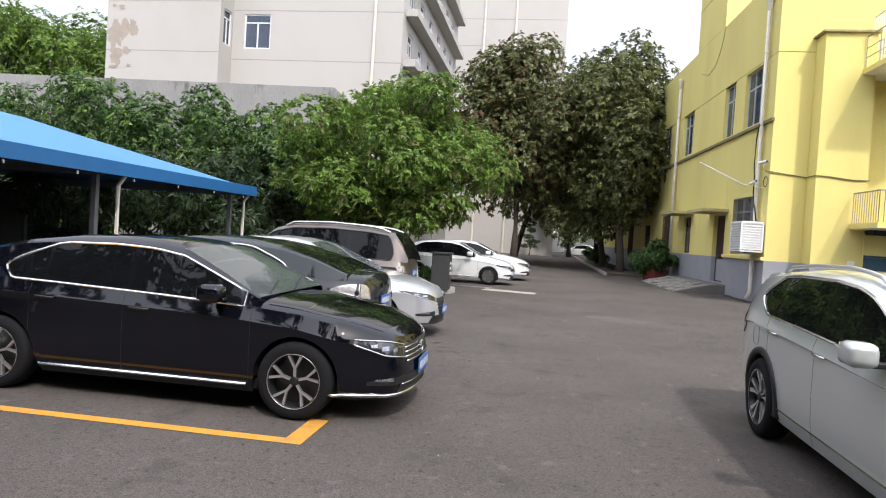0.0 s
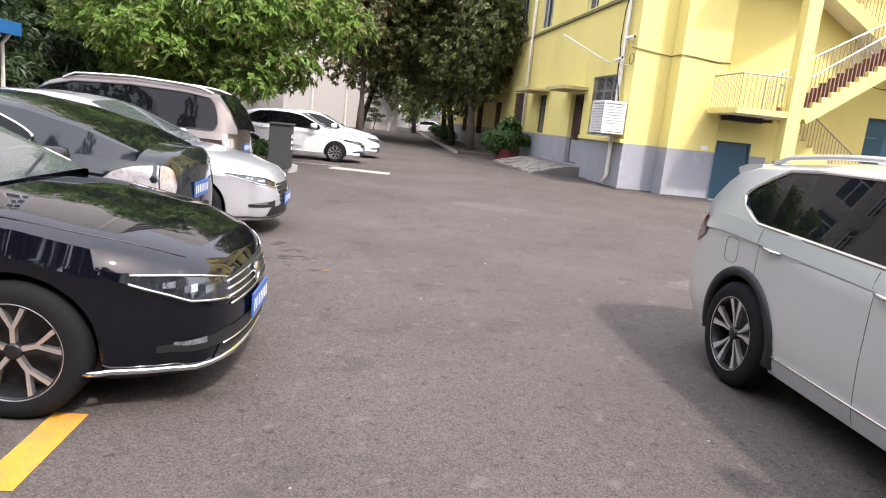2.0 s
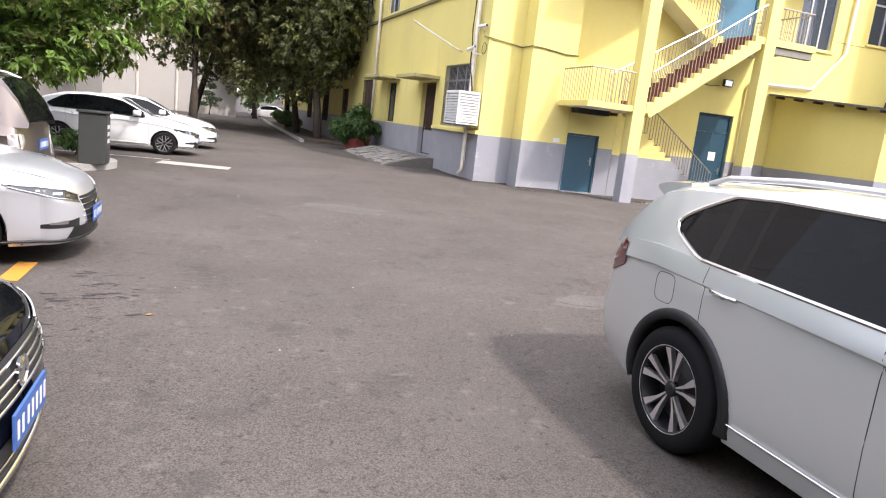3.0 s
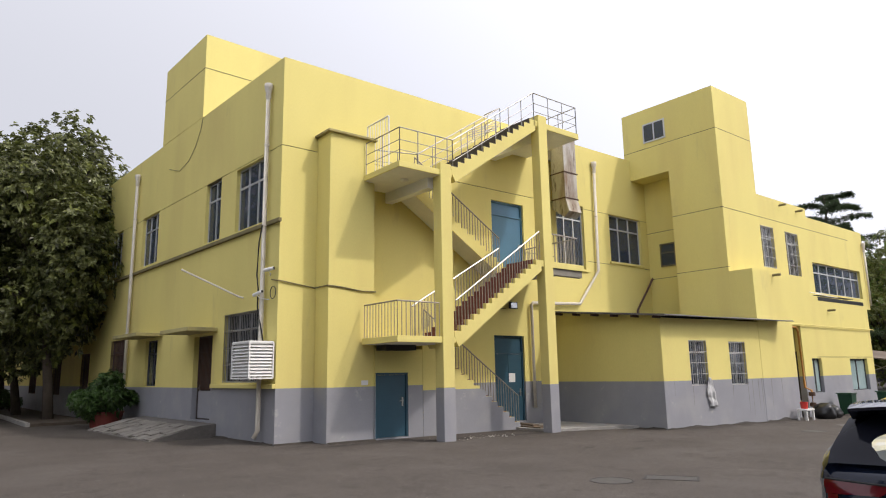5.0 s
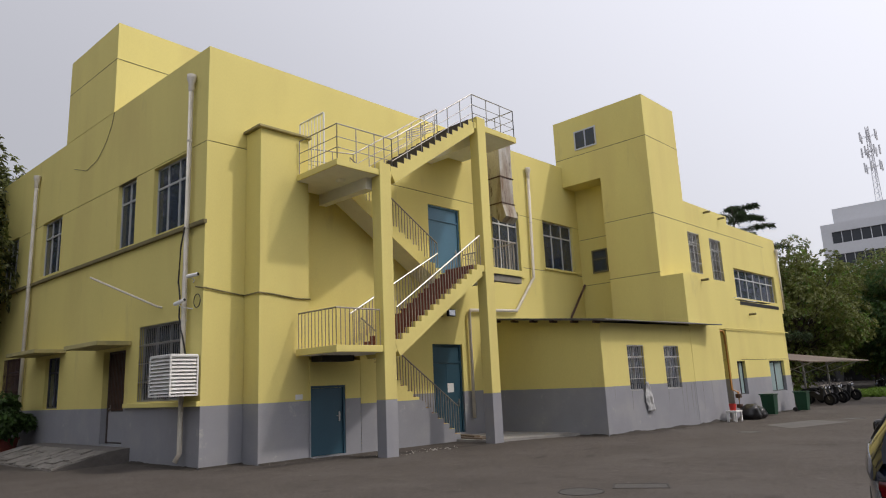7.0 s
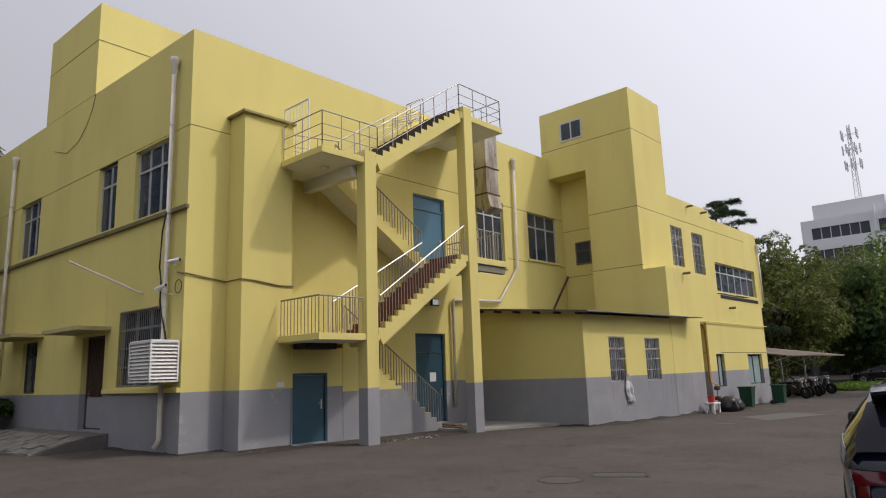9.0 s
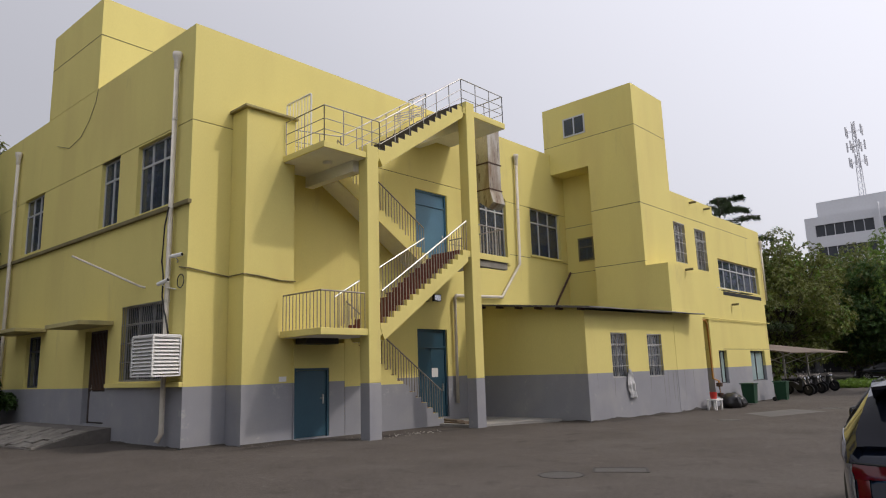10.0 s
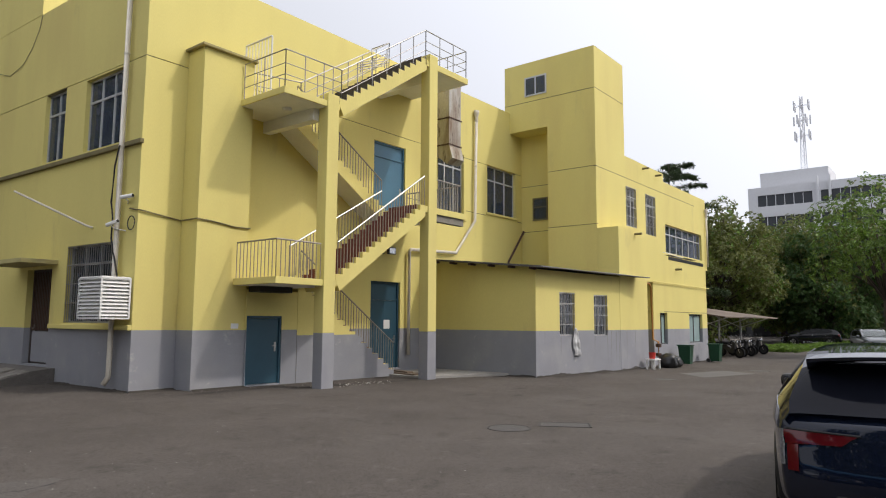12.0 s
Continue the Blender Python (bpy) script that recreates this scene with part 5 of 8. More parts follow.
SEDAN = dict(wb=2.87, fo=0.93, ro=1.06, W=1.83, R=0.335, nt=0.17, tt=0.10,
             low=[(-3.93, 0.34), (-3.5, 0.24), (-3.0, 0.2), (0, 0.2), (0.6, 0.2), (0.93, 0.22)],
             belt=[(-3.93, 0.86), (-3.80, 1.0), (-3.2, 1.035), (-2.6, 1.02), (-1.6, 0.985), (-0.6, 0.95), (0.0, 0.90), (0.5, 0.80), (0.75, 0.72), (0.88, 0.65), (0.93, 0.58)],
             quarter=(0.4, 0.5, 0.10), top=[(-3.93, 0.98), (-3.85, 1.08), (-3.5, 1.11), (-2.6, 1.04), (-1.6, 1.0), (-0.5, 1.02), (-0.1, 0.99), (0.4, 0.90), (0.75, 0.80), (0.88, 0.73), (0.93, 0.62)],
             roof=[(-3.62, 1.10), (-3.2, 1.27), (-2.75, 1.39), (-2.3, 1.45), (-1.8, 1.47), (-1.45, 1.455), (-1.15, 1.40), (-0.8, 1.23), (-0.38, 1.02)],
             screen_top=-1.2, rear_top=-2.7, pillars=[(-1.63, -1.58), (-2.46, -2.43)], black_pillars=(0, 1), trim=(-2.86, -0.5), ridge=0.002,
             seams=(-0.42, -1.62, -2.55), handles=(-1.45, -2.38), mirror=(-0.72, 0.97),
             head=(0.46, 0.44, (0.695, 0.725), (0.585, 0.715), (0.54, 0.66)), tail_lamp=(-3.9, -3.55, 0.82, 1.0), grille=(0.50, 0.655), bars=4, grille_w=0.44)

front_sedan = dict(SEDAN, intake=(0.25, 0.40), intake_bar=0.325, grille_w=0.5, body_label="glossy blue-black body shell", sill_z=0.27, lip=0.235, handle_mat=BLACK, lip_r=0.016)
build_car("black_sedan", "glossy blue-black sedan with chrome trim, parked nose out", front_sedan, paint("blue-black car paint", (0.003, 0.0032, 0.006), 0.0, 0.22, 0.0),
          pose(-2.30, 7.55, 0, 0, 0, 0))

dark2 = dict(SEDAN, R=0.325, head=(0.30, 0.5, (0.66, 0.8), (0.6, 0.78), (0.55, 0.7)), head_mat=LAMPGLASS, tail_lean=0.1, round_tail=0.2,
             top=[(-3.93, 1.0), (-3.85, 1.1), (-3.5, 1.13), (-2.6, 1.04), (-1.6, 1.0), (-0.5, 1.05), (-0.1, 1.03), (0.4, 0.97), (0.75, 0.90), (0.88, 0.84), (0.93, 0.74)],
             belt=[(-3.93, 0.86), (-3.80, 1.0), (-3.2, 1.035), (-2.6, 1.02), (-1.6, 0.985), (-0.6, 0.96), (0.0, 0.94), (0.5, 0.89), (0.75, 0.82), (0.88, 0.75), (0.93, 0.66)],
             grille=(0.42, 0.74), bars=3, lip_mat=BLACK, sill_mat=BLACK, plate_z=0.52, tail_lamp=(-3.92, -3.52, 0.70, 0.99), round_lamp=True, tail_mat=TAILCLEAR, tail_in=0.2)
build_car("dark_sedan", "dark green-black older sedan with clear tail lamps, parked nose in", dark2, paint("green-black car paint", (0.012, 0.016, 0.018), 0.3, 0.28, 0.1),
          pose(-6.25, 9.9, 0, 0, 0, 180))

silver3 = dict(SEDAN, W=1.84, nt=0.2, round_nose=0.32, head=(0.34, 0.44, (0.745, 0.76), (0.63, 0.72), (0.58, 0.645)), fog_z=0.36, fog_mat=CHROME, grille=(0.36, 0.63), grille_w=0.42, grille_taper=0.7, bars=5, bar_r=0.005, lip_mat=BLACK, sill_mat=BLACK, chrome="black", head_mat=LAMPDARK)
build_car("silver_sedan", "silver sedan with slim headlights and a wide grille, parked nose out", silver3, paint("silver car paint", (0.55, 0.56, 0.58), 0.5, 0.3, 0.05),
          pose(-2.80, 12.2, 0, 0, 0, 0))

MPV = dict(wb=2.85, fo=0.95, ro=1.0, W=1.85, R=0.335, nt=0.17, tt=0.06,
           low=[(-3.85, 0.36), (-3.4, 0.26), (-3.0, 0.22), (0, 0.22), (0.6, 0.22), (0.95, 0.24)],
           belt=[(-3.85, 1.06), (-3.2, 1.08), (-1.6, 1.04), (-0.6, 1.0), (0.0, 0.96), (0.5, 0.88), (0.8, 0.76), (0.95, 0.62)],
           top=[(-3.85, 1.10), (-3.2, 1.10), (-1.6, 1.07), (-0.5, 1.1), (0.0, 1.06), (0.5, 0.96), (0.8, 0.85), (0.95, 0.70)],
           roof=[(-3.80, 1.12), (-3.68, 1.40), (-3.5, 1.64), (-3.0, 1.72), (-2.2, 1.76), (-1.4, 1.73), (-1.0, 1.62), (-0.3, 1.10)],
           screen_top=-1.1, rear_top=-3.5, pillars=[(-1.55, -1.46), (-2.62, -2.55)], quarter=(0.3, 0.12, 0.06), trim=(-3.52, -0.5),
           seams=(-0.42, -1.5, -2.55), handles=(-1.35, -2.35), mirror=(-0.7, 1.05),
           head=(0.28, 0.5, (0.74, 0.80), (0.66, 0.76), (0.6, 0.7)), tail_mat=TAILCLEAR, tail_in=0.12, tail_lamp=(-3.84, -3.72, 0.78, 0.98), grille=(0.48, 0.68), bars=3,
           chrome="black", sill_mat=BLACK, lip_mat=BLACK, rails=(-3.4, -1.2), rear_plate_z=0.82)
build_car("brown_minivan", "metallic brown minivan with roof rails, parked nose in", dict(MPV), paint("brown metallic car paint", (0.10, 0.083, 0.074), 0.4, 0.3, 0.06),
          pose(-6.75, 15.0, 0, 0, 0, 180))

HATCH = dict(wb=2.55, fo=0.85, ro=0.72, W=1.72, R=0.305, nt=0.17, tt=0.1,
             low=[(-3.27, 0.34), (-2.9, 0.24), (0, 0.2), (0.6, 0.2), (0.85, 0.22)],
             belt=[(-3.27, 0.9), (-3.1, 1.0), (-2.4, 1.0), (-1.4, 0.97), (-0.5, 0.94), (0.0, 0.89), (0.5, 0.80), (0.75, 0.68), (0.85, 0.58)],
             top=[(-3.27, 1.02), (-3.1, 1.06), (-2.4, 1.04), (-1.4, 1.0), (-0.45, 1.0), (0.0, 0.96), (0.5, 0.86), (0.75, 0.76), (0.85, 0.62)],
             roof=[(-3.2, 1.06), (-2.9, 1.26), (-2.5, 1.40), (-1.9, 1.46), (-1.4, 1.45), (-1.05, 1.38), (-0.35, 1.0)],
             screen_top=-1.1, rear_top=-2.5, pillars=[(-1.56, -1.47), (-2.42, -2.34)], black_pillars=(1,), trim=(-2.8, -0.5),
             seams=(-0.4, -1.5, -2.38), handles=(-1.36, -2.2), mirror=(-0.68, 0.97),
             head=(0.24, 0.45, (0.68, 0.72), (0.59, 0.69), (0.55, 0.63)), tail_lamp=(-3.25, -3.0, 0.8, 1.0), grille=(0.50, 0.60), bars=2,
             chrome="black", sill_mat=WHITEPAINT, lip_mat=BLACK, handle_mat=WHITEPAINT, spokes=7)
WHITECAR = paint("white car paint", (0.74, 0.75, 0.74), 0.0, 0.3, 0.05)
build_car("white_hatchback", "small white hatchback, parked nose out", dict(HATCH), WHITECAR, pose(-2.15, 25.3, 0, 0, 0, 0))
build_car("white_sedan", "white sedan parked nose out beyond the hatchback", dict(SEDAN, chrome="black", sill_mat=WHITEPAINT, lip_mat=BLACK, handle_mat=WHITEPAINT), WHITECAR, pose(-1.75, 28.6, 0, 0, 0, 0))

SUV = dict(shoulder=0.958, wb=2.79, fo=0.92, ro=1.0, W=1.84, R=0.355, gap=0.05, nt=0.17, tt=0.09,
           low=[(-3.79, 0.36), (-3.5, 0.30), (-3.2, 0.24), (0, 0.24), (0.6, 0.24), (0.92, 0.26)],
           belt=[(-3.79, 0.98), (-3.55, 1.10), (-3.1, 1.13), (-1.6, 1.08), (-0.6, 1.04), (0.0, 1.0), (0.5, 0.93), (0.8, 0.82), (0.92, 0.68)],
           top=[(-3.79, 1.05), (-3.6, 1.12), (-3.1, 1.14), (-1.6, 1.10), (-0.5, 1.12), (0.0, 1.08), (0.5, 1.0), (0.8, 0.90), (0.92, 0.74)],
           roof=[(-3.66, 1.12), (-3.5, 1.30), (-3.36, 1.46), (-3.1, 1.52), (-2.4, 1.575), (-1.7, 1.585), (-1.3, 1.55), (-1.05, 1.47), (-0.3, 1.12)],
           screen_top=-1.15, rear_top=-3.3, pillars=[(-1.66, -1.57), (-2.46, -2.43), (-2.70, -2.64)], quarter=(0.45, 0.34, 0.30), trim=(-3.05, -0.5), trim_r=0.012, ridge=0.018, ridge_z=0.115,
           seams=(-0.45, -1.62, -2.66), handles=(-1.5, -2.5), mirror=(-0.62, 1.03), hz=0.19,
           head=(0.28, 0.5, (0.80, 0.84), (0.72, 0.82), (0.68, 0.77)), tail_lamp=(-3.79, -3.54, 0.84, 1.10), fuel_flap=(-2.98, 0.90), grille=(0.58, 0.74), bars=3,
           arch_trim=True, rails=(-3.05, -1.1), spokes_wide=True, spoiler=(-3.44, 1.475), sill_z=0.36, sill_r=0.006, lip_mat=BLACK)
build_car("silver_suv", "pale silver SUV with roof rails and black arch trim", dict(SUV), paint("pale silver car paint", (0.60, 0.62, 0.60), 0.45, 0.28, 0.03),
          pose(2.66, 4.95, 0, 0, 0, -90))
BIG = dict(SUV, W=1.98, ro=1.1, R=0.37)
build_car("navy_suv", "dark navy SUV with wide red tail lamps", dict(BIG, chrome="black", rail_mat=BLACK, lamp_l=(0.64, 0.83, 0.94), ridge=0.012, spoiler_w=1.06, fuel_flap=None,
          low=[(-3.89, 0.42), (-3.5, 0.34), (-3.2, 0.26), (0, 0.26), (0.6, 0.26), (0.92, 0.28)],
          belt=[(-3.89, 0.95), (-3.7, 1.04), (-3.1, 1.12), (-1.6, 1.12), (-0.6, 1.08), (0.0, 1.04), (0.5, 0.97), (0.8, 0.86), (0.92, 0.72)],
          top=[(-3.89, 1.0), (-3.7, 1.07), (-3.1, 1.13), (-1.6, 1.14), (-0.5, 1.16), (0.0, 1.12), (0.5, 1.04), (0.8, 0.94), (0.92, 0.78)],
          roof=[(-3.78, 1.06), (-3.55, 1.24), (-3.34, 1.40), (-3.05, 1.49), (-2.4, 1.535), (-1.7, 1.54), (-1.3, 1.515), (-1.05, 1.45), (-0.3, 1.12)], spoiler=(-3.42, 1.475), tail_in=0.50, round_tail=0.16, rails=None, tumble=0.11, mirror=(-0.62, 0.99), mirror_in=0.08, mirror_mat=BLACK, dark_rear=True, rear_plate_z=0.46),
          paint("navy car paint", (0.008, 0.012, 0.026), 0.2, 0.25, 0.03), pose(8.5, 9.42, 0, 0, 0, 7))

FAR = dict(HATCH, spokes=5)
build_car("white_parked_car", "white car parked at the far end of the lane", dict(FAR), WHITECAR, pose(2.9, 83.5, 0, 0, 0, 160))
build_car("red_parked_car", "red hatchback parked at the far end of the lane", dict(FAR, sill_mat=BLACK, handle_mat=BLACK), paint("red car paint", (0.42, 0.012, 0.03), 0.1, 0.3, 0.05), pose(5.6, 80.5, 0, 0, 0, 200))
build_car("dark_parked_car", "black car parked beneath the trees past the yard", dict(SUV, chrome="black", rails=None, spoiler=None), paint("black car paint", (0.006, 0.006, 0.007), 0.1, 0.3, 0.05), pose(66.0, 21.6, -0.3, 0, 0, 100))
build_car("grey_parked_suv", "grey SUV parked under the trees past the yard", dict(SUV, chrome="black"), paint("grey car paint", (0.12, 0.13, 0.14), 0.4, 0.3, 0.05), pose(50.5, 13.6, -0.24, 0, 0, 200))

# ---------------------------------------------------------------- fittings on the yellow building


def drainpipe(label, pts, r=0.055, material=None, hopper=True, clips=()):
    t = thing("drainpipe", label, "pipe", pts[-1])
    b = bmesh.new()
    tube(b, pts, r, 10)
    part("pipe", b, material or PVC, t, smooth=True)
    if hopper:
        b = bmesh.new()
        top = Vector(pts[0])
        lathe(b, [(r * 1.0, -0.35), (r * 1.25, -0.3), (r * 1.25, -0.12), (r * 1.9, 0.02), (r * 1.9, 0.14), (r * 1.5, 0.14)], top, (0, 0, 1), 14)
        part("hopper", b, material or PVC, t, smooth=True)
    for c in clips:
        b = bmesh.new()
        lathe(b, [(r * 1.02, -0.03), (r * 1.16, -0.025), (r * 1.16, 0.025), (r * 1.02, 0.03)], c, (0, 0, 1), 12)
        part("pipe_joint", b, material or PVC, t)
    return t


drainpipe("old white downpipe at the building corner", [SIDE.pt(0.69, 0.13, 10.15), SIDE.pt(0.69, 0.13, 0.35), SIDE.pt(0.74, 0.22, 0.15)], 0.065,
          clips=[SIDE.pt(0.69, 0.13, z) for z in (8.4, 6.0, 3.6)])
drainpipe("old white downpipe further along the side wall", [SIDE.pt(12.6, 0.13, 10.2), SIDE.pt(12.6, 0.13, 0.2)], 0.065, clips=[SIDE.pt(12.6, 0.13, z) for z in (8.4, 6.0, 3.6)])
drainpipe("old white downpipe with a sloping bend", [MAIN.pt(13.85, 0.12, 10.2), MAIN.pt(13.75, 0.12, 5.75), MAIN.pt(12.5, 0.12, 4.35), MAIN.pt(9.85, 0.12, 4.25), MAIN.pt(9.78, 0.12, 4.15), MAIN.pt(9.78, 0.12, 0.55)], 0.06,
          clips=[MAIN.pt(13.8, 0.12, z) for z in (8.0,)])
drainpipe("white downpipe at the far end of the wing", [UP.pt(10.85, 0.1, 7.9), UP.pt(10.85, 0.1, 4.8)], 0.05)

# louvred box at the corner
lv = thing("louvred_vent_box", "white louvred metal box fixed over the barred window", "vent", SIDE.pt(0.8, 0.4, 1.72))
S0, S1, O1, Z0, Z1 = 0.06, 1.10, 0.74, 1.74, 2.68
bm = bmesh.new()
for s in (S0, S1):
    for o in (0.06, O1):
        box(bm, SIDE, s - 0.02, s + 0.02, o - 0.02, o + 0.02, Z0, Z1)
for z in (Z0, Z1):
    for o in (0.06, O1):
        box(bm, SIDE, S0, S1, o - 0.02, o + 0.02, z - 0.02, z + 0.02)
    for s in (S0, S1):
        box(bm, SIDE, s - 0.02, s + 0.02, 0.06, O1, z - 0.02, z + 0.02)
part("frame", bm, WHITEBOX, lv)
bm = bmesh.new()
box(bm, SIDE, S0, S1, 0.06, O1, Z1 + 0.02, Z1 + 0.04)
part("lid", bm, WHITEBOX, lv)
bm = bmesh.new()
box(bm, SIDE, S0 + 0.1, S1 - 0.1, 0.15, O1 - 0.12, Z0 + 0.05, Z1 - 0.05)
part("fan_unit", bm, ROOMDARK, lv, "dark unit inside")
for k in range(11):
    z = Z0 + 0.05 + k * 0.085
    bm = bmesh.new()
    v = [bm.verts.new(SIDE.pt(s, o, zz)) for s, o, zz in ((S0 + 0.02, O1 - 0.055, z + 0.075), (S1 - 0.02, O1 - 0.055, z + 0.075), (S1 - 0.02, O1 + 0.015, z), (S0 + 0.02, O1 + 0.015, z))]
    w = [bm.verts.new(q.co + Vector((0, 0, 0.008))) for q in v]
    bm.faces.new(v)
    bm.faces.new(w[::-1])
    for i in range(4):
        bm.faces.new((v[i], v[(i + 1) % 4], w[(i + 1) % 4], w[i]))
    part("slat", bm, WHITEBOX, lv)
    bm = bmesh.new()
    v = [bm.verts.new(SIDE.pt(s, o, zz)) for s, o, zz in ((S0 + 0.055, 0.08, z + 0.075), (S0 + 0.055, O1 - 0.02, z + 0.075), (S0 - 0.015, O1 - 0.02, z), (S0 - 0.015, 0.08, z))]
    w = [bm.verts.new(q.co + Vector((0, 0, 0.008))) for q in v]
    bm.faces.new(v)
    bm.faces.new(w[::-1])
    for i in range(4):
        bm.faces.new((v[i], v[(i + 1) % 4], w[(i + 1) % 4], w[i]))
    part("slat", bm, WHITEBOX, lv)


def air_unit(s, z, fr=SIDE, label="grey louvred air conditioner on a bracket shelf", w=0.9, h=0.65, d=0.4, out=0.1):
    t = thing("air_conditioner", label, "air conditioner", fr.pt(s, out + d / 2, z), "air conditioners")
    b = bmesh.new()
    box(b, fr, s - w / 2, s + w / 2, out, out + d, z, z + h, 0.015)
    part("casing", b, GREYPIPE, t)
    for k in range(8):
        b = bmesh.new()
        box(b, fr, s - w / 2 + 0.05, s + w / 2 - 0.05, out + d + 0.001, out + d + 0.014, z + 0.06 + k * (h - 0.1) / 8, z + 0.09 + k * (h - 0.1) / 8)
        part("slat", b, WHITEBOX, t)
    b = bmesh.new()
    box(b, fr, s - w / 2 - 0.05, s + w / 2 + 0.05, 0, out + d + 0.05, z - 0.06, z - 0.002)
    part("shelf", b, CONCRETE, t)
    return t


air_unit(19.6, 3.95, w=1.5, h=0.75, d=0.7)
air_unit(19.6, 4.75, w=1.5, h=0.7, d=0.7)


def canopy(s0, s1, z, out, label):
    b = bmesh.new()
    box(b, SIDE, s0, s1, 0.001, out, z, z + 0.12, 0.01)
    tagged(part("door_canopy", b, [mat("weathered yellow canopy", (0.46, 0.40, 0.18), 0.9, vary=0.2, scale=2, stain=(0.22, 0.2, 0.13), stain_amount=0.8, stain_scale=1.2)]), label, "canopy")


canopy(3.9, 6.3, 3.2, 0.95, "thin weathered concrete canopy over the brown door")
canopy(8.8, 11.6, 3.3, 0.95, "thin weathered concrete canopy over the dark window")
canopy(17.6, 21.8, 3.55, 0.9, "thin weathered concrete canopy under the air conditioners")

# ramp of broken paving up to the brown door
ramp = thing("paved_ramp", "low ramp of broken grey paving slabs before the door", "ramp", SIDE.pt(6, 1, 0))
bm = bmesh.new()
prof = [(0.002, -0.2), (0.002, 0.40), (0.55, 0.36), (1.95, 0.01), (1.95, -0.2)]
a = [bm.verts.new(SIDE.pt(3.7, o, z)) for o, z in prof]
c = [bm.verts.new(SIDE.pt(10.2, o, z)) for o, z in prof]
bm.faces.new(a)
bm.faces.new(c[::-1])
for i in range(5):
    bm.faces.new((a[i], a[(i + 1) % 5], c[(i + 1) % 5], c[i]))
part("ramp_bed", bm, mat("ramp mortar", (0.13, 0.12, 0.11), 0.95, vary=0.3, scale=3, bump=0.5), ramp)
rng = random.Random(4)
PAVER = mat("broken paving", (0.22, 0.205, 0.185), 0.9, vary=0.4, stain=(0.1, 0.09, 0.075), stain_amount=0.8, stain_scale=2.5, scale=2, fine=30, bump=0.5)
s = 3.72
while s < 10.0:
    ds = rng.uniform(0.35, 0.7)
    o = 0.6
    while o < 1.85:
        do = rng.uniform(0.3, 0.55)
        o1 = min(o + do, 1.92)
        bm = bmesh.new()
        z_of = lambda q: 0.36 - (q - 0.55) * 0.25
        lift = rng.uniform(0.006, 0.05)
        vs = []
        for ss in (s + 0.01, s + ds - 0.01):
            for oo in (o + 0.01, o1 - 0.01):
                for dz in (-0.02, lift + rng.uniform(-0.006, 0.006)):
                    vs.append(bm.verts.new(SIDE.pt(ss + rng.uniform(-0.02, 0.02), oo + rng.uniform(-0.02, 0.02), z_of(oo) + dz)))
        for q in QUADS:
            bm.faces.new([vs[i] for i in q])
        part("paving_slab", bm, PAVER, ramp)
        o = o1
    s += ds

# slanting pole, cameras and cables at the corner
bm = bmesh.new()
tube(bm, [SIDE.pt(2.1, 0.02, 4.08), SIDE.pt(2.2, 0.12, 4.12), Vector((5.45, 28.3, 5.07))], 0.028, 8)
tagged(part("flag_pole", bm, PVC), "slanting pale pole fixed to the side wall", "pole")


def cctv(p, way, label):
    t = thing("security_camera", label, "camera", p, "security cameras")
    p, way = Vector(p), Vector(way).normalized()
    b = bmesh.new()
    tube(b, [p, p + way * 0.34], 0.05, 10)
    part("housing", b, WHITEBOX, t, smooth=False)
    b = bmesh.new()
    tube(b, [p + way * 0.341, p + way * 0.35], 0.04, 10)
    part("lens", b, BLACK, t)
    b = bmesh.new()
    tube(b, [p + way * 0.1, p + way * 0.1 + Vector((0.12, 0.02, -0.1)), SIDE.pt(0.5, 0.0, p.z - 0.12)], 0.015, 6)
    part("bracket", b, WHITEBOX, t)


cctv(SIDE.pt(0.75, 0.35, 4.0), (0.3, -0.9, 0.25), "white bullet security camera on the corner")
cctv(SIDE.pt(0.45, 0.2, 4.68), (0.4, -0.9, 0.1), "small white security camera above the other")
bm = bmesh.new()
tube(bm, [SIDE.pt(0.62, 0.22, 6.0), SIDE.pt(0.75, 0.24, 5.5), SIDE.pt(0.9, 0.2, 4.6), SIDE.pt(0.75, 0.22, 4.2), SIDE.pt(0.8, 0.2, 3.7), SIDE.pt(0.55, 0.16, 2.9), SIDE.pt(0.52, 0.14, 2.7)], 0.022, 6)
tagged(part("hanging_cable", bm, CABLE), "thick black cable hanging by the downpipe", "cable")
bm = bmesh.new()
cp = [SIDE.pt(0.3, 0.04, 4.42), SIDE.pt(0.0, 0.04, 4.36), MAIN.pt(0.02, 0.04, 4.36), MAIN.pt(1.1, 0.03, 4.22), Vector((7.90, 23.52, 4.22)), Vector((8.3, 23.52, 4.2)), Vector((9.0, 23.52, 4.12)), Vector((9.45, 23.52, 4.13))]
tube(bm, cp, 0.02, 6)
tagged(part("wall_cable", bm, TRIM), "thin cable run round the corner and pier", "cable")
bm = bmesh.new()
ring = [SIDE.pt(0.2 + 0.16 * math.cos(k * math.tau / 16), 0.05, 4.05 + 0.17 * math.sin(k * math.tau / 16)) for k in range(17)]
tube(bm, ring, 0.012, 5)
tagged(part("cable_coil", bm, CABLE), "coiled spare black cable on the wall", "cable")

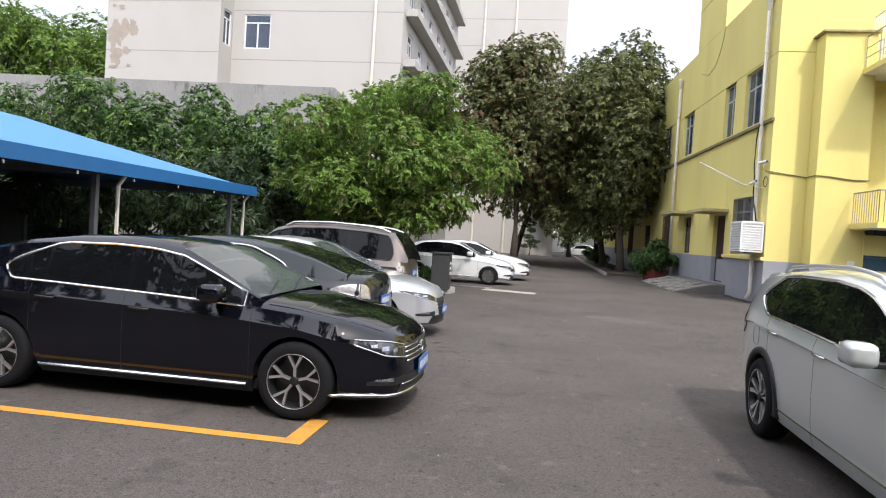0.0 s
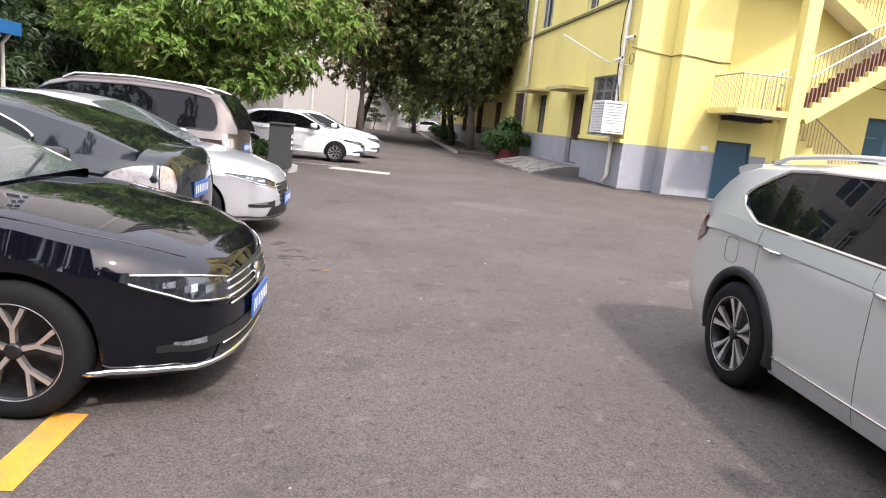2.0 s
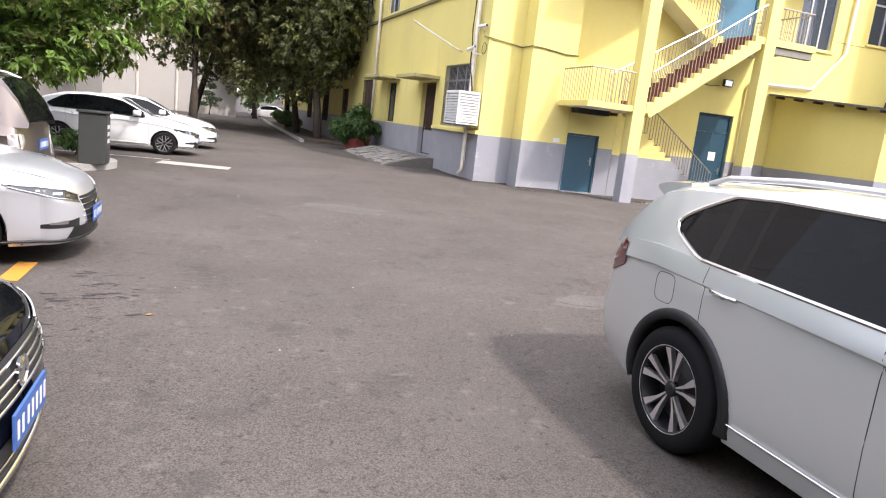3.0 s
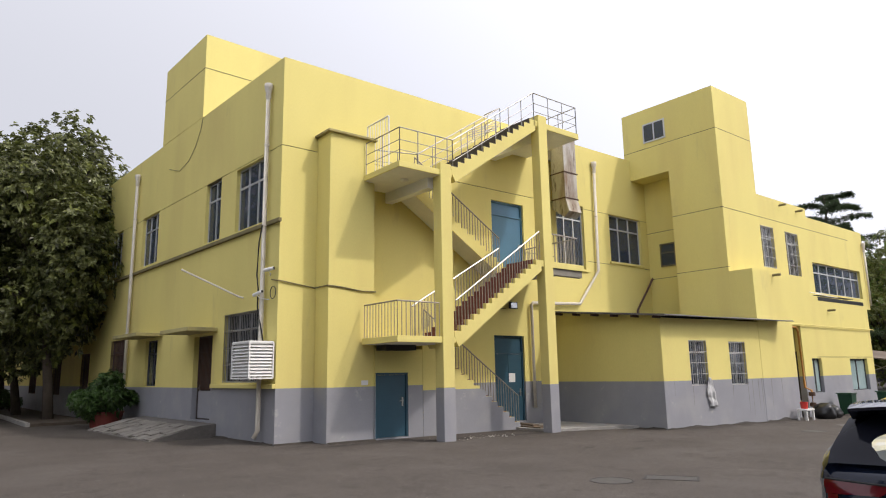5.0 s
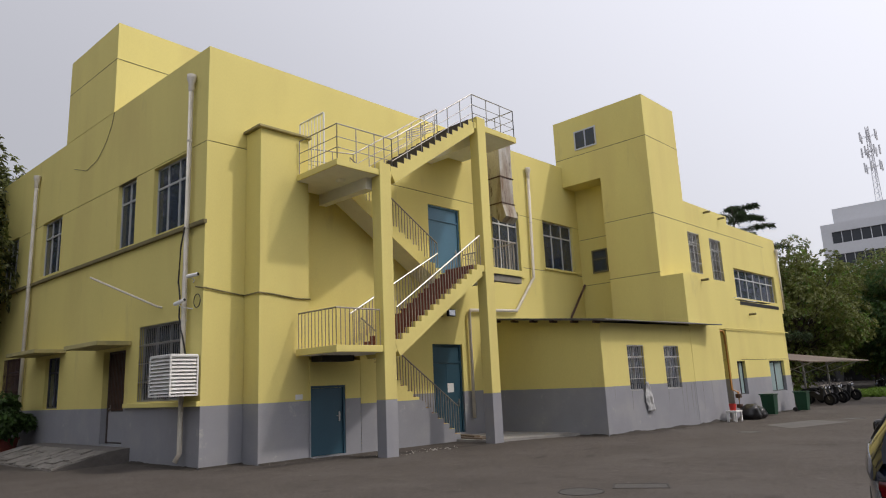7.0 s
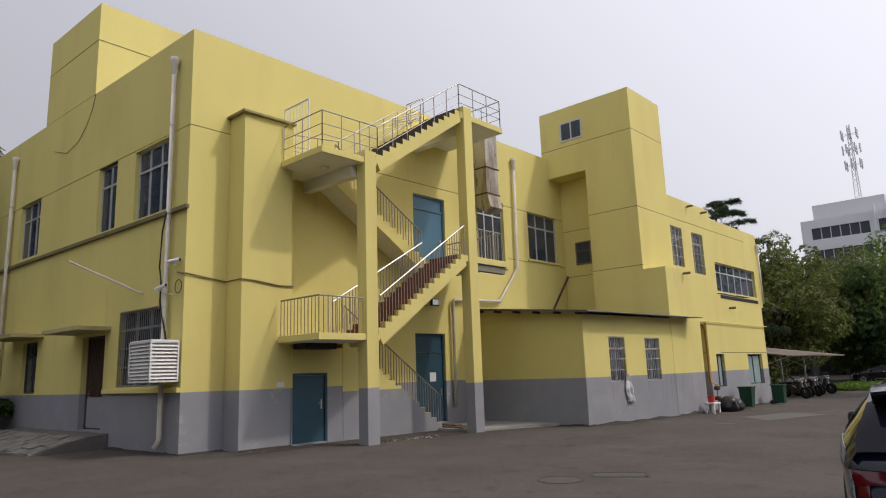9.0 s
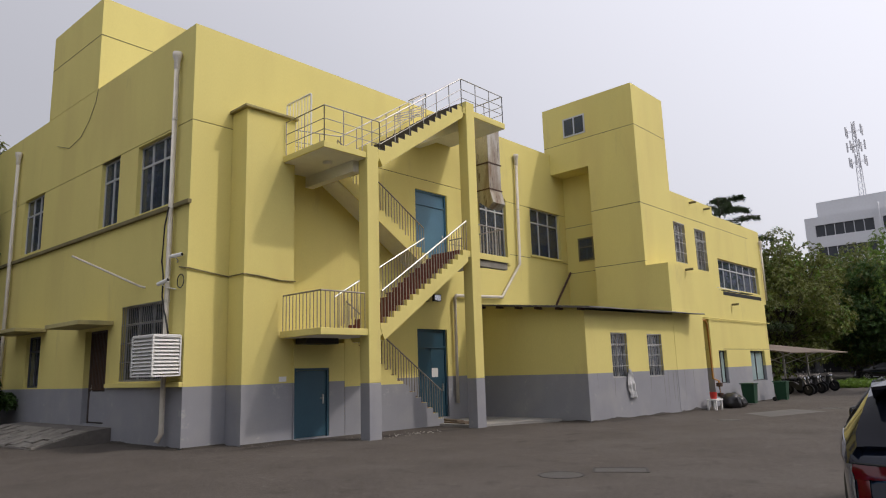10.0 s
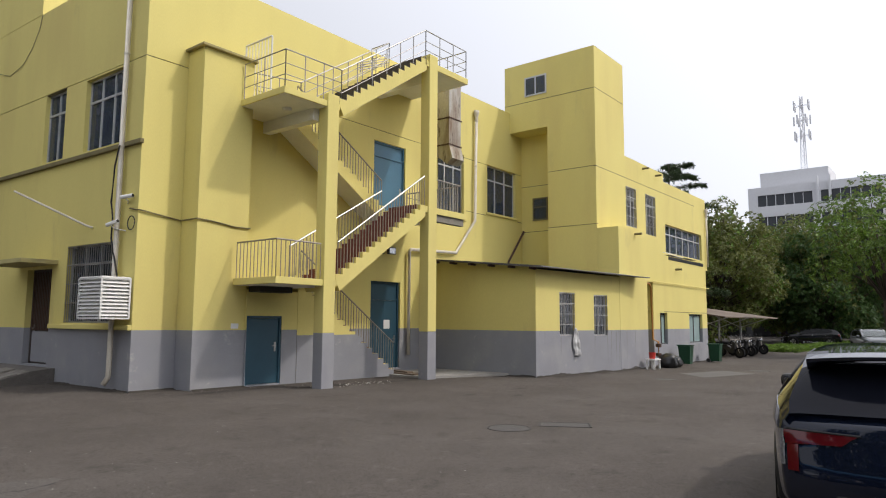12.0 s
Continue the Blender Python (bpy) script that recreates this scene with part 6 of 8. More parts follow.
bm = bmesh.new()
tube(bm, [SIDE.pt(5.95, 0.02, 10.93), SIDE.pt(6.1, 0.02, 10.5), SIDE.pt(6.5, 0.02, 10.0), SIDE.pt(7.1, 0.02, 9.58), SIDE.pt(8.0, 0.02, 9.42), SIDE.pt(9.1, 0.02, 9.75)], 0.008, 5)
tagged(part("slack_wire", bm, CABLE), "thin slack wire drooping on the side wall", "cable")
rack = thing("folded_rack", "folded grey steel tube rack leaning on the roof stairs", "rack", (13.8, 23.2, 9.6))
for k in range(4):
    bm = bmesh.new()
    tube(bm, [(13.0, 23.28, 9.52 + k * 0.08), (14.3, 23.3, 10.08 + k * 0.08)], 0.016, 6)
    part("rail", bm, TUBESTEEL, rack)
for x, z in ((13.15, 9.5), (13.75, 9.74), (14.25, 9.98)):
    bm = bmesh.new()
    tube(bm, [(x, 23.29, z), (x, 23.29, z + 0.42)], 0.018, 6)
    part("post", bm, TUBESTEEL, rack)

# duct by the stairs
DUCTSTEEL = mat("rust-streaked galvanised sheet", (0.40, 0.38, 0.34), 0.42, metal=0.75, vary=0.25, scale=2, stain=(0.16, 0.09, 0.045), stain_amount=0.85, stain_scale=1.6, stretch=(1.4, 1.4, 0.35), marks=((0.07, 0.04, 0.025), 0.7, 3.0, 0.56))
duct = thing("ventilation_duct", "dented galvanised kitchen duct with a slanted mouth", "duct", (18.3, 23.9, 7.6))
bm = bmesh.new()
box(bm, PLAN, 17.9, 18.62, 23.45, 24.1, 8.25, 9.25, 0.01)
part("duct_section", bm, DUCTSTEEL, duct)
bm = bmesh.new()
box(bm, PLAN, 17.9, 18.62, 23.45, 24.1, 9.27, 10.75, 0.01)
part("duct_section", bm, DUCTSTEEL, duct)
bm = bmesh.new()
slab(bm, Face((0, 0), (0, 1), (1, 0)), [(24.1, 8.24), (23.45, 8.24), (23.3, 7.7), (23.55, 7.5), (24.1, 7.9)], 17.9, 18.62)
part("duct_mouth", bm, DUCTSTEEL, duct)
for z in (8.245, 9.26, 10.7):
    bm = bmesh.new()
    for a in ((17.87, 18.65, 23.42, 23.46), (17.87, 18.65, 24.09, 24.13), (17.87, 17.91, 23.46, 24.09), (18.61, 18.65, 23.46, 24.09)):
        box(bm, PLAN, *a, z - 0.02, z + 0.02)
    part("flange", bm, RUST, duct)
bm = bmesh.new()
box(bm, PLAN, 17.9, 18.5, 24.05, 24.35, 9.9, 10.4)
part("wall_stub", bm, DUCTSTEEL, duct)

# floodlight over the door
fl = thing("floodlight", "grey floodlight over the teal double door", "lamp", (15.6, 24.1, 4.1))
bm = bmesh.new()
box(bm, MAIN, 8.62, 8.98, 0.12, 0.22, 3.98, 4.22, 0.015)
part("housing", bm, BLACK, fl)
bm = bmesh.new()
box(bm, MAIN, 8.66, 8.94, 0.221, 0.226, 4.01, 4.19)
part("lens", bm, LAMPGLASS, fl)
bm = bmesh.new()
tube(bm, [MAIN.pt(8.8, -0.02, 4.05), MAIN.pt(8.8, 0.13, 4.08)], 0.02, 6)
part("bracket", bm, GREYPIPE, fl)
bm = bmesh.new()
tube(bm, [MAIN.pt(8.6, 0.02, 4.0), MAIN.pt(8.2, 0.02, 3.95), MAIN.pt(7.9, 0.02, 4.0)], 0.012, 5)
tagged(part("lamp_cable", bm, CABLE), "thin cable to the floodlight", "cable")

# step plates at the doors, sheet by the stairs
bm = bmesh.new()
prism(bm, [(14.9, 22.0), (16.6, 21.5), (17.93, 20.9), (17.93, 24.25), (14.9, 24.25)], -0.3, 0.012)
tagged(part("door_step", bm, CONCRETE), "pale concrete apron before the teal double door", "step")
OLDWOOD = mat("weathered grey-brown timber", (0.17, 0.13, 0.095), 0.85, vary=0.3, scale=4, fine=80, bump=0.3, stretch=(6, 1, 1), stain=(0.07, 0.05, 0.04), stain_amount=0.6, stain_scale=2.0)
for x, y, z, turn, long_ in ((15.22, 23.35, 0.036, 83, 1.7), (15.5, 23.25, 0.036, 86, 1.45), (15.42, 23.5, 0.082, 74, 1.2)):
    bm = bmesh.new()
    box(bm, PLAN, -long_ / 2, long_ / 2, -0.115, 0.115, -0.022, 0.022, 0.004)
    plank = part("plank", bm, OLDWOOD)
    plank.matrix_world = pose(x, y, z, 0, 0, turn)
    tagged(plank, "weathered brown plank lying by the stair foot", "plank", "loose planks at the door")
bm = bmesh.new()
box(bm, MAIN, 2.2, 2.42, 0.752, 0.756, 1.5, 1.63)
tagged(part("wall_notice", bm, WHITEPAINT), "small torn white notice on the pier", "notice")

# plastic sheet hung from the lean-to window
bm = bmesh.new()
rows_ = []
for i in range(22):
    u = i / 21
    z = 1.50 - u * 0.95
    w = 0.05 + 0.13 * math.sin(min(1, u * 1.6) * 1.4) + 0.03 * noise.noise(Vector((u * 6, 3, 0)))
    mid = 2.2 + 0.14 * u + 0.03 * math.sin(u * 9)
    rows_.append([bm.verts.new(AF.pt(mid + w * v + 0.02 * noise.noise(Vector((v * 3, u * 7, 1))), 0.07 + 0.05 * noise.noise(Vector((v * 2.6, u * 5, 7))) + 0.03 * math.cos(v * 5 + u * 3), z + 0.03 * noise.noise(Vector((v * 3, u, 9))))) for v in np.linspace(-1, 1, 13)])
for p_, q_ in zip(rows_, rows_[1:]):
    for k in range(12):
        bm.faces.new((p_[k], p_[k + 1], q_[k + 1], q_[k]))
cl = tagged(part("plastic_sheet", bm, mat("crumpled white plastic", (0.6, 0.6, 0.6), 0.35, vary=0.2, scale=12), smooth=True), "crumpled white plastic sheet hung from the window grille", "plastic sheet")
sd = cl.modifiers.new("thickness", "SOLIDIFY")
sd.thickness = 0.008

# gas pipe, bins and rubbish at the far wall
gas = thing("gas_pipe", "ochre gas pipe with a valve on the wing wall", "pipe", LO.pt(3.9, 0.2, 0))
bm = bmesh.new()
tube(bm, [LO.pt(2.0, 0.1, 3.36), LO.pt(2.95, 0.1, 3.36), LO.pt(3.10, 0.1, 3.2), LO.pt(3.15, 0.12, 1.0), LO.pt(3.15, 0.35, 0.9), LO.pt(3.15, 0.35, -0.15)], 0.045, 10)
part("pipe", bm, GASPIPE, gas, smooth=True)
bm = bmesh.new()
tube(bm, [LO.pt(2.4, 0.08, 3.5), LO.pt(11.2, 0.08, 3.48)], 0.022, 8)
part("service_pipe", bm, YELLOW, gas)
for z in (0.35, 0.75):
    bm = bmesh.new()
    lathe(bm, [(0.06, -0.08), (0.12, -0.07), (0.12, 0.07), (0.06, 0.08)], LO.pt(3.15, 0.35, z), (0, 0, 1), 12)
    part("valve", bm, RUST, gas, "rusty valve flange")


def bin_(x, y):
    z = ground_z(x, y)
    t = thing("wheelie_bin", "green plastic wheelie bin by the wall", "bin", (x, y, z), "wheelie bins")
    b = bmesh.new()
    lo = [b.verts.new((x + sx * 0.19, y + sy * 0.22, z + 0.06)) for sx, sy in ((-1, -1), (1, -1), (1, 1), (-1, 1))]
    hi = [b.verts.new((x + sx * 0.25, y + sy * 0.27, z + 0.86)) for sx, sy in ((-1, -1), (1, -1), (1, 1), (-1, 1))]
    b.faces.new(lo[::-1])
    b.faces.new(hi)
    for i in range(4):
        b.faces.new((lo[i], lo[(i + 1) % 4], hi[(i + 1) % 4], hi[i]))
    part("tub", b, GREENBIN, t)
    b = bmesh.new()
    box(b, PLAN, x - 0.27, x + 0.27, y - 0.31, y + 0.33, z + 0.862, z + 0.91, 0.02)
    part("lid", b, GREENBIN, t)
    for sx in (-1, 1):
        b = bmesh.new()
        lathe(b, [(0.001, -0.03), (0.1, -0.03), (0.1, 0.03), (0.001, 0.03)], (x + sx * 0.24, y + 0.28, z + 0.1), (1, 0, 0), 14)
        part("wheel", b, BLACK, t)


bin_(29.6, 18.95)
bin_(33.3, 18.75)


def lump(name, label, category, centre, size, material, seed):
    r_ = random.Random(seed)
    b = bmesh.new()
    bmesh.ops.create_icosphere(b, subdivisions=3, radius=1.0)
    for v in b.verts:
        k = 1 + 0.22 * noise.noise(v.co * 1.7 + Vector((seed, 0, 0))) + 0.08 * noise.noise(v.co * 5 + Vector((0, seed, 0)))
        v.co = Vector((v.co.x * size[0] * k, v.co.y * size[1] * k, max(v.co.z, -0.75) * size[2] * k))
        v.co += Vector(centre)
    return tagged(part(name, b, material, smooth=True), label, category)


BAG = mat("black bin bag", (0.012, 0.012, 0.013), 0.3, vary=0.2)
lump("rubbish_bag", "shiny black rubbish bag on the ground", "bag", (26.9, 18.8, 0.06), (0.46, 0.4, 0.36), BAG, 3)
lump("rubbish_bag", "shiny black rubbish bag on the ground", "bag", (27.5, 18.75, 0.03), (0.4, 0.34, 0.28), BAG, 7)
st = thing("plastic_stool", "white plastic crate stool by the gas pipe", "stool", (25.5, 18.9, -0.16))
bm = bmesh.new()
box(bm, PLAN, 25.2, 25.85, 18.7, 19.1, 0.2, 0.26, 0.01)
part("seat", bm, WHITEPAINT, st)
for sx in (25.25, 25.8):
    for sy in (18.75, 19.05):
        bm = bmesh.new()
        box(bm, PLAN, sx - 0.03, sx + 0.03, sy - 0.03, sy + 0.03, -0.17, 0.2)
        part("leg", bm, WHITEPAINT, st)
bm = bmesh.new()
lathe(bm, [(0.001, 0.0), (0.11, 0.0), (0.14, 0.25), (0.125, 0.25), (0.1, 0.03)], (25.45, 18.9, 0.262), (0, 0, 1), 16)
tagged(part("bucket", bm, mat("red plastic", (0.5, 0.04, 0.03), 0.4)), "red plastic bucket on the stool", "bucket")

# ---------------------------------------------------------------- marks on the yard


def flat(name, outline, material, label, category, lift=0.004):
    b = bmesh.new()
    b.faces.new([b.verts.new((x, y, ground_z(x, y) + lift)) for x, y in outline])
    return tagged(part(name, b, material), label, category, kind="structure")


for y, x1 in ((6.13, -2.0), (8.62, -2.1), (11.05, -2.25), (13.6, -2.5), (16.4, -2.75)):
    flat("parking_line", [(-7.2, y - 0.06), (x1, y - 0.06), (x1, y + 0.06), (-7.2, y + 0.06)], ROADPAINT, "worn yellow parking bay line on asphalt", "road marking")
    flat("parking_line", [(x1 - 0.16, y + 0.061), (x1, y + 0.061), (x1, y + 0.62), (x1 - 0.16, y + 0.62)], ROADPAINT, "worn yellow parking bay tick on asphalt", "road marking")
PALE = mat("pale concrete patch", (0.42, 0.40, 0.37), 0.9, vary=0.2, scale=2, fine=40)
flat("concrete_plate", [(-2.15, 22.0), (-0.5, 21.7), (-0.42, 22.4), (-2.05, 22.75)], mat("worn pale slab", (0.36, 0.33, 0.29), 0.85, vary=0.25, scale=3, stain=(0.2, 0.18, 0.16), stain_amount=0.5, stain_scale=2.0), "pale cover slab set in the asphalt", "slab", 0.008)
flat("parking_line", [(-5.5, 23.2), (-1.9, 23.1), (-1.9, 23.2), (-5.5, 23.32)], mat("worn white line", (0.45, 0.43, 0.40), 0.9), "worn pale parking line", "road marking")
WORN = mat("worn dusty asphalt", (0.088, 0.078, 0.070), 0.95, vary=0.25, scale=1.5, fine=60, grain=0.3)
flat("asphalt_patch", [(22.3, 15.9), (25.7, 15.1), (26.7, 16.5), (23.7, 17.2)], mat("lighter asphalt", (0.108, 0.102, 0.097), 0.95, vary=0.25, scale=1.5, fine=60), "lighter patched strip of asphalt", "patch")


def blot(x, y, w, h, turn, seed, material, label):
    """A worn patch with a ragged outline."""
    g = random.Random(seed)
    c, s_ = math.cos(turn), math.sin(turn)
    pts = []
    for k in range(44):
        a = k * math.tau / 44
        r = 1 + 0.3 * noise.noise(Vector((math.cos(a) * 1.6 + seed, math.sin(a) * 1.6, seed))) + g.uniform(-0.09, 0.09)
        px, py = w * r * math.cos(a), h * r * math.sin(a)
        pts.append((x + px * c - py * s_, y + px * s_ + py * c))
    flat("asphalt_patch", pts, material, label, "patch", 0.003)


blot(1.45, 16.5, 0.75, 0.42, -0.3, 3, WORN, "dusty worn hollow in the asphalt")
blot(3.0, 10.75, 0.42, 0.22, 0.4, 5, WORN, "dusty worn hollow in the asphalt")
GRIME = mat("grime on painted wall", (0.075, 0.068, 0.062), 0.9, vary=0.4, scale=5, fine=60)
STREAK = mat("dirty run-off on painted wall", (0.215, 0.212, 0.22), 0.85, vary=0.35, scale=6, fine=60)
DAMP = mat("damp dark asphalt", (0.052, 0.046, 0.041), 0.9, vary=0.35, scale=2.5, fine=90, grain=0.35, spec=0.2)


def grime(parent, fr, s0, s1, high, seed):
    """A ragged band of splashed dirt along the foot of a wall."""
    b = bmesh.new()
    count = int((s1 - s0) / 0.05)
    prev = None
    for k in range(count + 1):
        q = s0 + (s1 - s0) * k / count
        p0 = fr.pt(q, 0.003, 0)
        lift = high * max(0.12, 0.55 + 0.9 * noise.noise(Vector((q * 1.1, seed, 0))) + 0.35 * noise.noise(Vector((q * 6, seed, 4))))
        z0 = ground_z(p0.x, p0.y) - 0.01
        row = [b.verts.new((p0.x, p0.y, z0)), b.verts.new((p0.x, p0.y, z0 + 0.01 + lift))]
        if prev:
            b.faces.new((prev[0], row[0], row[1], prev[1]))
        prev = row
    part("grime_band", b, GRIME, parent, "dark splashed dirt along the wall foot")


def streak(parent, fr, q, z1, z0, wide, seed):
    """A narrow dirty run-off mark, ragged and tapering downwards."""
    g = random.Random(seed)
    b = bmesh.new()
    prev, x = None, q
    for k in range(15):
        f = k / 14
        w = wide * (0.5 - 0.4 * f) * g.uniform(0.7, 1.2)
        x += g.uniform(-0.006, 0.006)
        z = z1 + (z0 - z1) * f
        row = [b.verts.new(fr.pt(x - w, 0.0035, z)), b.verts.new(fr.pt(x + w, 0.0035, z))]
        if prev:
            b.faces.new((prev[0], prev[1], row[1], row[0]))
        prev = row
    part("streak", b, STREAK, parent, "dirty run-off streak")


grime(annex, AF, 0.01, 5.4, 0.10, 2)
grime(annex, AL, 0.3, 4.42, 0.06, 5)
grime(house, MAIN, 0.0, 1.0, 0.06, 8)
grime(house, SIDE, 0.3, 5.2, 0.07, 11)
grime(house, B1, 0.05, 2.7, 0.12, 14)
for k, (fr, q, z1, z0, w) in enumerate(((AF, 1.42, 1.24, 0.62, 0.05), (AF, 2.26, 1.24, 0.45, 0.06), (AF, 3.6, 1.22, 0.7, 0.05), (AF, 4.46, 1.22, 0.2, 0.05), (AF, 4.75, 1.42, 0.1, 0.045), (AF, 5.1, 1.42, 0.3, 0.06), (AF, 5.3, 1.42, 0.05, 0.05),
                                        (AF, 0.5, 1.42, 0.95, 0.03), (B1, 0.6, 1.42, 0.3, 0.06), (B1, 1.4, 1.42, 0.5, 0.05))):
    streak(annex if fr is not B1 else house, fr, q, z1, z0, w, 40 + k)
for k, (x, y, w, h, turn) in enumerate(((8.6, 22.95, 1.3, 0.22, 0.05), (11.2, 22.3, 1.1, 0.26, -0.1), (13.6, 22.0, 0.8, 0.2, -0.1), (19.6, 19.35, 1.3, 0.13, -0.1), (12.8, 17.3, 0.3, 0.1, 0.3), (12.1, 18.2, 0.25, 0.1, 0.2), (14.3, 18.2, 0.4, 0.1, 0.0))):
    blot(x, y, w, h, turn, 60 + k, DAMP, "damp dark stain on the asphalt")
rng = random.Random(77)
bm = bmesh.new()
for k in range(46):
    x, y = 12.3 + rng.gauss(0, 0.75), 22.2 + rng.gauss(0, 0.22)
    z, r = ground_z(x, y), rng.uniform(0.008, 0.035)
    ring = [bm.verts.new((x + r * rng.uniform(0.6, 1.2) * math.cos(a), y + r * rng.uniform(0.6, 1.2) * math.sin(a), z + 0.006 + rng.uniform(0, 0.012))) for a in (0.2, 1.4, 2.5, 3.6, 4.6, 5.5)]
    low = [bm.verts.new((v.co.x, v.co.y, z - 0.002)) for v in ring]
    bm.faces.new(ring)
    for j in range(6):
        bm.faces.new((ring[j], low[j], low[(j + 1) % 6], ring[(j + 1) % 6]))
tagged(part("plaster_chips", bm, PALE), "pale plaster crumbs scattered at the stair foot", "debris", kind="stuff")
IRON = mat("cast iron cover", (0.075, 0.070, 0.066), 0.8, metal=0.15, vary=0.3, scale=8, bump=0.5)
IRONRIM = mat("dark iron rim", (0.035, 0.032, 0.03), 0.8, vary=0.3)
for x, y, r in ((8.32, 14.67, 0.36), (20.55, 16.58, 0.36), (27.7, 15.45, 0.4)):
    z_ = ground_z(x, y)
    mh = thing("manhole_cover", "round cast iron manhole cover in the asphalt", "manhole", (x, y, z_), "manhole covers")
    bm = bmesh.new()
    lathe(bm, [(0.001, 0.004), (r * 0.92, 0.004), (r * 0.92, -0.02)], (x, y, z_), (0, 0, 1), 36)
    part("lid", bm, IRON, mh)
    bm = bmesh.new()
    lathe(bm, [(r * 0.93, -0.02), (r * 0.93, 0.006), (r, 0.006), (r * 1.02, -0.02)], (x, y, z_), (0, 0, 1), 36)
    part("ring", bm, IRONRIM, mh)
DR = Face((9.1, 13.95), (0.86, 0.5), (0.5, -0.86))
dh = thing("drain_cover", "rectangular iron drain cover set in the asphalt", "drain", DR.pt(0, 0, 0))
bm = bmesh.new()
box(bm, DR, 0.0, 0.42, -0.5, 0.3, -0.02, 0.004)
part("lid", bm, IRON, dh)
for a, b_, c, d in ((-0.035, 0.455, -0.54, -0.505), (-0.035, 0.455, 0.305, 0.34), (-0.035, -0.004, -0.504, 0.304), (0.424, 0.455, -0.504, 0.304)):
    bm = bmesh.new()
    box(bm, DR, a, b_, c, d, -0.02, 0.006)
    part("edge", bm, IRONRIM, dh)
CRACK = mat("dark crack", (0.035, 0.032, 0.031), 0.95)


def crack(pts, width, seed, label="thin ragged crack in the asphalt"):
    """A ragged dark line that lies just over the ground."""
    g = random.Random(seed)
    line = []
    for (x0, y0), (x1, y1) in zip(pts, pts[1:]):
        n = max(3, int(math.hypot(x1 - x0, y1 - y0) / 0.07))
        for k in range(n):
            u = k / n
            line.append((x0 + (x1 - x0) * u + g.gauss(0, 0.014), y0 + (y1 - y0) * u + g.gauss(0, 0.014)))
    bm = bmesh.new()
    prev = None
    for i, (x, y) in enumerate(line):
        a, b = line[max(i - 1, 0)], line[min(i + 1, len(line) - 1)]
        dx, dy = b[0] - a[0], b[1] - a[1]
        k = width * g.uniform(0.15, 1.0) / max(math.hypot(dx, dy), 1e-6) / 2
        row = [bm.verts.new((x - dy * k, y + dx * k, ground_z(x, y) + 0.0045)), bm.verts.new((x + dy * k, y - dx * k, ground_z(x, y) + 0.0045))]
        if prev:
            bm.faces.new((prev[0], prev[1], row[1], row[0]))
        prev = row
    tagged(part("asphalt_crack", bm, CRACK), label, "crack", kind="structure")


crack([(6.6, 15.5), (6.15, 14.2), (6.0, 13.3), (5.75, 12.3), (5.6, 11.5)], 0.011, 1)
crack([(1.25, 16.45), (1.5, 16.28), (1.9, 16.26), (2.2, 16.34)], 0.03, 2)
crack([(2.7, 10.72), (2.85, 10.6), (3.05, 10.58), (3.2, 10.66)], 0.03, 3)
crack([(12.5, 17.6), (10.8, 17.2), (9.2, 17.5), (7.4, 17.1)], 0.02, 4)
crack([(4.3, 21.6), (5.8, 21.9), (7.4, 21.7)], 0.02, 5)
crack([(13.2, 15.0), (14.6, 15.6), (16.5, 15.4)], 0.02, 6)
rng = random.Random(11)
bm = bmesh.new()
for k in range(34):
    cx, cy = rng.uniform(-1.95, -1.2), rng.uniform(9.4, 11.4)
    w, h, a = rng.uniform(0.02, 0.10), rng.uniform(0.006, 0.022), rng.uniform(-0.5, 0.5)
    pts = []
    for q in range(7):
        t = q * math.tau / 7
        px, py = w * math.cos(t) * rng.uniform(0.6, 1.2), h * math.sin(t) * rng.uniform(0.6, 1.3)
        pts.append((cx + px * math.cos(a) - py * math.sin(a), cy + px * math.sin(a) + py * math.cos(a), 0.0035))
    bm.faces.new([bm.verts.new(p) for p in pts])
tagged(part("asphalt_cracks", bm, mat("dark crack filling", (0.03, 0.028, 0.027), 0.9)), "short dark cracks in the asphalt", "crack", kind="stuff")
bm = bmesh.new()
for k in range(420):
    cx, cy, r = rng.uniform(-2, 14), rng.uniform(2.5, 23), rng.choice((0.004, 0.005, 0.007, 0.011))
    if rng.random() < 0.35:
        cx, cy = rng.gauss(1.2, 1.2), rng.gauss(15.5, 1.0)
    z = ground_z(cx, cy)
    top = bm.verts.new((cx, cy, z + r * 0.7))
    ring = [bm.verts.new((cx + r * math.cos(q * 1.257) * rng.uniform(0.7, 1.3), cy + r * math.sin(q * 1.257), z - 0.002)) for q in range(5)]
    for q in range(5):
        bm.faces.new((ring[q], ring[(q + 1) % 5], top))
tagged(part("grit", bm, mat("pale grit", (0.28, 0.27, 0.25), 0.9, island=0.4)), "scattered pale grit and pebbles on the asphalt", "grit", kind="stuff")
for x, y, a in ((-1.42, 4.4, 0.3), (-1.15, 10.1, 2.0)):
    bm = bmesh.new()
    c, s_ = math.cos(a), math.sin(a)
    pts = [(0, -0.04, 0.004), (0.016, 0, 0.014), (0, 0.045, 0.006), (-0.016, 0, 0.012)]
    bm.faces.new([bm.verts.new((x + px * c - py * s_, y + px * s_ + py * c, ground_z(x, y) + pz)) for px, py, pz in pts])
    tagged(part("dead_leaf", bm, mat("dry leaf", (0.25, 0.13, 0.05), 0.8)), "single dry brown leaf on asphalt", "leaf")

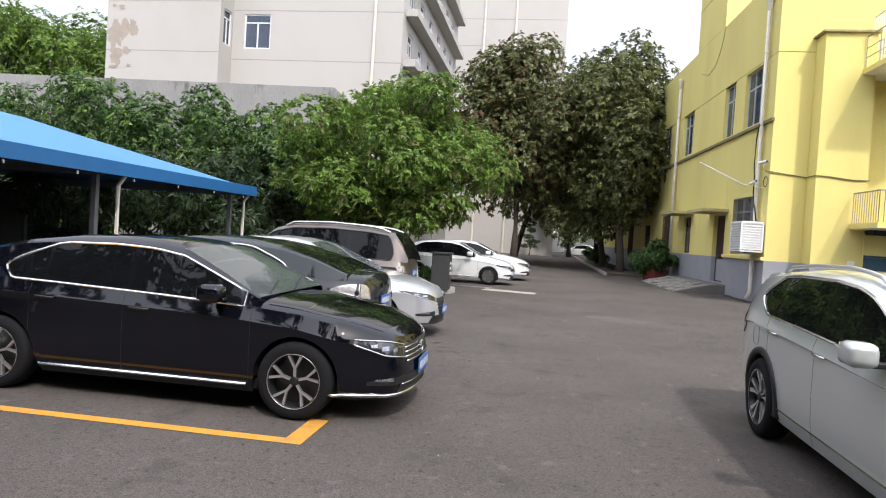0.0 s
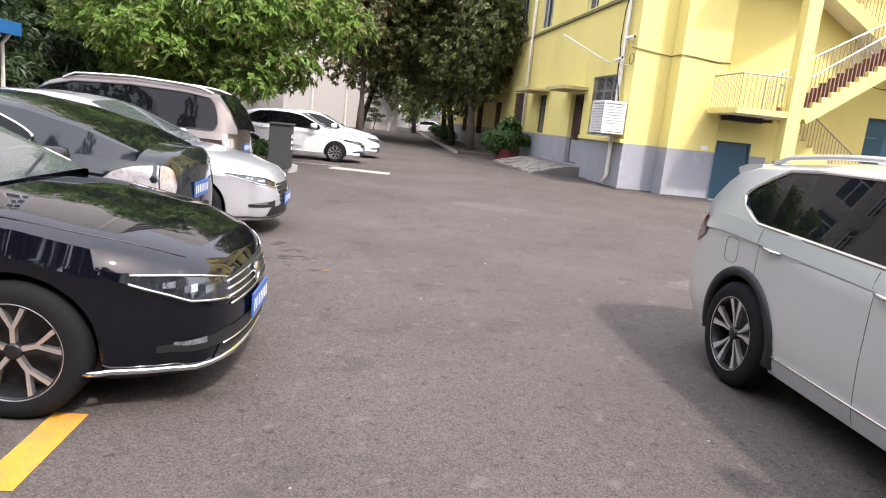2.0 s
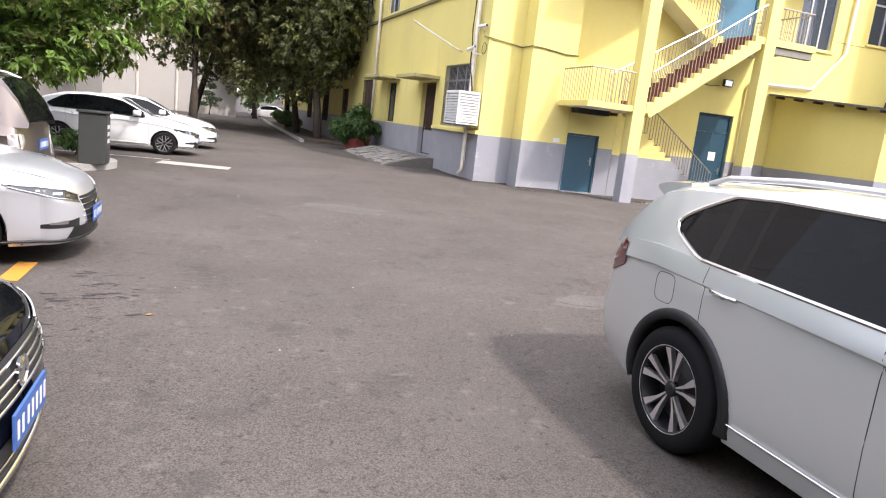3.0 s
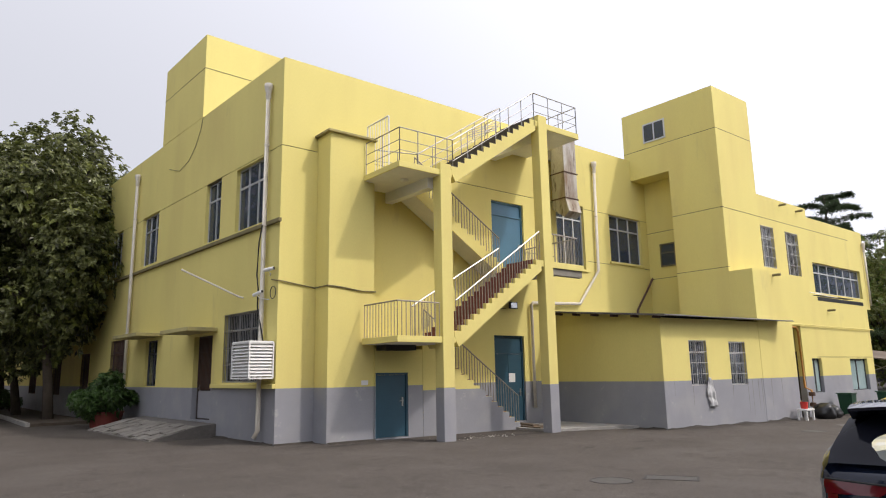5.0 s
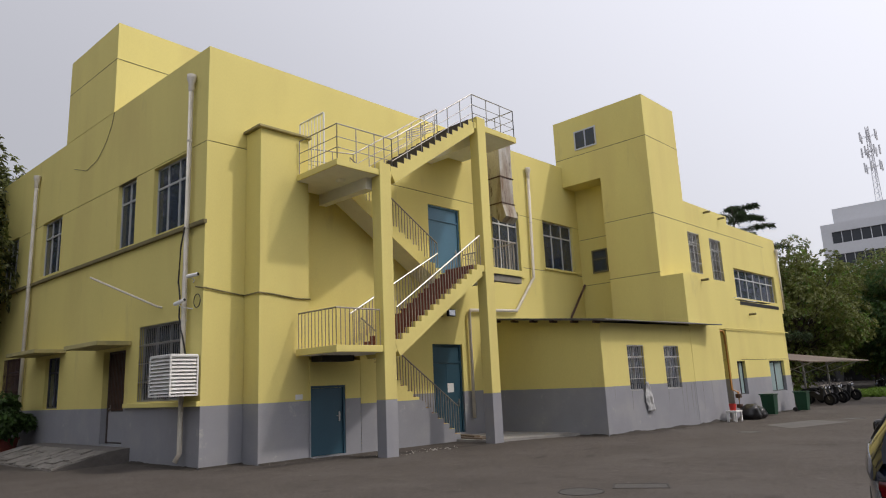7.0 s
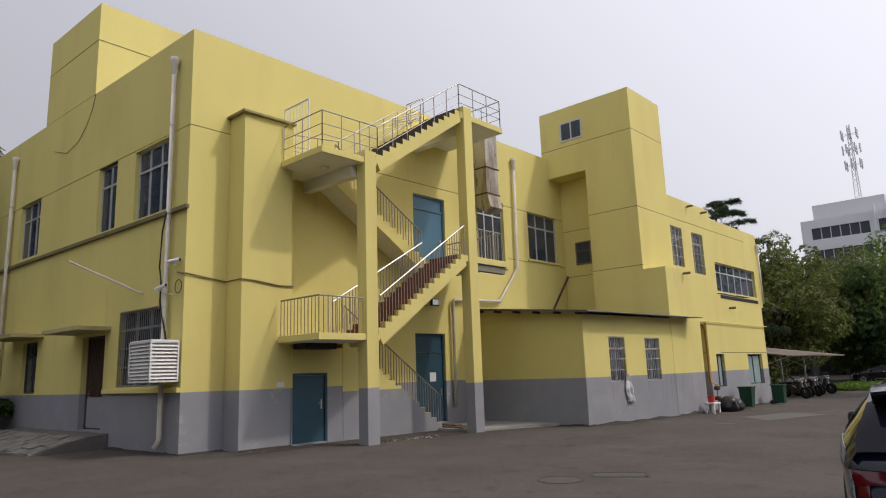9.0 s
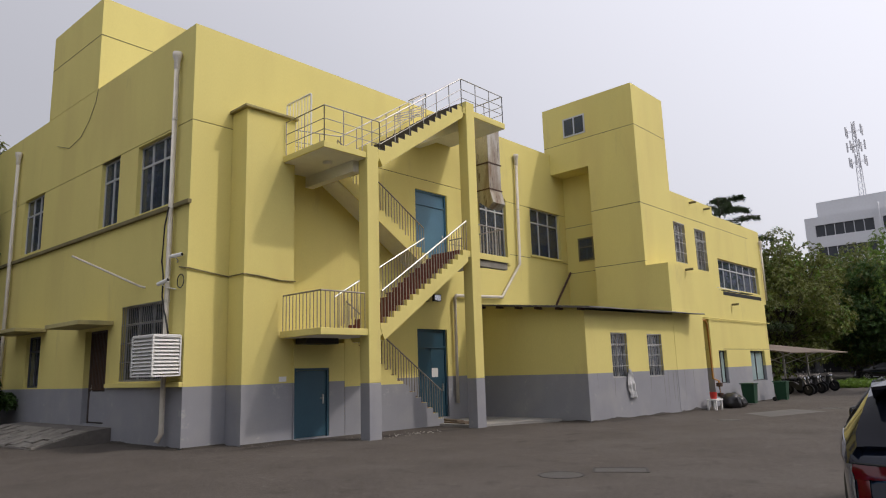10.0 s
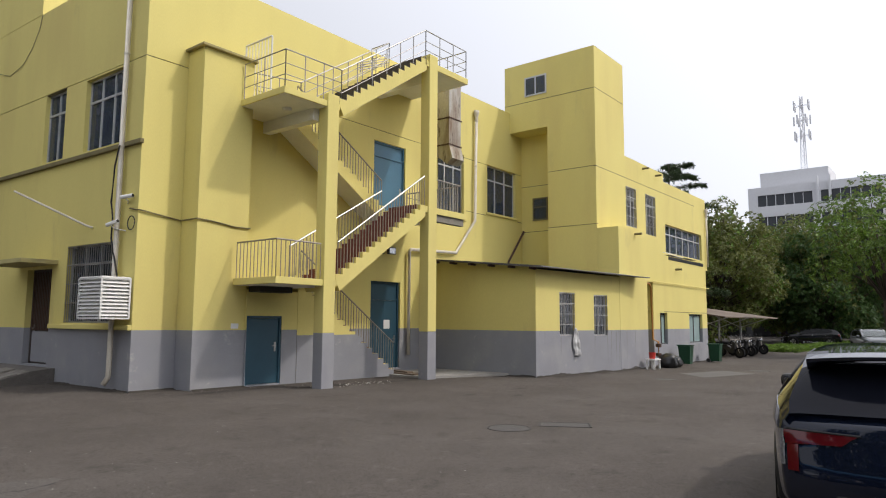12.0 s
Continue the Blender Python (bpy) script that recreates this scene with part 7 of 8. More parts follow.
# ---------------------------------------------------------------- island with the cabinet
bm = bmesh.new()
out_ = [(-3.9 + 1.15 * math.cos(t) * (1.0 if math.cos(t) > 0 else 2.6), 20.3 + 1.25 * math.sin(t)) for t in [k * math.tau / 28 for k in range(28)]]
prism(bm, out_, -0.1, 0.13)
isl = tagged(part("kerbed_island", bm, CONCRETE), "low kerbed island round the tree", "kerb", kind="structure")
bm = bmesh.new()
prism(bm, [(-4.4 + (x + 4.4) * 0.88, 20.3 + (y - 20.3) * 0.86) for x, y in out_], 0.1, 0.15)
part("soil", bm, mat("bare soil", (0.09, 0.07, 0.05), 0.95, vary=0.3, scale=4, bump=0.6), isl)
cab = thing("electric_cabinet", "dark grey-green electric cabinet on the island", "cabinet", (-3.05, 19.65, 0.13))
CABM = mat("dark cabinet paint", (0.036, 0.039, 0.036), 0.55, vary=0.15)
bm = bmesh.new()
box(bm, PLAN, -3.32, -2.84, 19.40, 19.95, 0.13, 1.12, 0.012)
part("body", bm, CABM, cab)
bm = bmesh.new()
box(bm, PLAN, -3.36, -2.80, 19.36, 19.99, 1.121, 1.16, 0.01)
part("lid", bm, CABM, cab)
bm = bmesh.new()
box(bm, PLAN, -2.839, -2.83, 19.45, 19.9, 0.2, 1.05)
dr = part("door", bm, CABM, cab)
for k in range(3):
    bm = bmesh.new()
    box(bm, PLAN, -2.829, -2.826, 19.55, 19.8, 0.55 + k * 0.14, 0.63 + k * 0.14)
    part("sign", bm, WHITEPAINT, dr, "pale warning sticker")

# ---------------------------------------------------------------- blue carport beside the parked cars
DARKPOST = mat("dark grey steel", (0.13, 0.13, 0.135), 0.55, vary=0.15)
cp_ = thing("blue_carport", "open carport with a light blue sheet roof and grey posts", "carport", (-10, 6, 0))
Y0_, Y1_ = -6.0, 16.7
XE, XR, ZE, ZR = -7.35, -10.6, 2.50, 3.45
bm = bmesh.new()
n = 110
front = []
for i in range(n + 1):
    y = Y0_ + (Y1_ - Y0_) * i / n
    w = 0.012 * math.sin(y * math.tau / 0.22)
    over = max(0.0, y - 13.2) / (Y1_ - 13.2)
    xr, zr = XR + (XE - 0.2 - XR) * over, ZR + (ZE - ZR) * over
    front.append([bm.verts.new((XE, y, ZE + w)), bm.verts.new((xr, y, zr + w)), bm.verts.new((2 * XR - XE + 0, y, ZE + w))])
for a, b in zip(front, front[1:]):
    bm.faces.new((a[0], b[0], b[1], a[1]))
    bm.faces.new((a[1], b[1], b[2], a[2]))
rf = part("roof", bm, BLUEROOF, cp_, "light blue corrugated sheet roof")
so = rf.modifiers.new("thickness", "SOLIDIFY")
so.thickness = 0.02
bm = bmesh.new()
box(bm, PLAN, XE, XE + 0.04, Y0_, Y1_, ZE - 0.2, ZE + 0.03, 0.005)
part("fascia", bm, BLUEEDGE, cp_, "dark blue fascia board")
bm = bmesh.new()
box(bm, PLAN, 2 * XR - XE, XE, Y1_ - 0.04, Y1_ + 0.002, ZE - 0.2, ZE + 0.02, 0.005)
part("fascia", bm, BLUEEDGE, cp_)
for y in (-5.5, -1.2, 3.1, 7.2, 11.4, 16.2):
    for x in (-7.75, -13.2):
        bm = bmesh.new()
        box(bm, PLAN, x - 0.045, x + 0.045, y - 0.045, y + 0.045, -0.1, ZE - 0.05)
        part("post", bm, DARKPOST, cp_, "dark grey steel post")
    bm = bmesh.new()
    tube(bm, [(-7.55, y + 0.32, 0.05), (-7.55, y + 0.32, ZE - 0.35), (-7.4, y + 0.32, ZE - 0.15)], 0.036, 8)
    part("gutter_pipe", bm, PVC, cp_, "white gutter pipe")
    bm = bmesh.new()
    box(bm, PLAN, -13.2, -7.6, y - 0.05, y + 0.05, ZE - 0.2, ZE - 0.06)
    part("beam", bm, DARKPOST, cp_)
for y in np.arange(-5.0, 16.5, 1.4):
    bm = bmesh.new()
    tube(bm, [(XE + 0.03, y, ZE - 0.22), (XE + 0.03, y, ZE - 0.27)], 0.02, 6)
    part("bracket", bm, STEEL, cp_)
# closing wall, its colour darkened to stand for the carport's inner shade
bm = bmesh.new()
box(bm, PLAN, -13.9, -13.7, -8, 17.5, -0.2, 2.3)
tagged(part("wall_west", bm, mat("shade-dark wall", (0.05, 0.052, 0.045), 0.95, vary=0.3, scale=0.8, fine=20)), "boundary wall behind the carport, coloured dark for the shade there", "wall", kind="structure")

# dirt along the foot of the walls, its dark colour also painting contact shade
DIRT_SHADE = mat("damp dirt and contact shade", (0.045, 0.038, 0.030), 0.95, vary=0.4, scale=6, fine=40, bump=0.5)


def dirt_shade_strip(pts, width, seed):
    """A ragged low bank of dirt and painted contact shade along the foot of a wall."""
    g = random.Random(seed)
    bm = bmesh.new()
    for (x0, y0), (x1, y1) in zip(pts, pts[1:]):
        L = math.hypot(x1 - x0, y1 - y0)
        nx, ny = (y1 - y0) / L, -(x1 - x0) / L
        prev = None
        n = int(L / 0.12) + 2
        for k in range(n + 1):
            u = k / n
            x, y = x0 + (x1 - x0) * u, y0 + (y1 - y0) * u
            w = width * max(0.12, 0.5 + 0.9 * noise.noise(Vector((x * 0.9, y * 0.9, seed))) + g.uniform(-0.15, 0.15))
            gz = ground_z(x, y)
            row = [bm.verts.new((x, y, gz + 0.035)), bm.verts.new((x + nx * w * 0.5, y + ny * w * 0.5, gz + 0.016)), bm.verts.new((x + nx * w, y + ny * w, gz + 0.002))]
            if prev:
                for q in range(2):
                    bm.faces.new((prev[q], prev[q + 1], row[q + 1], row[q]))
            prev = row
    tagged(part("wall_foot_dirt_shade", bm, DIRT_SHADE), "dark dirt and painted contact shade at the wall foot", "dirt", kind="stuff")


dirt_shade_strip([(6.805, 24.297), (7.925, 24.297)], 0.4, 1)
dirt_shade_strip([(7.925, 23.548), (9.42, 23.548)], 0.4, 2)
dirt_shade_strip([(9.43, 24.297), (11.2, 24.297)], 0.3, 3)
dirt_shade_strip([(17.95, 19.848), (23.33, 19.306), (26.1, 19.296)], 0.32, 4)
dirt_shade_strip([(17.948, 24.2), (17.948, 19.86)], 0.3, 5)
dirt_shade_strip([(27.5, 19.548), (34.8, 19.548)], 0.16, 6)
foot = SIDE.pt(3.7, 0.002, 0)
dirt_shade_strip([(foot.x, foot.y), (6.797, 24.3)], 0.4, 7)
rng = random.Random(77)
bm = bmesh.new()
for k in range(80):
    cx, cy, r = rng.gauss(11.3, 0.9), rng.gauss(22.6, 0.45), rng.choice((0.007, 0.01, 0.014, 0.024))
    if rng.random() < 0.4:
        cx, cy = rng.uniform(6.6, 10.5), rng.uniform(22.9, 23.4)
    z = ground_z(cx, cy)
    top = bm.verts.new((cx, cy, z + r * 0.6))
    ring = [bm.verts.new((cx + r * math.cos(q * 1.257) * rng.uniform(0.6, 1.4), cy + r * math.sin(q * 1.257), z - 0.002)) for q in range(5)]
    for q in range(5):
        bm.faces.new((ring[q], ring[(q + 1) % 5], top))
tagged(part("plaster_crumbs", bm, mat("plaster crumbs", (0.26, 0.245, 0.22), 0.9, island=0.5)), "pale plaster crumbs below the stairs", "debris", kind="stuff")

# ---------------------------------------------------------------- trees and shrubs


def leafmat(name, color, vary=0.35, rough=0.42):
    m = mat(name, color, rough, vary=0.25, scale=0.6, fine=6, island=vary, spec=0.4)
    nodes, links = m.node_tree.nodes, m.node_tree.links
    b = nodes["Principled BSDF"]
    b.inputs["Subsurface Weight"].default_value = 0.0
    tr = nodes.new("ShaderNodeBsdfTranslucent")
    mix = nodes.new("ShaderNodeMixShader")
    mix.inputs[0].default_value = 0.38
    src = b.inputs["Base Color"].links[0].from_socket
    links.new(src, tr.inputs[0])
    links.new(b.outputs[0], mix.inputs[1])
    links.new(tr.outputs[0], mix.inputs[2])
    links.new(mix.outputs[0], nodes["Material Output"].inputs[0])
    return m


LEAF_FRESH = leafmat("fresh green leaves", (0.135, 0.22, 0.038), 0.5)
LEAF_MID = leafmat("mid green leaves", (0.07, 0.13, 0.036), 0.5)
LEAF_DARK = leafmat("dark glossy leaves", (0.135, 0.15, 0.058), 0.65, 0.3)
LEAF_OLIVE = leafmat("olive green leaves", (0.15, 0.17, 0.045))
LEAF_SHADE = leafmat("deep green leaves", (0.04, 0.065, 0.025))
LEAF_BROWN = leafmat("reddish old leaves", (0.11, 0.075, 0.03))


def leaf_mesh(name, tips, ways, per, length, width, droop, material, parent, seed, label=""):
    """Whorls of pointed leaves at twig tips, all in one mesh."""
    g = np.random.default_rng(seed)
    k = len(tips) * per
    p = np.repeat(np.asarray(tips, float), per, 0)
    axis = np.asarray(ways, float) + np.array([0, 0, 0.55]) + g.normal(0, 0.22, (len(tips), 3))
    axis /= np.linalg.norm(axis, axis=1)[:, None] + 1e-9
    axis = np.repeat(axis, per, 0)
    d = g.normal(0, 1, (k, 3))
    d -= axis * (d * axis).sum(1)[:, None]
    d /= np.linalg.norm(d, axis=1)[:, None] + 1e-9
    d = d + axis * g.uniform(0.05, 0.75, (k, 1))
    d[:, 2] -= droop
    d /= np.linalg.norm(d, axis=1)[:, None] + 1e-9
    side = np.cross(d, axis + g.normal(0, 0.25, (k, 3)))
    side /= np.linalg.norm(side, axis=1)[:, None] + 1e-9
    nrm = np.cross(side, d)
    L = length * g.uniform(0.65, 1.25, (k, 1))
    Wd = width * g.uniform(0.7, 1.2, (k, 1))
    base = p + g.normal(0, length * 0.16, (k, 3))
    mid = base + d * L * 0.45
    v = np.empty((k, 4, 3))
    v[:, 0] = base
    v[:, 1] = mid + side * Wd + nrm * Wd * 0.35
    v[:, 2] = base + d * L - np.array([0, 0, 1.0]) * L * 0.18
    v[:, 3] = mid - side * Wd + nrm * Wd * 0.35
    me = bpy.data.meshes.new(name)
    idx = np.arange(k * 4).reshape(k, 4)
    faces = np.concatenate([idx[:, [0, 1, 2]], idx[:, [0, 2, 3]]])
    me.from_pydata(v.reshape(-1, 3).tolist(), [], faces.tolist())
    me.materials.append(material)
    ob = new(name, me)
    if parent is not None:
        ob.parent = parent
        ob.matrix_parent_inverse = parent.matrix_world.inverted()
    return tagged(ob, label, kind="stuff")


def crown_tips(lumps, count, seed, inner=0.25):
    """Twig tips over the skins of several overlapping lumps, a few inside them."""
    g = np.random.default_rng(seed)
    vol = np.array([l[3] * l[4] + l[4] * l[5] + l[3] * l[5] for l in lumps])
    pick = g.choice(len(lumps), count, p=vol / vol.sum())
    A = np.array(lumps, float)[pick]
    d = g.normal(0, 1, (count, 3))
    d /= np.linalg.norm(d, axis=1)[:, None]
    r = np.where(g.random(count) < inner, g.uniform(0.3, 0.8, count), g.uniform(0.8, 1.06, count))
    return A[:, :3] + d * A[:, 3:6] * r[:, None], d


def lumpy(centre, size, n, seed, small=0.42):
    """Overlapping lumps that fill an ellipsoid unevenly."""
    g = random.Random(seed)
    out = [(centre[0], centre[1], centre[2], size[0] * 0.55, size[1] * 0.55, size[2] * 0.55)]
    for _ in range(n):
        while True:
            d = Vector((g.uniform(-1, 1), g.uniform(-1, 1), g.uniform(-1, 1)))
            if 0.35 < d.length < 1:
                break
        d = d.normalized() * g.uniform(0.55, 0.9)
        k = small * g.uniform(0.5, 1.15)
        out.append((centre[0] + d.x * size[0], centre[1] + d.y * size[1], centre[2] + d.z * size[2], size[0] * k, size[1] * k, size[2] * k * 0.9))
    return out


def tree(label, base, trunk_h, trunk_r, centre, size, leaf, tips=1500, per=7, length=0.16, width=0.032, n=14, seed=1, droop=0.35, name="tree", extra=None, inner=0.25, stems=1, group="", small=0.42):
    t = thing(name, label, "tree" if name != "shrub" else "shrub", base, group)
    lumps = lumpy(centre, size, n, seed, small)
    g = random.Random(seed + 50)
    base = Vector(base)
    for k in range(stems):
        b = bmesh.new()
        top = Vector((centre[0], centre[1], base.z + trunk_h)) + Vector((g.uniform(-0.4, 0.4) * k, g.uniform(-0.4, 0.4) * k, 0))
        root = base + Vector((0.35 * k, 0.2 * k, -0.15))
        pts = [root, root.lerp(top, 0.3) + Vector((g.uniform(-0.08, 0.08), g.uniform(-0.08, 0.08), 0)), root.lerp(top, 0.65), top, top.lerp(Vector(centre), 0.7)]
        tube(b, pts, [trunk_r * 1.25, trunk_r, trunk_r * 0.85, trunk_r * 0.7, trunk_r * 0.3], 9)
        for l in lumps[1:]:
            e = Vector(l[:3])
            s = root.lerp(top, g.uniform(0.75, 1.0))
            mid = s.lerp(e, 0.5) + Vector((g.uniform(-0.2, 0.2), g.uniform(-0.2, 0.2), g.uniform(0.0, 0.3)))
            tube(b, [s, mid, e], [trunk_r * 0.42, trunk_r * 0.26, trunk_r * 0.1], 6)
        part("trunk", b, BARK, t, "brown trunk with limbs", smooth=True)
    tp, w = crown_tips(lumps, tips, seed, inner)
    keep = tp[:, 2] > base.z + 0.25
    leaf_mesh("crown", tp[keep], w[keep], per, length, width, droop, leaf, t, seed, "leafy crown")
    if extra is not None:
        tp, w = crown_tips(lumps, int(tips * 0.16), seed + 9, 0.0)
        leaf_mesh("new_leaves", tp, w, per, length, width, droop, extra, t, seed + 9)
    return t


# bright round tree on the island
tree("round bright green broadleaf tree over the parked cars", (-5.2, 20.4, 0.1), 1.9, 0.13, (-5.15, 20.5, 3.75), (3.8, 3.2, 2.5), LEAF_FRESH, tips=5200, per=9, length=0.17, width=0.036, n=52, seed=3, droop=0.0, extra=LEAF_OLIVE, small=0.27)
# dense shrubs behind the carport
for i, (x, y, w, h) in enumerate(((-10.6, 23.0, 2.6, 5.4), (-13.6, 23.5, 3.0, 6.1), (-17.2, 24.0, 3.2, 6.5), (-20.8, 24.5, 3.2, 6.6), (-24.5, 24.5, 3.4, 6.6), (-8.6, 24.2, 2.2, 5.0))):
    tree("dense dark green tree behind the carport", (x, y, 0), 1.6, 0.12, (x, y, h * 0.55), (w, 2.6, h * 0.48), LEAF_MID, tips=2600, per=7, length=0.18, width=0.05, n=22, seed=20 + i, droop=0.35, extra=LEAF_FRESH, group="trees behind the carport", small=0.4)
# shrubs in the darkest leaf colour, which paints in the shade behind the carport
for i, (x, y) in enumerate(((-15.5, 9.5), (-15.8, 14.0), (-15.6, 18.5), (-12.0, 19.2), (-9.6, 19.6), (-13.2, 17.6))):
    tree("shrub behind the carport, leaves darkened for the shade there", (x, y, 0), 1.0, 0.08, (x, y, 2.1), (2.0, 2.4, 1.9), LEAF_SHADE, tips=900, per=6, length=0.22, width=0.05, n=9, seed=40 + i, name="shrub", group="shrubs behind the carport")
# dark evergreen trees along the lane
for i, (x, y, cx, cz, w, h, r) in enumerate(((4.2, 41.5, 3.7, 8.6, 3.3, 5.7, 0.20), (3.7, 47.0, 2.7, 8.7, 3.9, 5.6, 0.18), (3.9, 56.0, 3.4, 10.5, 4.2, 6.5, 0.18), (2.4, 76.0, 2.0, 9.0, 4.5, 6.0, 0.22), (3.0, 90.0, 3.0, 9.0, 4.5, 6.0, 0.22))):
    tree("tall dark evergreen tree beside the lane", (x, y, 0), cz - h * 0.55, r, (cx, y, cz), (w, w, h), LEAF_DARK, tips=4600, per=8, length=0.25, width=0.075, n=40, seed=60 + i, droop=0.2, extra=LEAF_OLIVE, group="evergreen trees by the lane")
for i, (x, y, cx, cz, w, h) in enumerate(((-2.15, 42.0, -2.1, 8.6, 3.9, 5.0), (-2.6, 52.0, -1.0, 9.6, 4.6, 6.0))):
    tree("tall dark evergreen tree across the lane with reddish leaves", (x, y, 0), cz - h * 0.6, 0.2, (cx, y, cz), (w, w, h), LEAF_DARK, tips=5000, per=8, length=0.25, width=0.075, n=42, seed=80 + i, droop=0.2, extra=LEAF_BROWN if i == 0 else LEAF_OLIVE, group="evergreen trees across the lane")
# trees over the compound wall, and far trees that close the view
for i, (x, y, z, w, h) in enumerate(((-36, 48, 12, 6, 5), (-42, 46, 12, 6, 6), (-33, 60, 14, 5, 5))):
    tree("tall light green tree behind the compound wall", (x, y, 0), z - h * 0.6, 0.3, (x, y, z), (w, w, h), LEAF_FRESH, tips=2600, per=6, length=0.40, width=0.09, n=30, seed=100 + i, group="trees behind the wall")
for i, (x, y, cz, w, h, lf) in enumerate(((52, 30, 5.5, 5.5, 5.5, LEAF_OLIVE), (60, 27, 6.5, 6.5, 6.5, LEAF_OLIVE), (66, 31, 6.5, 7, 6.5, LEAF_MID), (74, 24, 6.5, 7, 6.5, LEAF_OLIVE), (70, 19, 5.5, 5, 5.5, LEAF_MID), (82, 17, 6.5, 6, 6.5, LEAF_MID), (46, 32, 5.0, 5, 5, LEAF_DARK), (92, 26, 7.5, 8, 7, LEAF_MID))):
    tree("broad camphor tree with fresh green crown", (x, y, -0.2), cz - h * 0.5, 0.25, (x, y, cz), (w, w, h), lf, tips=6400, per=7, length=0.24, width=0.075, n=70, seed=120 + i, droop=0.1, extra=LEAF_FRESH if lf is LEAF_OLIVE else LEAF_OLIVE, group="camphor trees past the wing", small=0.24, inner=0.12)
tree("light green tree near the yard's far side", (45.0, 12.6, -0.2), 4.0, 0.16, (45.2, 12.6, 7.2), (3.4, 3.8, 3.8), LEAF_FRESH, tips=1700, per=6, length=0.22, width=0.06, n=20, seed=140, droop=0.3, extra=LEAF_OLIVE)


def cedar(label, base, h, spread, seed):
    """A flat-layered conifer: a straight trunk with tiers of drooping needle boughs."""
    t = thing("cedar_tree", label, "tree", base)
    g = random.Random(seed)
    b = bmesh.new()
    base = Vector(base)
    tube(b, [base, base + Vector((0, 0, h * 0.6)), base + Vector((0, 0, h))], [0.28, 0.18, 0.04], 8)
    tips, ways = [], []
    for k in range(30):
        z = h * (0.3 + 0.68 * k / 29)
        a = k * 2.4 + g.uniform(-0.3, 0.3)
        L = spread * (1.12 - 0.75 * (k / 29)) * g.uniform(0.7, 1.1)
        out = Vector((math.cos(a), math.sin(a), 0))
        s = base + Vector((0, 0, z))
        e = s + out * L + Vector((0, 0, 0.12 * L))
        tube(b, [s, s.lerp(e, 0.5) + Vector((0, 0, 0.1 * L)), e], [0.06, 0.04, 0.015], 5)
        for q in range(150):
            u = g.random() ** 0.7
            c = s.lerp(e, u) + Vector((0, 0, 0.15 * L * u * (1 - u) * 2))
            side = Vector((-out.y, out.x, 0)) * g.uniform(-1, 1) * 0.32 * L * (1.1 - u)
            tips.append(c + side + Vector((0, 0, g.uniform(-0.12, 0.05))))
            ways.append((out + side * 0.5 + Vector((0, 0, -0.1))).normalized())
    part("trunk", b, BARK, t)
    leaf_mesh("needles", tips, ways, 6, 0.34, 0.035, 0.1, LEAF_SHADE, t, seed)


cedar("dark cedar with flat drooping boughs behind the wing", (62, 31.0, 0), 17.0, 7.5, 5)
cedar("dark cedar with flat drooping boughs past the wing", (43, 25.5, -0.2), 9.5, 4.0, 6)

# planting strip beside the lane
bm = bmesh.new()
for k in range(26):
    y = 38.5 + k * 1.8
    box(bm, PLAN, 3.0, 3.16, y, y + 1.78, -0.1, 0.15, 0.01)
ks = tagged(part("lane_kerb", bm, CONCRETE), "grey concrete kerb of the planting strip", "kerb", kind="structure")
bm = bmesh.new()
box(bm, PLAN, 3.17, 5.2, 38.5, 85, -0.1, 0.12)
tagged(part("planting_bed", bm, mat("planting soil", (0.07, 0.055, 0.04), 0.95, vary=0.3, scale=3, bump=0.6)), "dark soil bed beside the lane", "bed", kind="structure")
for i, y in enumerate((52, 55, 58, 62)):
    tree("low clipped shrub in the planting strip", (3.9, y, 0.1), 0.3, 0.04, (3.9, y, 0.7), (0.9, 1.5, 0.6), LEAF_MID, tips=300, per=6, length=0.14, width=0.04, n=6, seed=160 + i, name="shrub", group="lane shrubs")
# shrub in the red tub beside the ramp
tub = thing("potted_shrub", "leafy green shrub in a red tub beside the ramp", "plant", SIDE.pt(11.6, 1.0, 0))
bm = bmesh.new()
c_ = SIDE.pt(11.6, 1.0, 0)
lathe(bm, [(0.001, 0.0), (0.5, 0.0), (0.62, 0.5), (0.66, 0.52), (0.66, 0.58), (0.58, 0.58), (0.55, 0.5), (0.001, 0.48)], c_, (0, 0, 1), 20)
part("tub", bm, mat("red brown tub", (0.22, 0.05, 0.04), 0.6), tub)
tp, w = crown_tips(lumpy((c_.x, c_.y, 1.35), (1.1, 1.1, 0.95), 16, 8), 900, 8)
leaf_mesh("foliage", tp, w, 8, 0.20, 0.05, 0.2, LEAF_MID, tub, 8)
for i, (x, y) in enumerate(((-3.6, 20.9), (-4.2, 19.7))):
    tree("small low shrub on the kerbed island", (x, y, 0.12), 0.25, 0.03, (x, y, 0.5), (0.5, 0.5, 0.4), LEAF_MID, tips=160, per=6, length=0.12, width=0.03, n=5, seed=170 + i, name="shrub", group="island shrubs")

# ---------------------------------------------------------------- pale apartment blocks
flats = thing("apartment_block", "pale stained apartment block with white windows and air conditioners", "building", (-20, 46, 0))
FB = Face((-20.9, 40.0), (1, 0), (0, -1))
FLOOR_H = 3.0
WINW = mat("white window frame", (0.7, 0.7, 0.7), 0.4)
TOPF = 26.0
fl_holes = [(1.55, 3.26, 12.3 + FLOOR_H * k, 14.4 + FLOOR_H * k) for k in range(0, 4)]
bm = bmesh.new()
pierced(bm, FB, 0.0, 11.497, -0.2, TOPF, 0.3, fl_holes)
part("wall", bm, PALEWALL, flats, "pale rendered wall with faint joints")
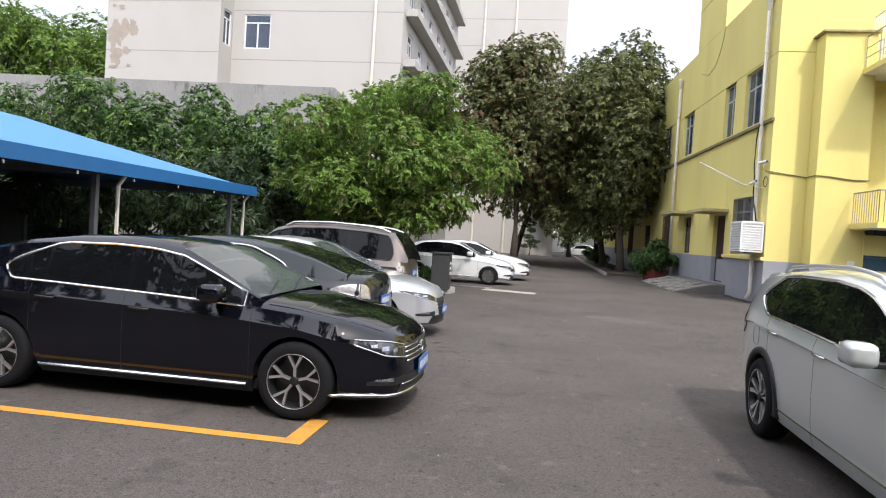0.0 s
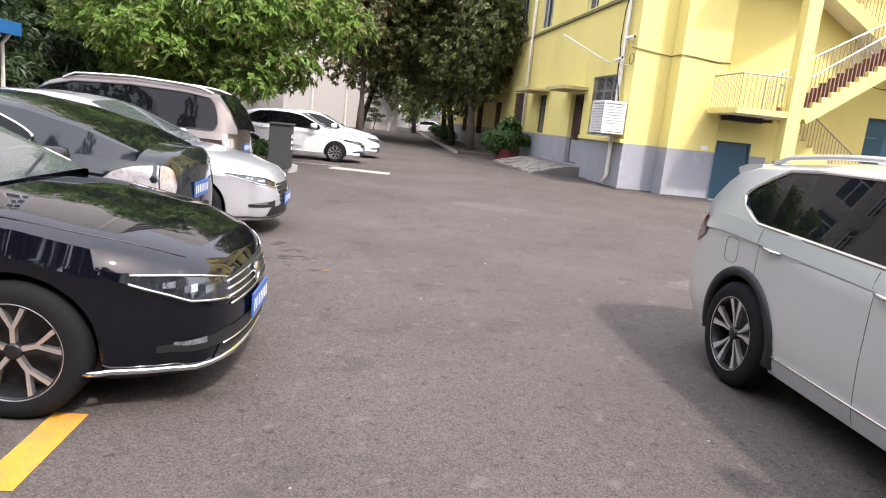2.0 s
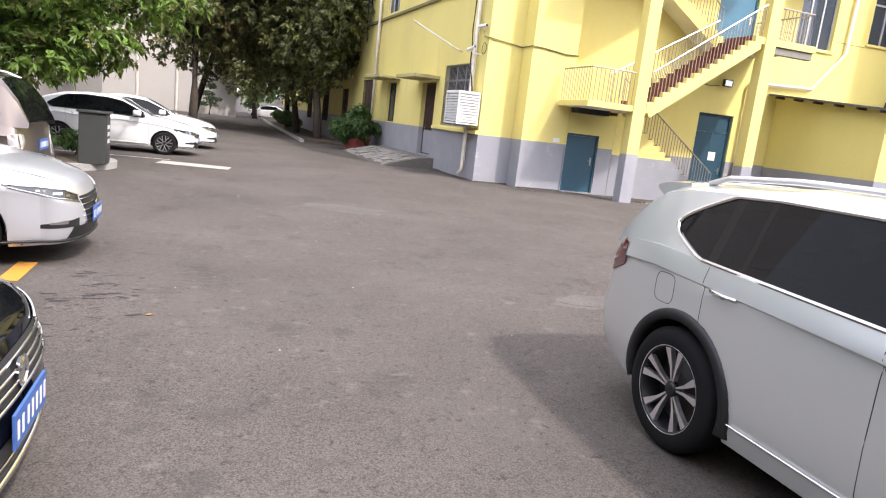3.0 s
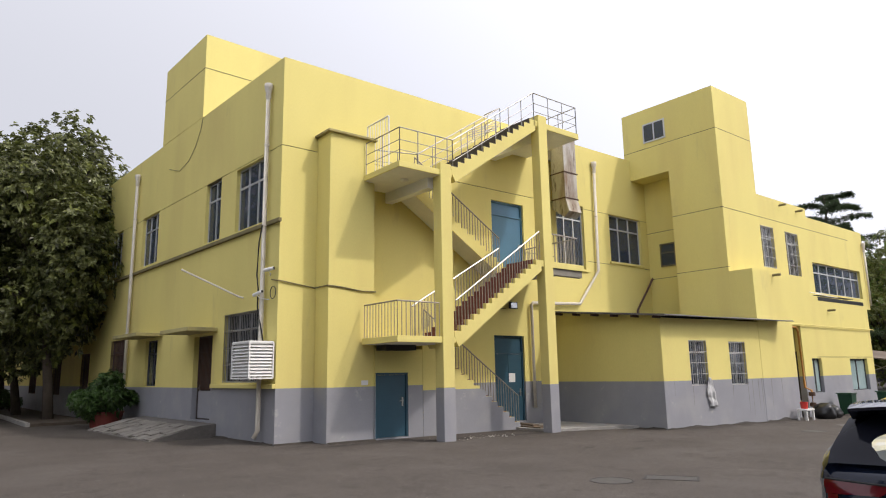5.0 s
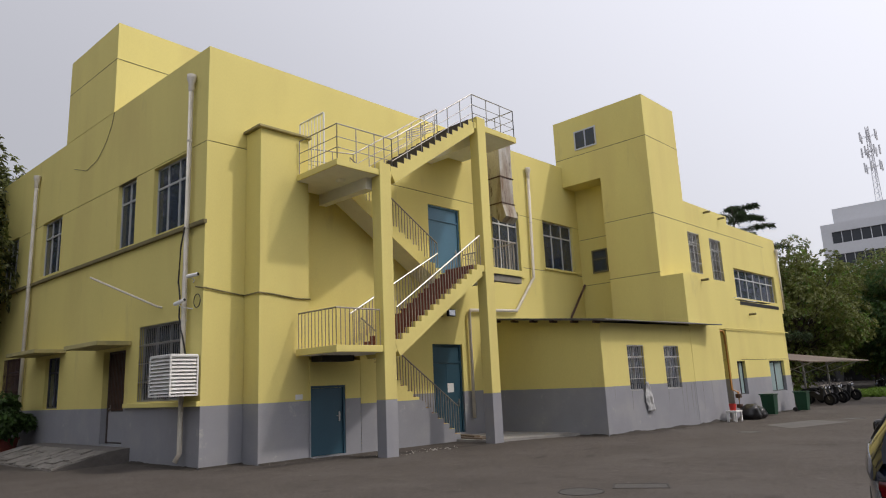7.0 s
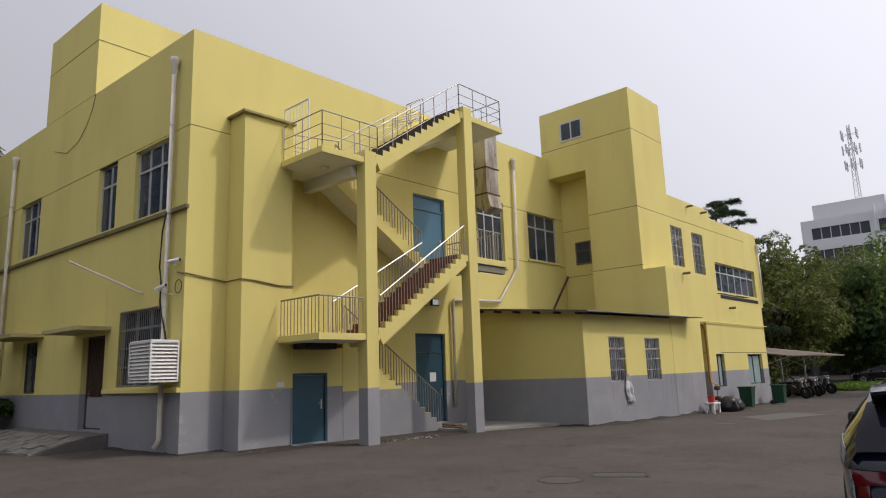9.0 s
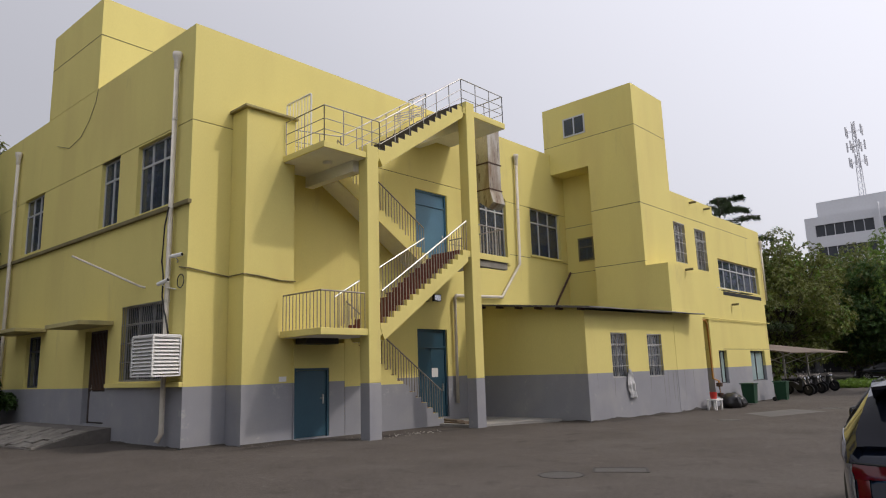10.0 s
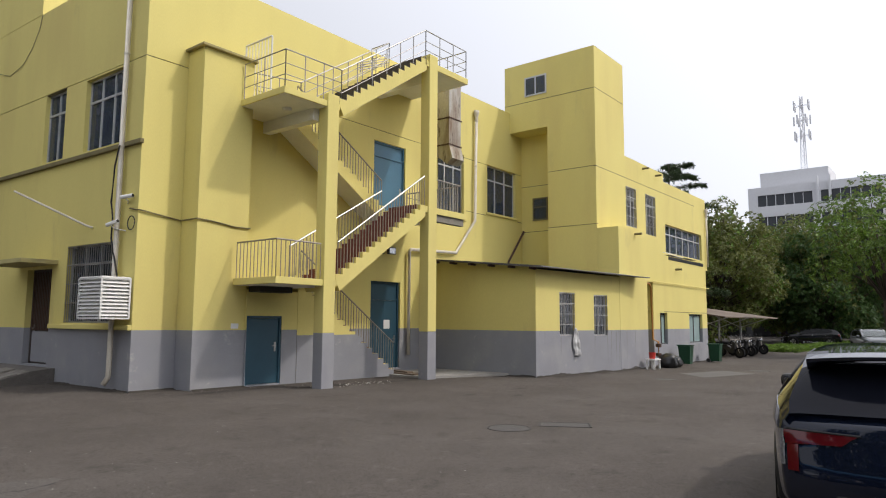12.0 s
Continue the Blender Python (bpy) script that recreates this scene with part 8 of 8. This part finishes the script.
FA = Face((-27.44, 38.4), (1, 0), (0, -1))
bm = bmesh.new()
pierced(bm, FA, 0.0, 7.34, -0.2, TOPF, 0.3, [])
part("wall", bm, PALEWALL, flats)
bm = bmesh.new()
FC = Face((-20.1, 38.4), (0, 1), (1, 0))
ret_holes = [(0.45, 1.4, 12.3 + FLOOR_H * k, 14.4 + FLOOR_H * k) for k in range(0, 4)]
pierced(bm, FC, 0.302, 1.6, -0.2, TOPF, 0.3, ret_holes)
part("wall", bm, PALEWALL, flats)
bm = bmesh.new()
box(bm, FA, 0.003, 0.3, -12, -0.301, -0.2, TOPF)
part("wall", bm, PALEWALL, flats, "pale rendered wall with peeling patches")
FE = Face((-9.4, 40.0), (0, 1), (1, 0))
bm = bmesh.new()
side_holes2 = [(1.6 + 3.3 * j, 2.9 + 3.3 * j, 9.6 + FLOOR_H * k, 10.9 + FLOOR_H * k) for j in range(6) for k in range(-2, 5)]
pierced(bm, FE, 0.31, 22.0, -0.2, TOPF, 0.3, side_holes2)
part("wall", bm, PALEWALL, flats)


def simple_window(fr, h, parent, cols=3):
    s0, s1, z0, z1 = h
    b = bmesh.new()
    t = 0.08
    cuts = [s0 + (s1 - s0) * k / cols for k in range(cols + 1)]
    lights = [(a + (t if a == s0 else 0.04), c - (t if c == s1 else 0.04), z0 + t, z1 - 0.55) for a, c in zip(cuts, cuts[1:])] + [(s0 + t, s1 - t, z1 - 0.48, z1 - t)]
    pierced(b, Face((fr.o - fr.n * 0.06)[:2], fr.d[:2], fr.n[:2]), s0, s1, z0, z1, 0.1, lights)
    w_ = part("window", b, WINW, parent, "white framed window")
    b = bmesh.new()
    box(b, fr, s0 + t, s1 - t, -0.12, -0.11, z0 + t, z1 - t)
    part("pane", b, PANE, w_)
    # near-black panel behind the pane, painted as the room's shade
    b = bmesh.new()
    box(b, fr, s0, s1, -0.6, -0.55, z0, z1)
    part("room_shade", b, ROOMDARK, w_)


for h in fl_holes:
    simple_window(FB, h, flats, 2)
for h in ret_holes:
    simple_window(FC, h, flats, 2)
for h in side_holes2:
    simple_window(FE, h, flats, 2)
FAINT = mat("faint wall joint", (0.28, 0.265, 0.25), 0.9)
for z in np.arange(8.6, TOPF, 3.0):
    for fr, L in ((FB, 11.5), (FA, 7.34), (FE, 22.0)):
        bm = bmesh.new()
        box(bm, fr, 0.01, L - 0.01, -0.02, 0.006, z, z + 0.05)
        part("joint", bm, FAINT, flats)
bm = bmesh.new()
box(bm, PLAN, -29.0, -9.6, 40.4, 62, TOPF - 0.3, TOPF)
part("roof", bm, CONCRETE, flats)
bm = bmesh.new()
tube(bm, [FB.pt(9.8, 0.1, TOPF), FB.pt(9.8, 0.1, 0.2)], 0.09, 8)
part("downpipe", bm, PVC, flats, "white downpipe")
for k in range(0, 6):
    zb = 8.6 + 3 * k
    bm = bmesh.new()
    box(bm, FE, 0.6, 21.5, 0.007, 0.75, zb, zb + 0.42)
    part("balcony_slab", bm, PALEWALL, flats)
for j in range(6):
    for k in range(-1, 5):
        air_unit(3.1 + 3.3 * j, 9.0 + 3.0 * k, FE, "small white air conditioner on the apartment wall", 0.85, 0.6, 0.35, 0.15)
PATCH = mat("peeled plaster", (0.31, 0.265, 0.22), 0.95, vary=0.2, scale=2)
for i, (px, pz, w, h) in enumerate(((-26.85, 12.6, 0.5, 0.75), (-26.3, 12.9, 0.32, 0.6), (-26.75, 11.3, 0.42, 0.5), (-25.75, 13.0, 0.22, 0.45), (-25.5, 12.75, 0.16, 0.3), (-26.1, 11.6, 0.3, 0.22), (-27.0, 14.3, 0.14, 0.1), (-26.5, 14.2, 0.2, 0.14), (-25.9, 10.7, 0.16, 0.08), (-26.9, 10.6, 0.3, 0.1))):
    g = random.Random(i + 40)
    bm = bmesh.new()
    ring = []
    for k in range(48):
        t = k * math.tau / 48
        r = 1 + 0.55 * noise.noise(Vector((math.cos(t) * 1.8 + 7 * i, math.sin(t) * 1.8, i))) + g.uniform(-0.1, 0.1)
        ring.append(bm.verts.new((px + w * r * math.cos(t), 38.396 - 0.003 * i, pz + h * r * math.sin(t))))
    bm.faces.new(ring)
    part("peeled_patch", bm, PATCH, flats, "peeled plaster patch")
back = thing("far_apartment_block", "pale apartment block at the end of the lane", "building", (-9, 82, 0))
F2 = Face((-24, 76), (1, 0), (0, -1))
bm = bmesh.new()
pierced(bm, F2, 0.0, 24.6, -0.2, 36, 0.3, [])
part("wall", bm, PALEWALL, back)
bm = bmesh.new()
box(bm, PLAN, 0.3, 0.6, 76.31, 96, -0.2, 36)
part("wall", bm, PALEWALL, back)
for s in (15.5, 19.0):
    bm = bmesh.new()
    tube(bm, [F2.pt(s, 0.1, 36), F2.pt(s, 0.1, 0)], 0.12, 8)
    part("downpipe", bm, PVC, back)
for z in np.arange(5.0, 36, 3.0):
    bm = bmesh.new()
    box(bm, F2, 0, 24.6, -0.02, 0.01, z, z + 0.07)
    part("joint", bm, PATCH, back)

bm = bmesh.new()
slab(bm, Face((0, 30), (1, 0), (0, -1)), [(-60, -0.2), (-9.2, -0.2), (-9.2, 7.2), (-10.0, 7.9), (-60, 8.5)], -0.3, 0.0)
tagged(part("compound_wall", bm, OLDWALL), "high stained grey concrete wall", "wall", kind="structure")

# ---------------------------------------------------------------- beyond the wing: shed, motorbikes, office
shed = thing("bike_shelter", "brown sheet shelter on steel posts with motorbikes below", "shelter", (45, 22, -0.2))
SHEET = mat("brown shelter sheet", (0.17, 0.13, 0.10), 0.7, vary=0.15)
bm = bmesh.new()
slab(bm, Face((0, 0), (0, 1), (1, 0)), [(19.4, 2.0), (26.5, 3.05), (26.5, 3.10), (19.4, 2.06)], 37.5, 50)
part("roof", bm, SHEET, shed)
for x in (39, 43.5, 48.5):
    bm = bmesh.new()
    tube(bm, [(x, 21.5, -0.3), (x, 21.5, 2.32)], 0.06, 8)
    part("post", bm, STEEL, shed, "steel post")
    bm = bmesh.new()
    tube(bm, [(x, 21.5, 1.4), (x + 0.1, 19.7, 2.03)], 0.035, 6)
    tube(bm, [(x, 21.5, 1.4), (x - 0.1, 24.2, 2.69)], 0.035, 6)
    part("brace", bm, WHITEPAINT, shed)


def motorbike(x, y, turn, label):
    z = ground_z(x, y)
    t = thing("motorbike", label, "motorbike", (0, 0, 0), "parked motorbikes")
    for wx in (-0.62, 0.62):
        b = bmesh.new()
        lathe(b, [(0.2, -0.05), (0.29, -0.05), (0.3, 0.0), (0.29, 0.05), (0.2, 0.05)], (wx, 0, 0.3), (0, 1, 0), 18)
        w_ = part("wheel", b, RUBBER, t)
        b = bmesh.new()
        lathe(b, [(0.001, 0.02), (0.2, 0.02), (0.2, -0.02), (0.001, -0.02)], (wx, 0, 0.3), (0, 1, 0), 12)
        part("rim", b, ALLOYDARK, w_)
    b = bmesh.new()
    slab(b, PLANY, [(-0.75, 0.62), (-0.2, 0.5), (0.1, 0.3), (0.35, 0.3), (0.42, 0.85), (0.3, 0.95), (0.2, 0.55), (-0.05, 0.72), (-0.75, 0.8)], -0.13, 0.13)
    part("body", b, BLACK, t)
    b = bmesh.new()
    box(b, PLAN, -0.7, 0.02, -0.14, 0.14, 0.76, 0.86, 0.03)
    part("seat", b, RUBBER, t)
    b = bmesh.new()
    tube(b, [(0.62, 0, 0.3), (0.38, 0, 1.0)], 0.03, 6)
    tube(b, [(0.36, -0.32, 1.05), (0.38, 0, 1.0), (0.36, 0.32, 1.05)], 0.018, 6)
    part("handlebar", b, DULLSTEEL, t)
    b = bmesh.new()
    lathe(b, [(0.001, 0.06), (0.08, 0.05), (0.09, 0.0), (0.04, -0.08)], (0.47, 0, 0.88), (1, 0, 0.1), 12)
    part("headlight", b, LAMPGLASS, t)
    for s in (-1, 1):
        b = bmesh.new()
        tube(b, [(0.36, s * 0.25, 1.05), (0.33, s * 0.3, 1.2)], 0.01, 5)
        box(b, PLAN, 0.31, 0.33, s * 0.3 - 0.06, s * 0.3 + 0.06, 1.19, 1.27, 0.006)
        part("mirror", b, BLACK, t)
    t.matrix_world = pose(x, y, z, 0, 0, turn)
    return t


mb = motorbike(38.6, 19.6, -100, "dark parked motorbike under the shelter edge")
for x, y, a in ((40.0, 19.8, -95), (41.3, 19.6, -110), (42.8, 19.9, -100), (44.2, 19.7, -90), (45.8, 20.0, -105)):
    copy_thing(mb, pose(x, y, ground_z(x, y), 0, 0, a))

office = thing("office_block", "white office block with dark window bands and a roof mast", "building", (125, 25, 0))
OW = mat("white office wall", (0.68, 0.69, 0.72), 0.8, vary=0.05)
OX = Face((120, 38), (0, -1), (-1, 0))
bands = [(1.5 + 9.5 * j, 9.8 + 9.5 * j, z, z + 1.9) for j in range(4) for z in (3, 6.7, 10.4, 14.1, 17.6, 21.3)]
bm = bmesh.new()
pierced(bm, OX, 0.0, 60.0, -0.5, 24.6, 0.4, bands)
part("wall", bm, OW, office)
bm = bmesh.new()
box(bm, OX, 0.0, 0.4, -20, -0.4, -0.5, 24.6)
box(bm, OX, 1.6, 12.0, -10, -2, 24.6, 27.4)
part("wall", bm, OW, office)
DARKGL = mat("dark office glazing", (0.04, 0.045, 0.055), 0.1)
for h in bands:
    bm = bmesh.new()
    box(bm, OX, h[0], h[1], -0.3, -0.25, h[2], h[3])
    wdw = part("window", bm, DARKGL, office, "dark ribbon window")
    for k in range(1, 6):
        bm = bmesh.new()
        s = h[0] + (h[1] - h[0]) * k / 6
        box(bm, OX, s - 0.05, s + 0.05, -0.249, -0.2, h[2], h[3])
        part("mullion", bm, OW, wdw)
bm = bmesh.new()
for s in (10.4, 12.2):
    box(bm, OX, s, s + 0.35, 0.001, 0.5, 0, 25.5)
part("pier", bm, OW, office)
mast = thing("antenna_mast", "white lattice antenna mast on the office roof", "mast", (124, 29.8, 27.4))
bm = bmesh.new()
for k in range(3):
    a = k * math.tau / 3
    tube(bm, [(124 + 0.55 * math.cos(a), 29.8 + 0.55 * math.sin(a), 27.4), (124 + 0.25 * math.cos(a), 29.8 + 0.25 * math.sin(a), 40.5)], 0.07, 5)
for z in np.arange(27.8, 40.2, 0.9):
    for k in range(3):
        a, b_ = k * math.tau / 3, (k + 1) * math.tau / 3
        r0, r1 = 0.55 - 0.3 * (z - 27.4) / 13, 0.55 - 0.3 * (z + 0.9 - 27.4) / 13
        tube(bm, [(124 + r0 * math.cos(a), 29.8 + r0 * math.sin(a), z), (124 + r1 * math.cos(b_), 29.8 + r1 * math.sin(b_), z + 0.9)], 0.04, 4)
part("lattice", bm, OW, mast)
for z in (33.5, 36.2, 38.8):
    for k in range(6):
        a = k * math.tau / 6 + z
        bm = bmesh.new()
        c = Vector((124 + 1.25 * math.cos(a), 29.8 + 1.25 * math.sin(a), z))
        box(bm, PLAN, c.x - 0.12, c.x + 0.12, c.y - 0.12, c.y + 0.12, c.z - 0.8, c.z + 0.8, 0.02)
        tube(bm, [c, (124, 29.8, z)], 0.04, 4)
        part("antenna", bm, OW, mast, "panel antenna on an arm")

# dark garage row and grass verge under the far trees
GARAGE = mat("dark garage wall", (0.07, 0.07, 0.072), 0.9, vary=0.2, scale=0.5)
GX = Face((99, 50), (0, -1), (-1, 0))
bays = [(1.0 + 4.0 * j, 4.2 + 4.0 * j, -0.4, 3.0) for j in range(14)]
bm = bmesh.new()
pierced(bm, GX, 0.0, 58.0, -0.5, 5.6, 0.4, bays)
garage = tagged(part("garage_row", bm, GARAGE), "dark low garage row beyond the trees", "building")
bm = bmesh.new()
box(bm, GX, 0.0, 58.0, -6.0, -5.8, -0.5, 5.6)
box(bm, GX, 0.0, 58.0, -5.79, -0.41, 5.3, 5.5)
part("back_wall", bm, GARAGE, garage)
for i, (x, y, w, l) in enumerate(((53.5, 19.6, 5.0, 1.6), (57.0, 15.4, 6.5, 1.2), (66.0, 18.0, 7.0, 1.4))):
    g = np.random.default_rng(400 + i)
    tp = np.column_stack([x + g.uniform(-w, w, 900), y + g.uniform(-l, l, 900), np.full(900, -0.2)])
    tagged(leaf_mesh("grass_verge", tp, np.tile((0, 0, 1.0), (900, 1)), 6, 0.4, 0.04, -0.4, LEAF_FRESH, None, 400 + i), "rough green grass verge past the yard", "grass", kind="stuff")

# unseen wall and trees added behind the camera to close the yard
bm = bmesh.new()
SB = Face((-40, -22), (1, 0), (0, 1))
pierced(bm, SB, 0, 90, -0.3, 14, 0.3, [(3 + 5 * j, 5.5 + 5 * j, 1.5 + 3.4 * k, 3.2 + 3.4 * k) for j in range(17) for k in range(4)])
sb = tagged(part("wall_south", bm, PALEWALL), "pale building wall behind the yard", "wall", kind="structure")
# these added dark crowns block low sky, so car flanks reflect less light
for i in range(9):
    x, y = -24 + 7.0 * i, -13.2 - (i % 3) * 0.6
    tree("unseen dark tree added to darken the car reflections", (x, y, 0), 3.5, 0.25, (x, y, 9.0), (5.2, 3.0, 8.6), LEAF_SHADE, tips=2000, per=6, length=0.5, width=0.2, n=26, seed=200 + i, group="trees behind the yard")

# unseen dark trees added along the west wall to cut sky light and reflections
for i in range(4):
    tree("unseen dark tree added to block the west sky", (-19.5, -8.0 + 6.5 * i, 0), 2.0, 0.2, (-19.5, -8.0 + 6.5 * i, 7.6), (3.6, 4.4, 7.0), LEAF_SHADE, tips=1500, per=6, length=0.45, width=0.17, n=18, seed=230 + i, group="trees behind the west wall")
# end of the lane: a small layered pine, low wall and trees
pine = thing("small_pine", "small layered pine before the pale end wall", "tree", (-1.9, 74.0, 0))
bm = bmesh.new()
tube(bm, [(-1.9, 74, -0.1), (-1.8, 74, 0.8), (-2.0, 74, 1.6), (-1.85, 74, 2.7)], [0.12, 0.09, 0.07, 0.03], 8)
part("trunk", bm, BARK, pine, smooth=True)
for i, (dx, z, w) in enumerate(((-0.2, 1.0, 1.0), (0.3, 1.5, 0.8), (-0.3, 2.0, 0.7), (0.1, 2.7, 0.45))):
    tp, w_ = crown_tips([(-1.9 + dx, 74, z, w, w, 0.2)], 160, 300 + i)
    leaf_mesh("bough", tp, w_, 6, 0.14, 0.03, -0.2, LEAF_SHADE, pine, 300 + i)
bm = bmesh.new()
box(bm, PLAN, 0.7, 40, 110, 110.3, -0.2, 2.6)
tagged(part("wall_north", bm, PALEWALL), "low pale wall at the end of the lane", "wall", kind="structure")
for i, (x, y) in enumerate(((4, 104), (10, 106), (16, 103))):
    tree("leafy tree at the end of the lane", (x, y, 0), 2.6, 0.16, (x, y, 5.6), (3.6, 3.0, 4.2), LEAF_MID, tips=1000, per=6, length=0.35, width=0.12, n=18, seed=320 + i, extra=LEAF_OLIVE, group="trees at the lane's end")
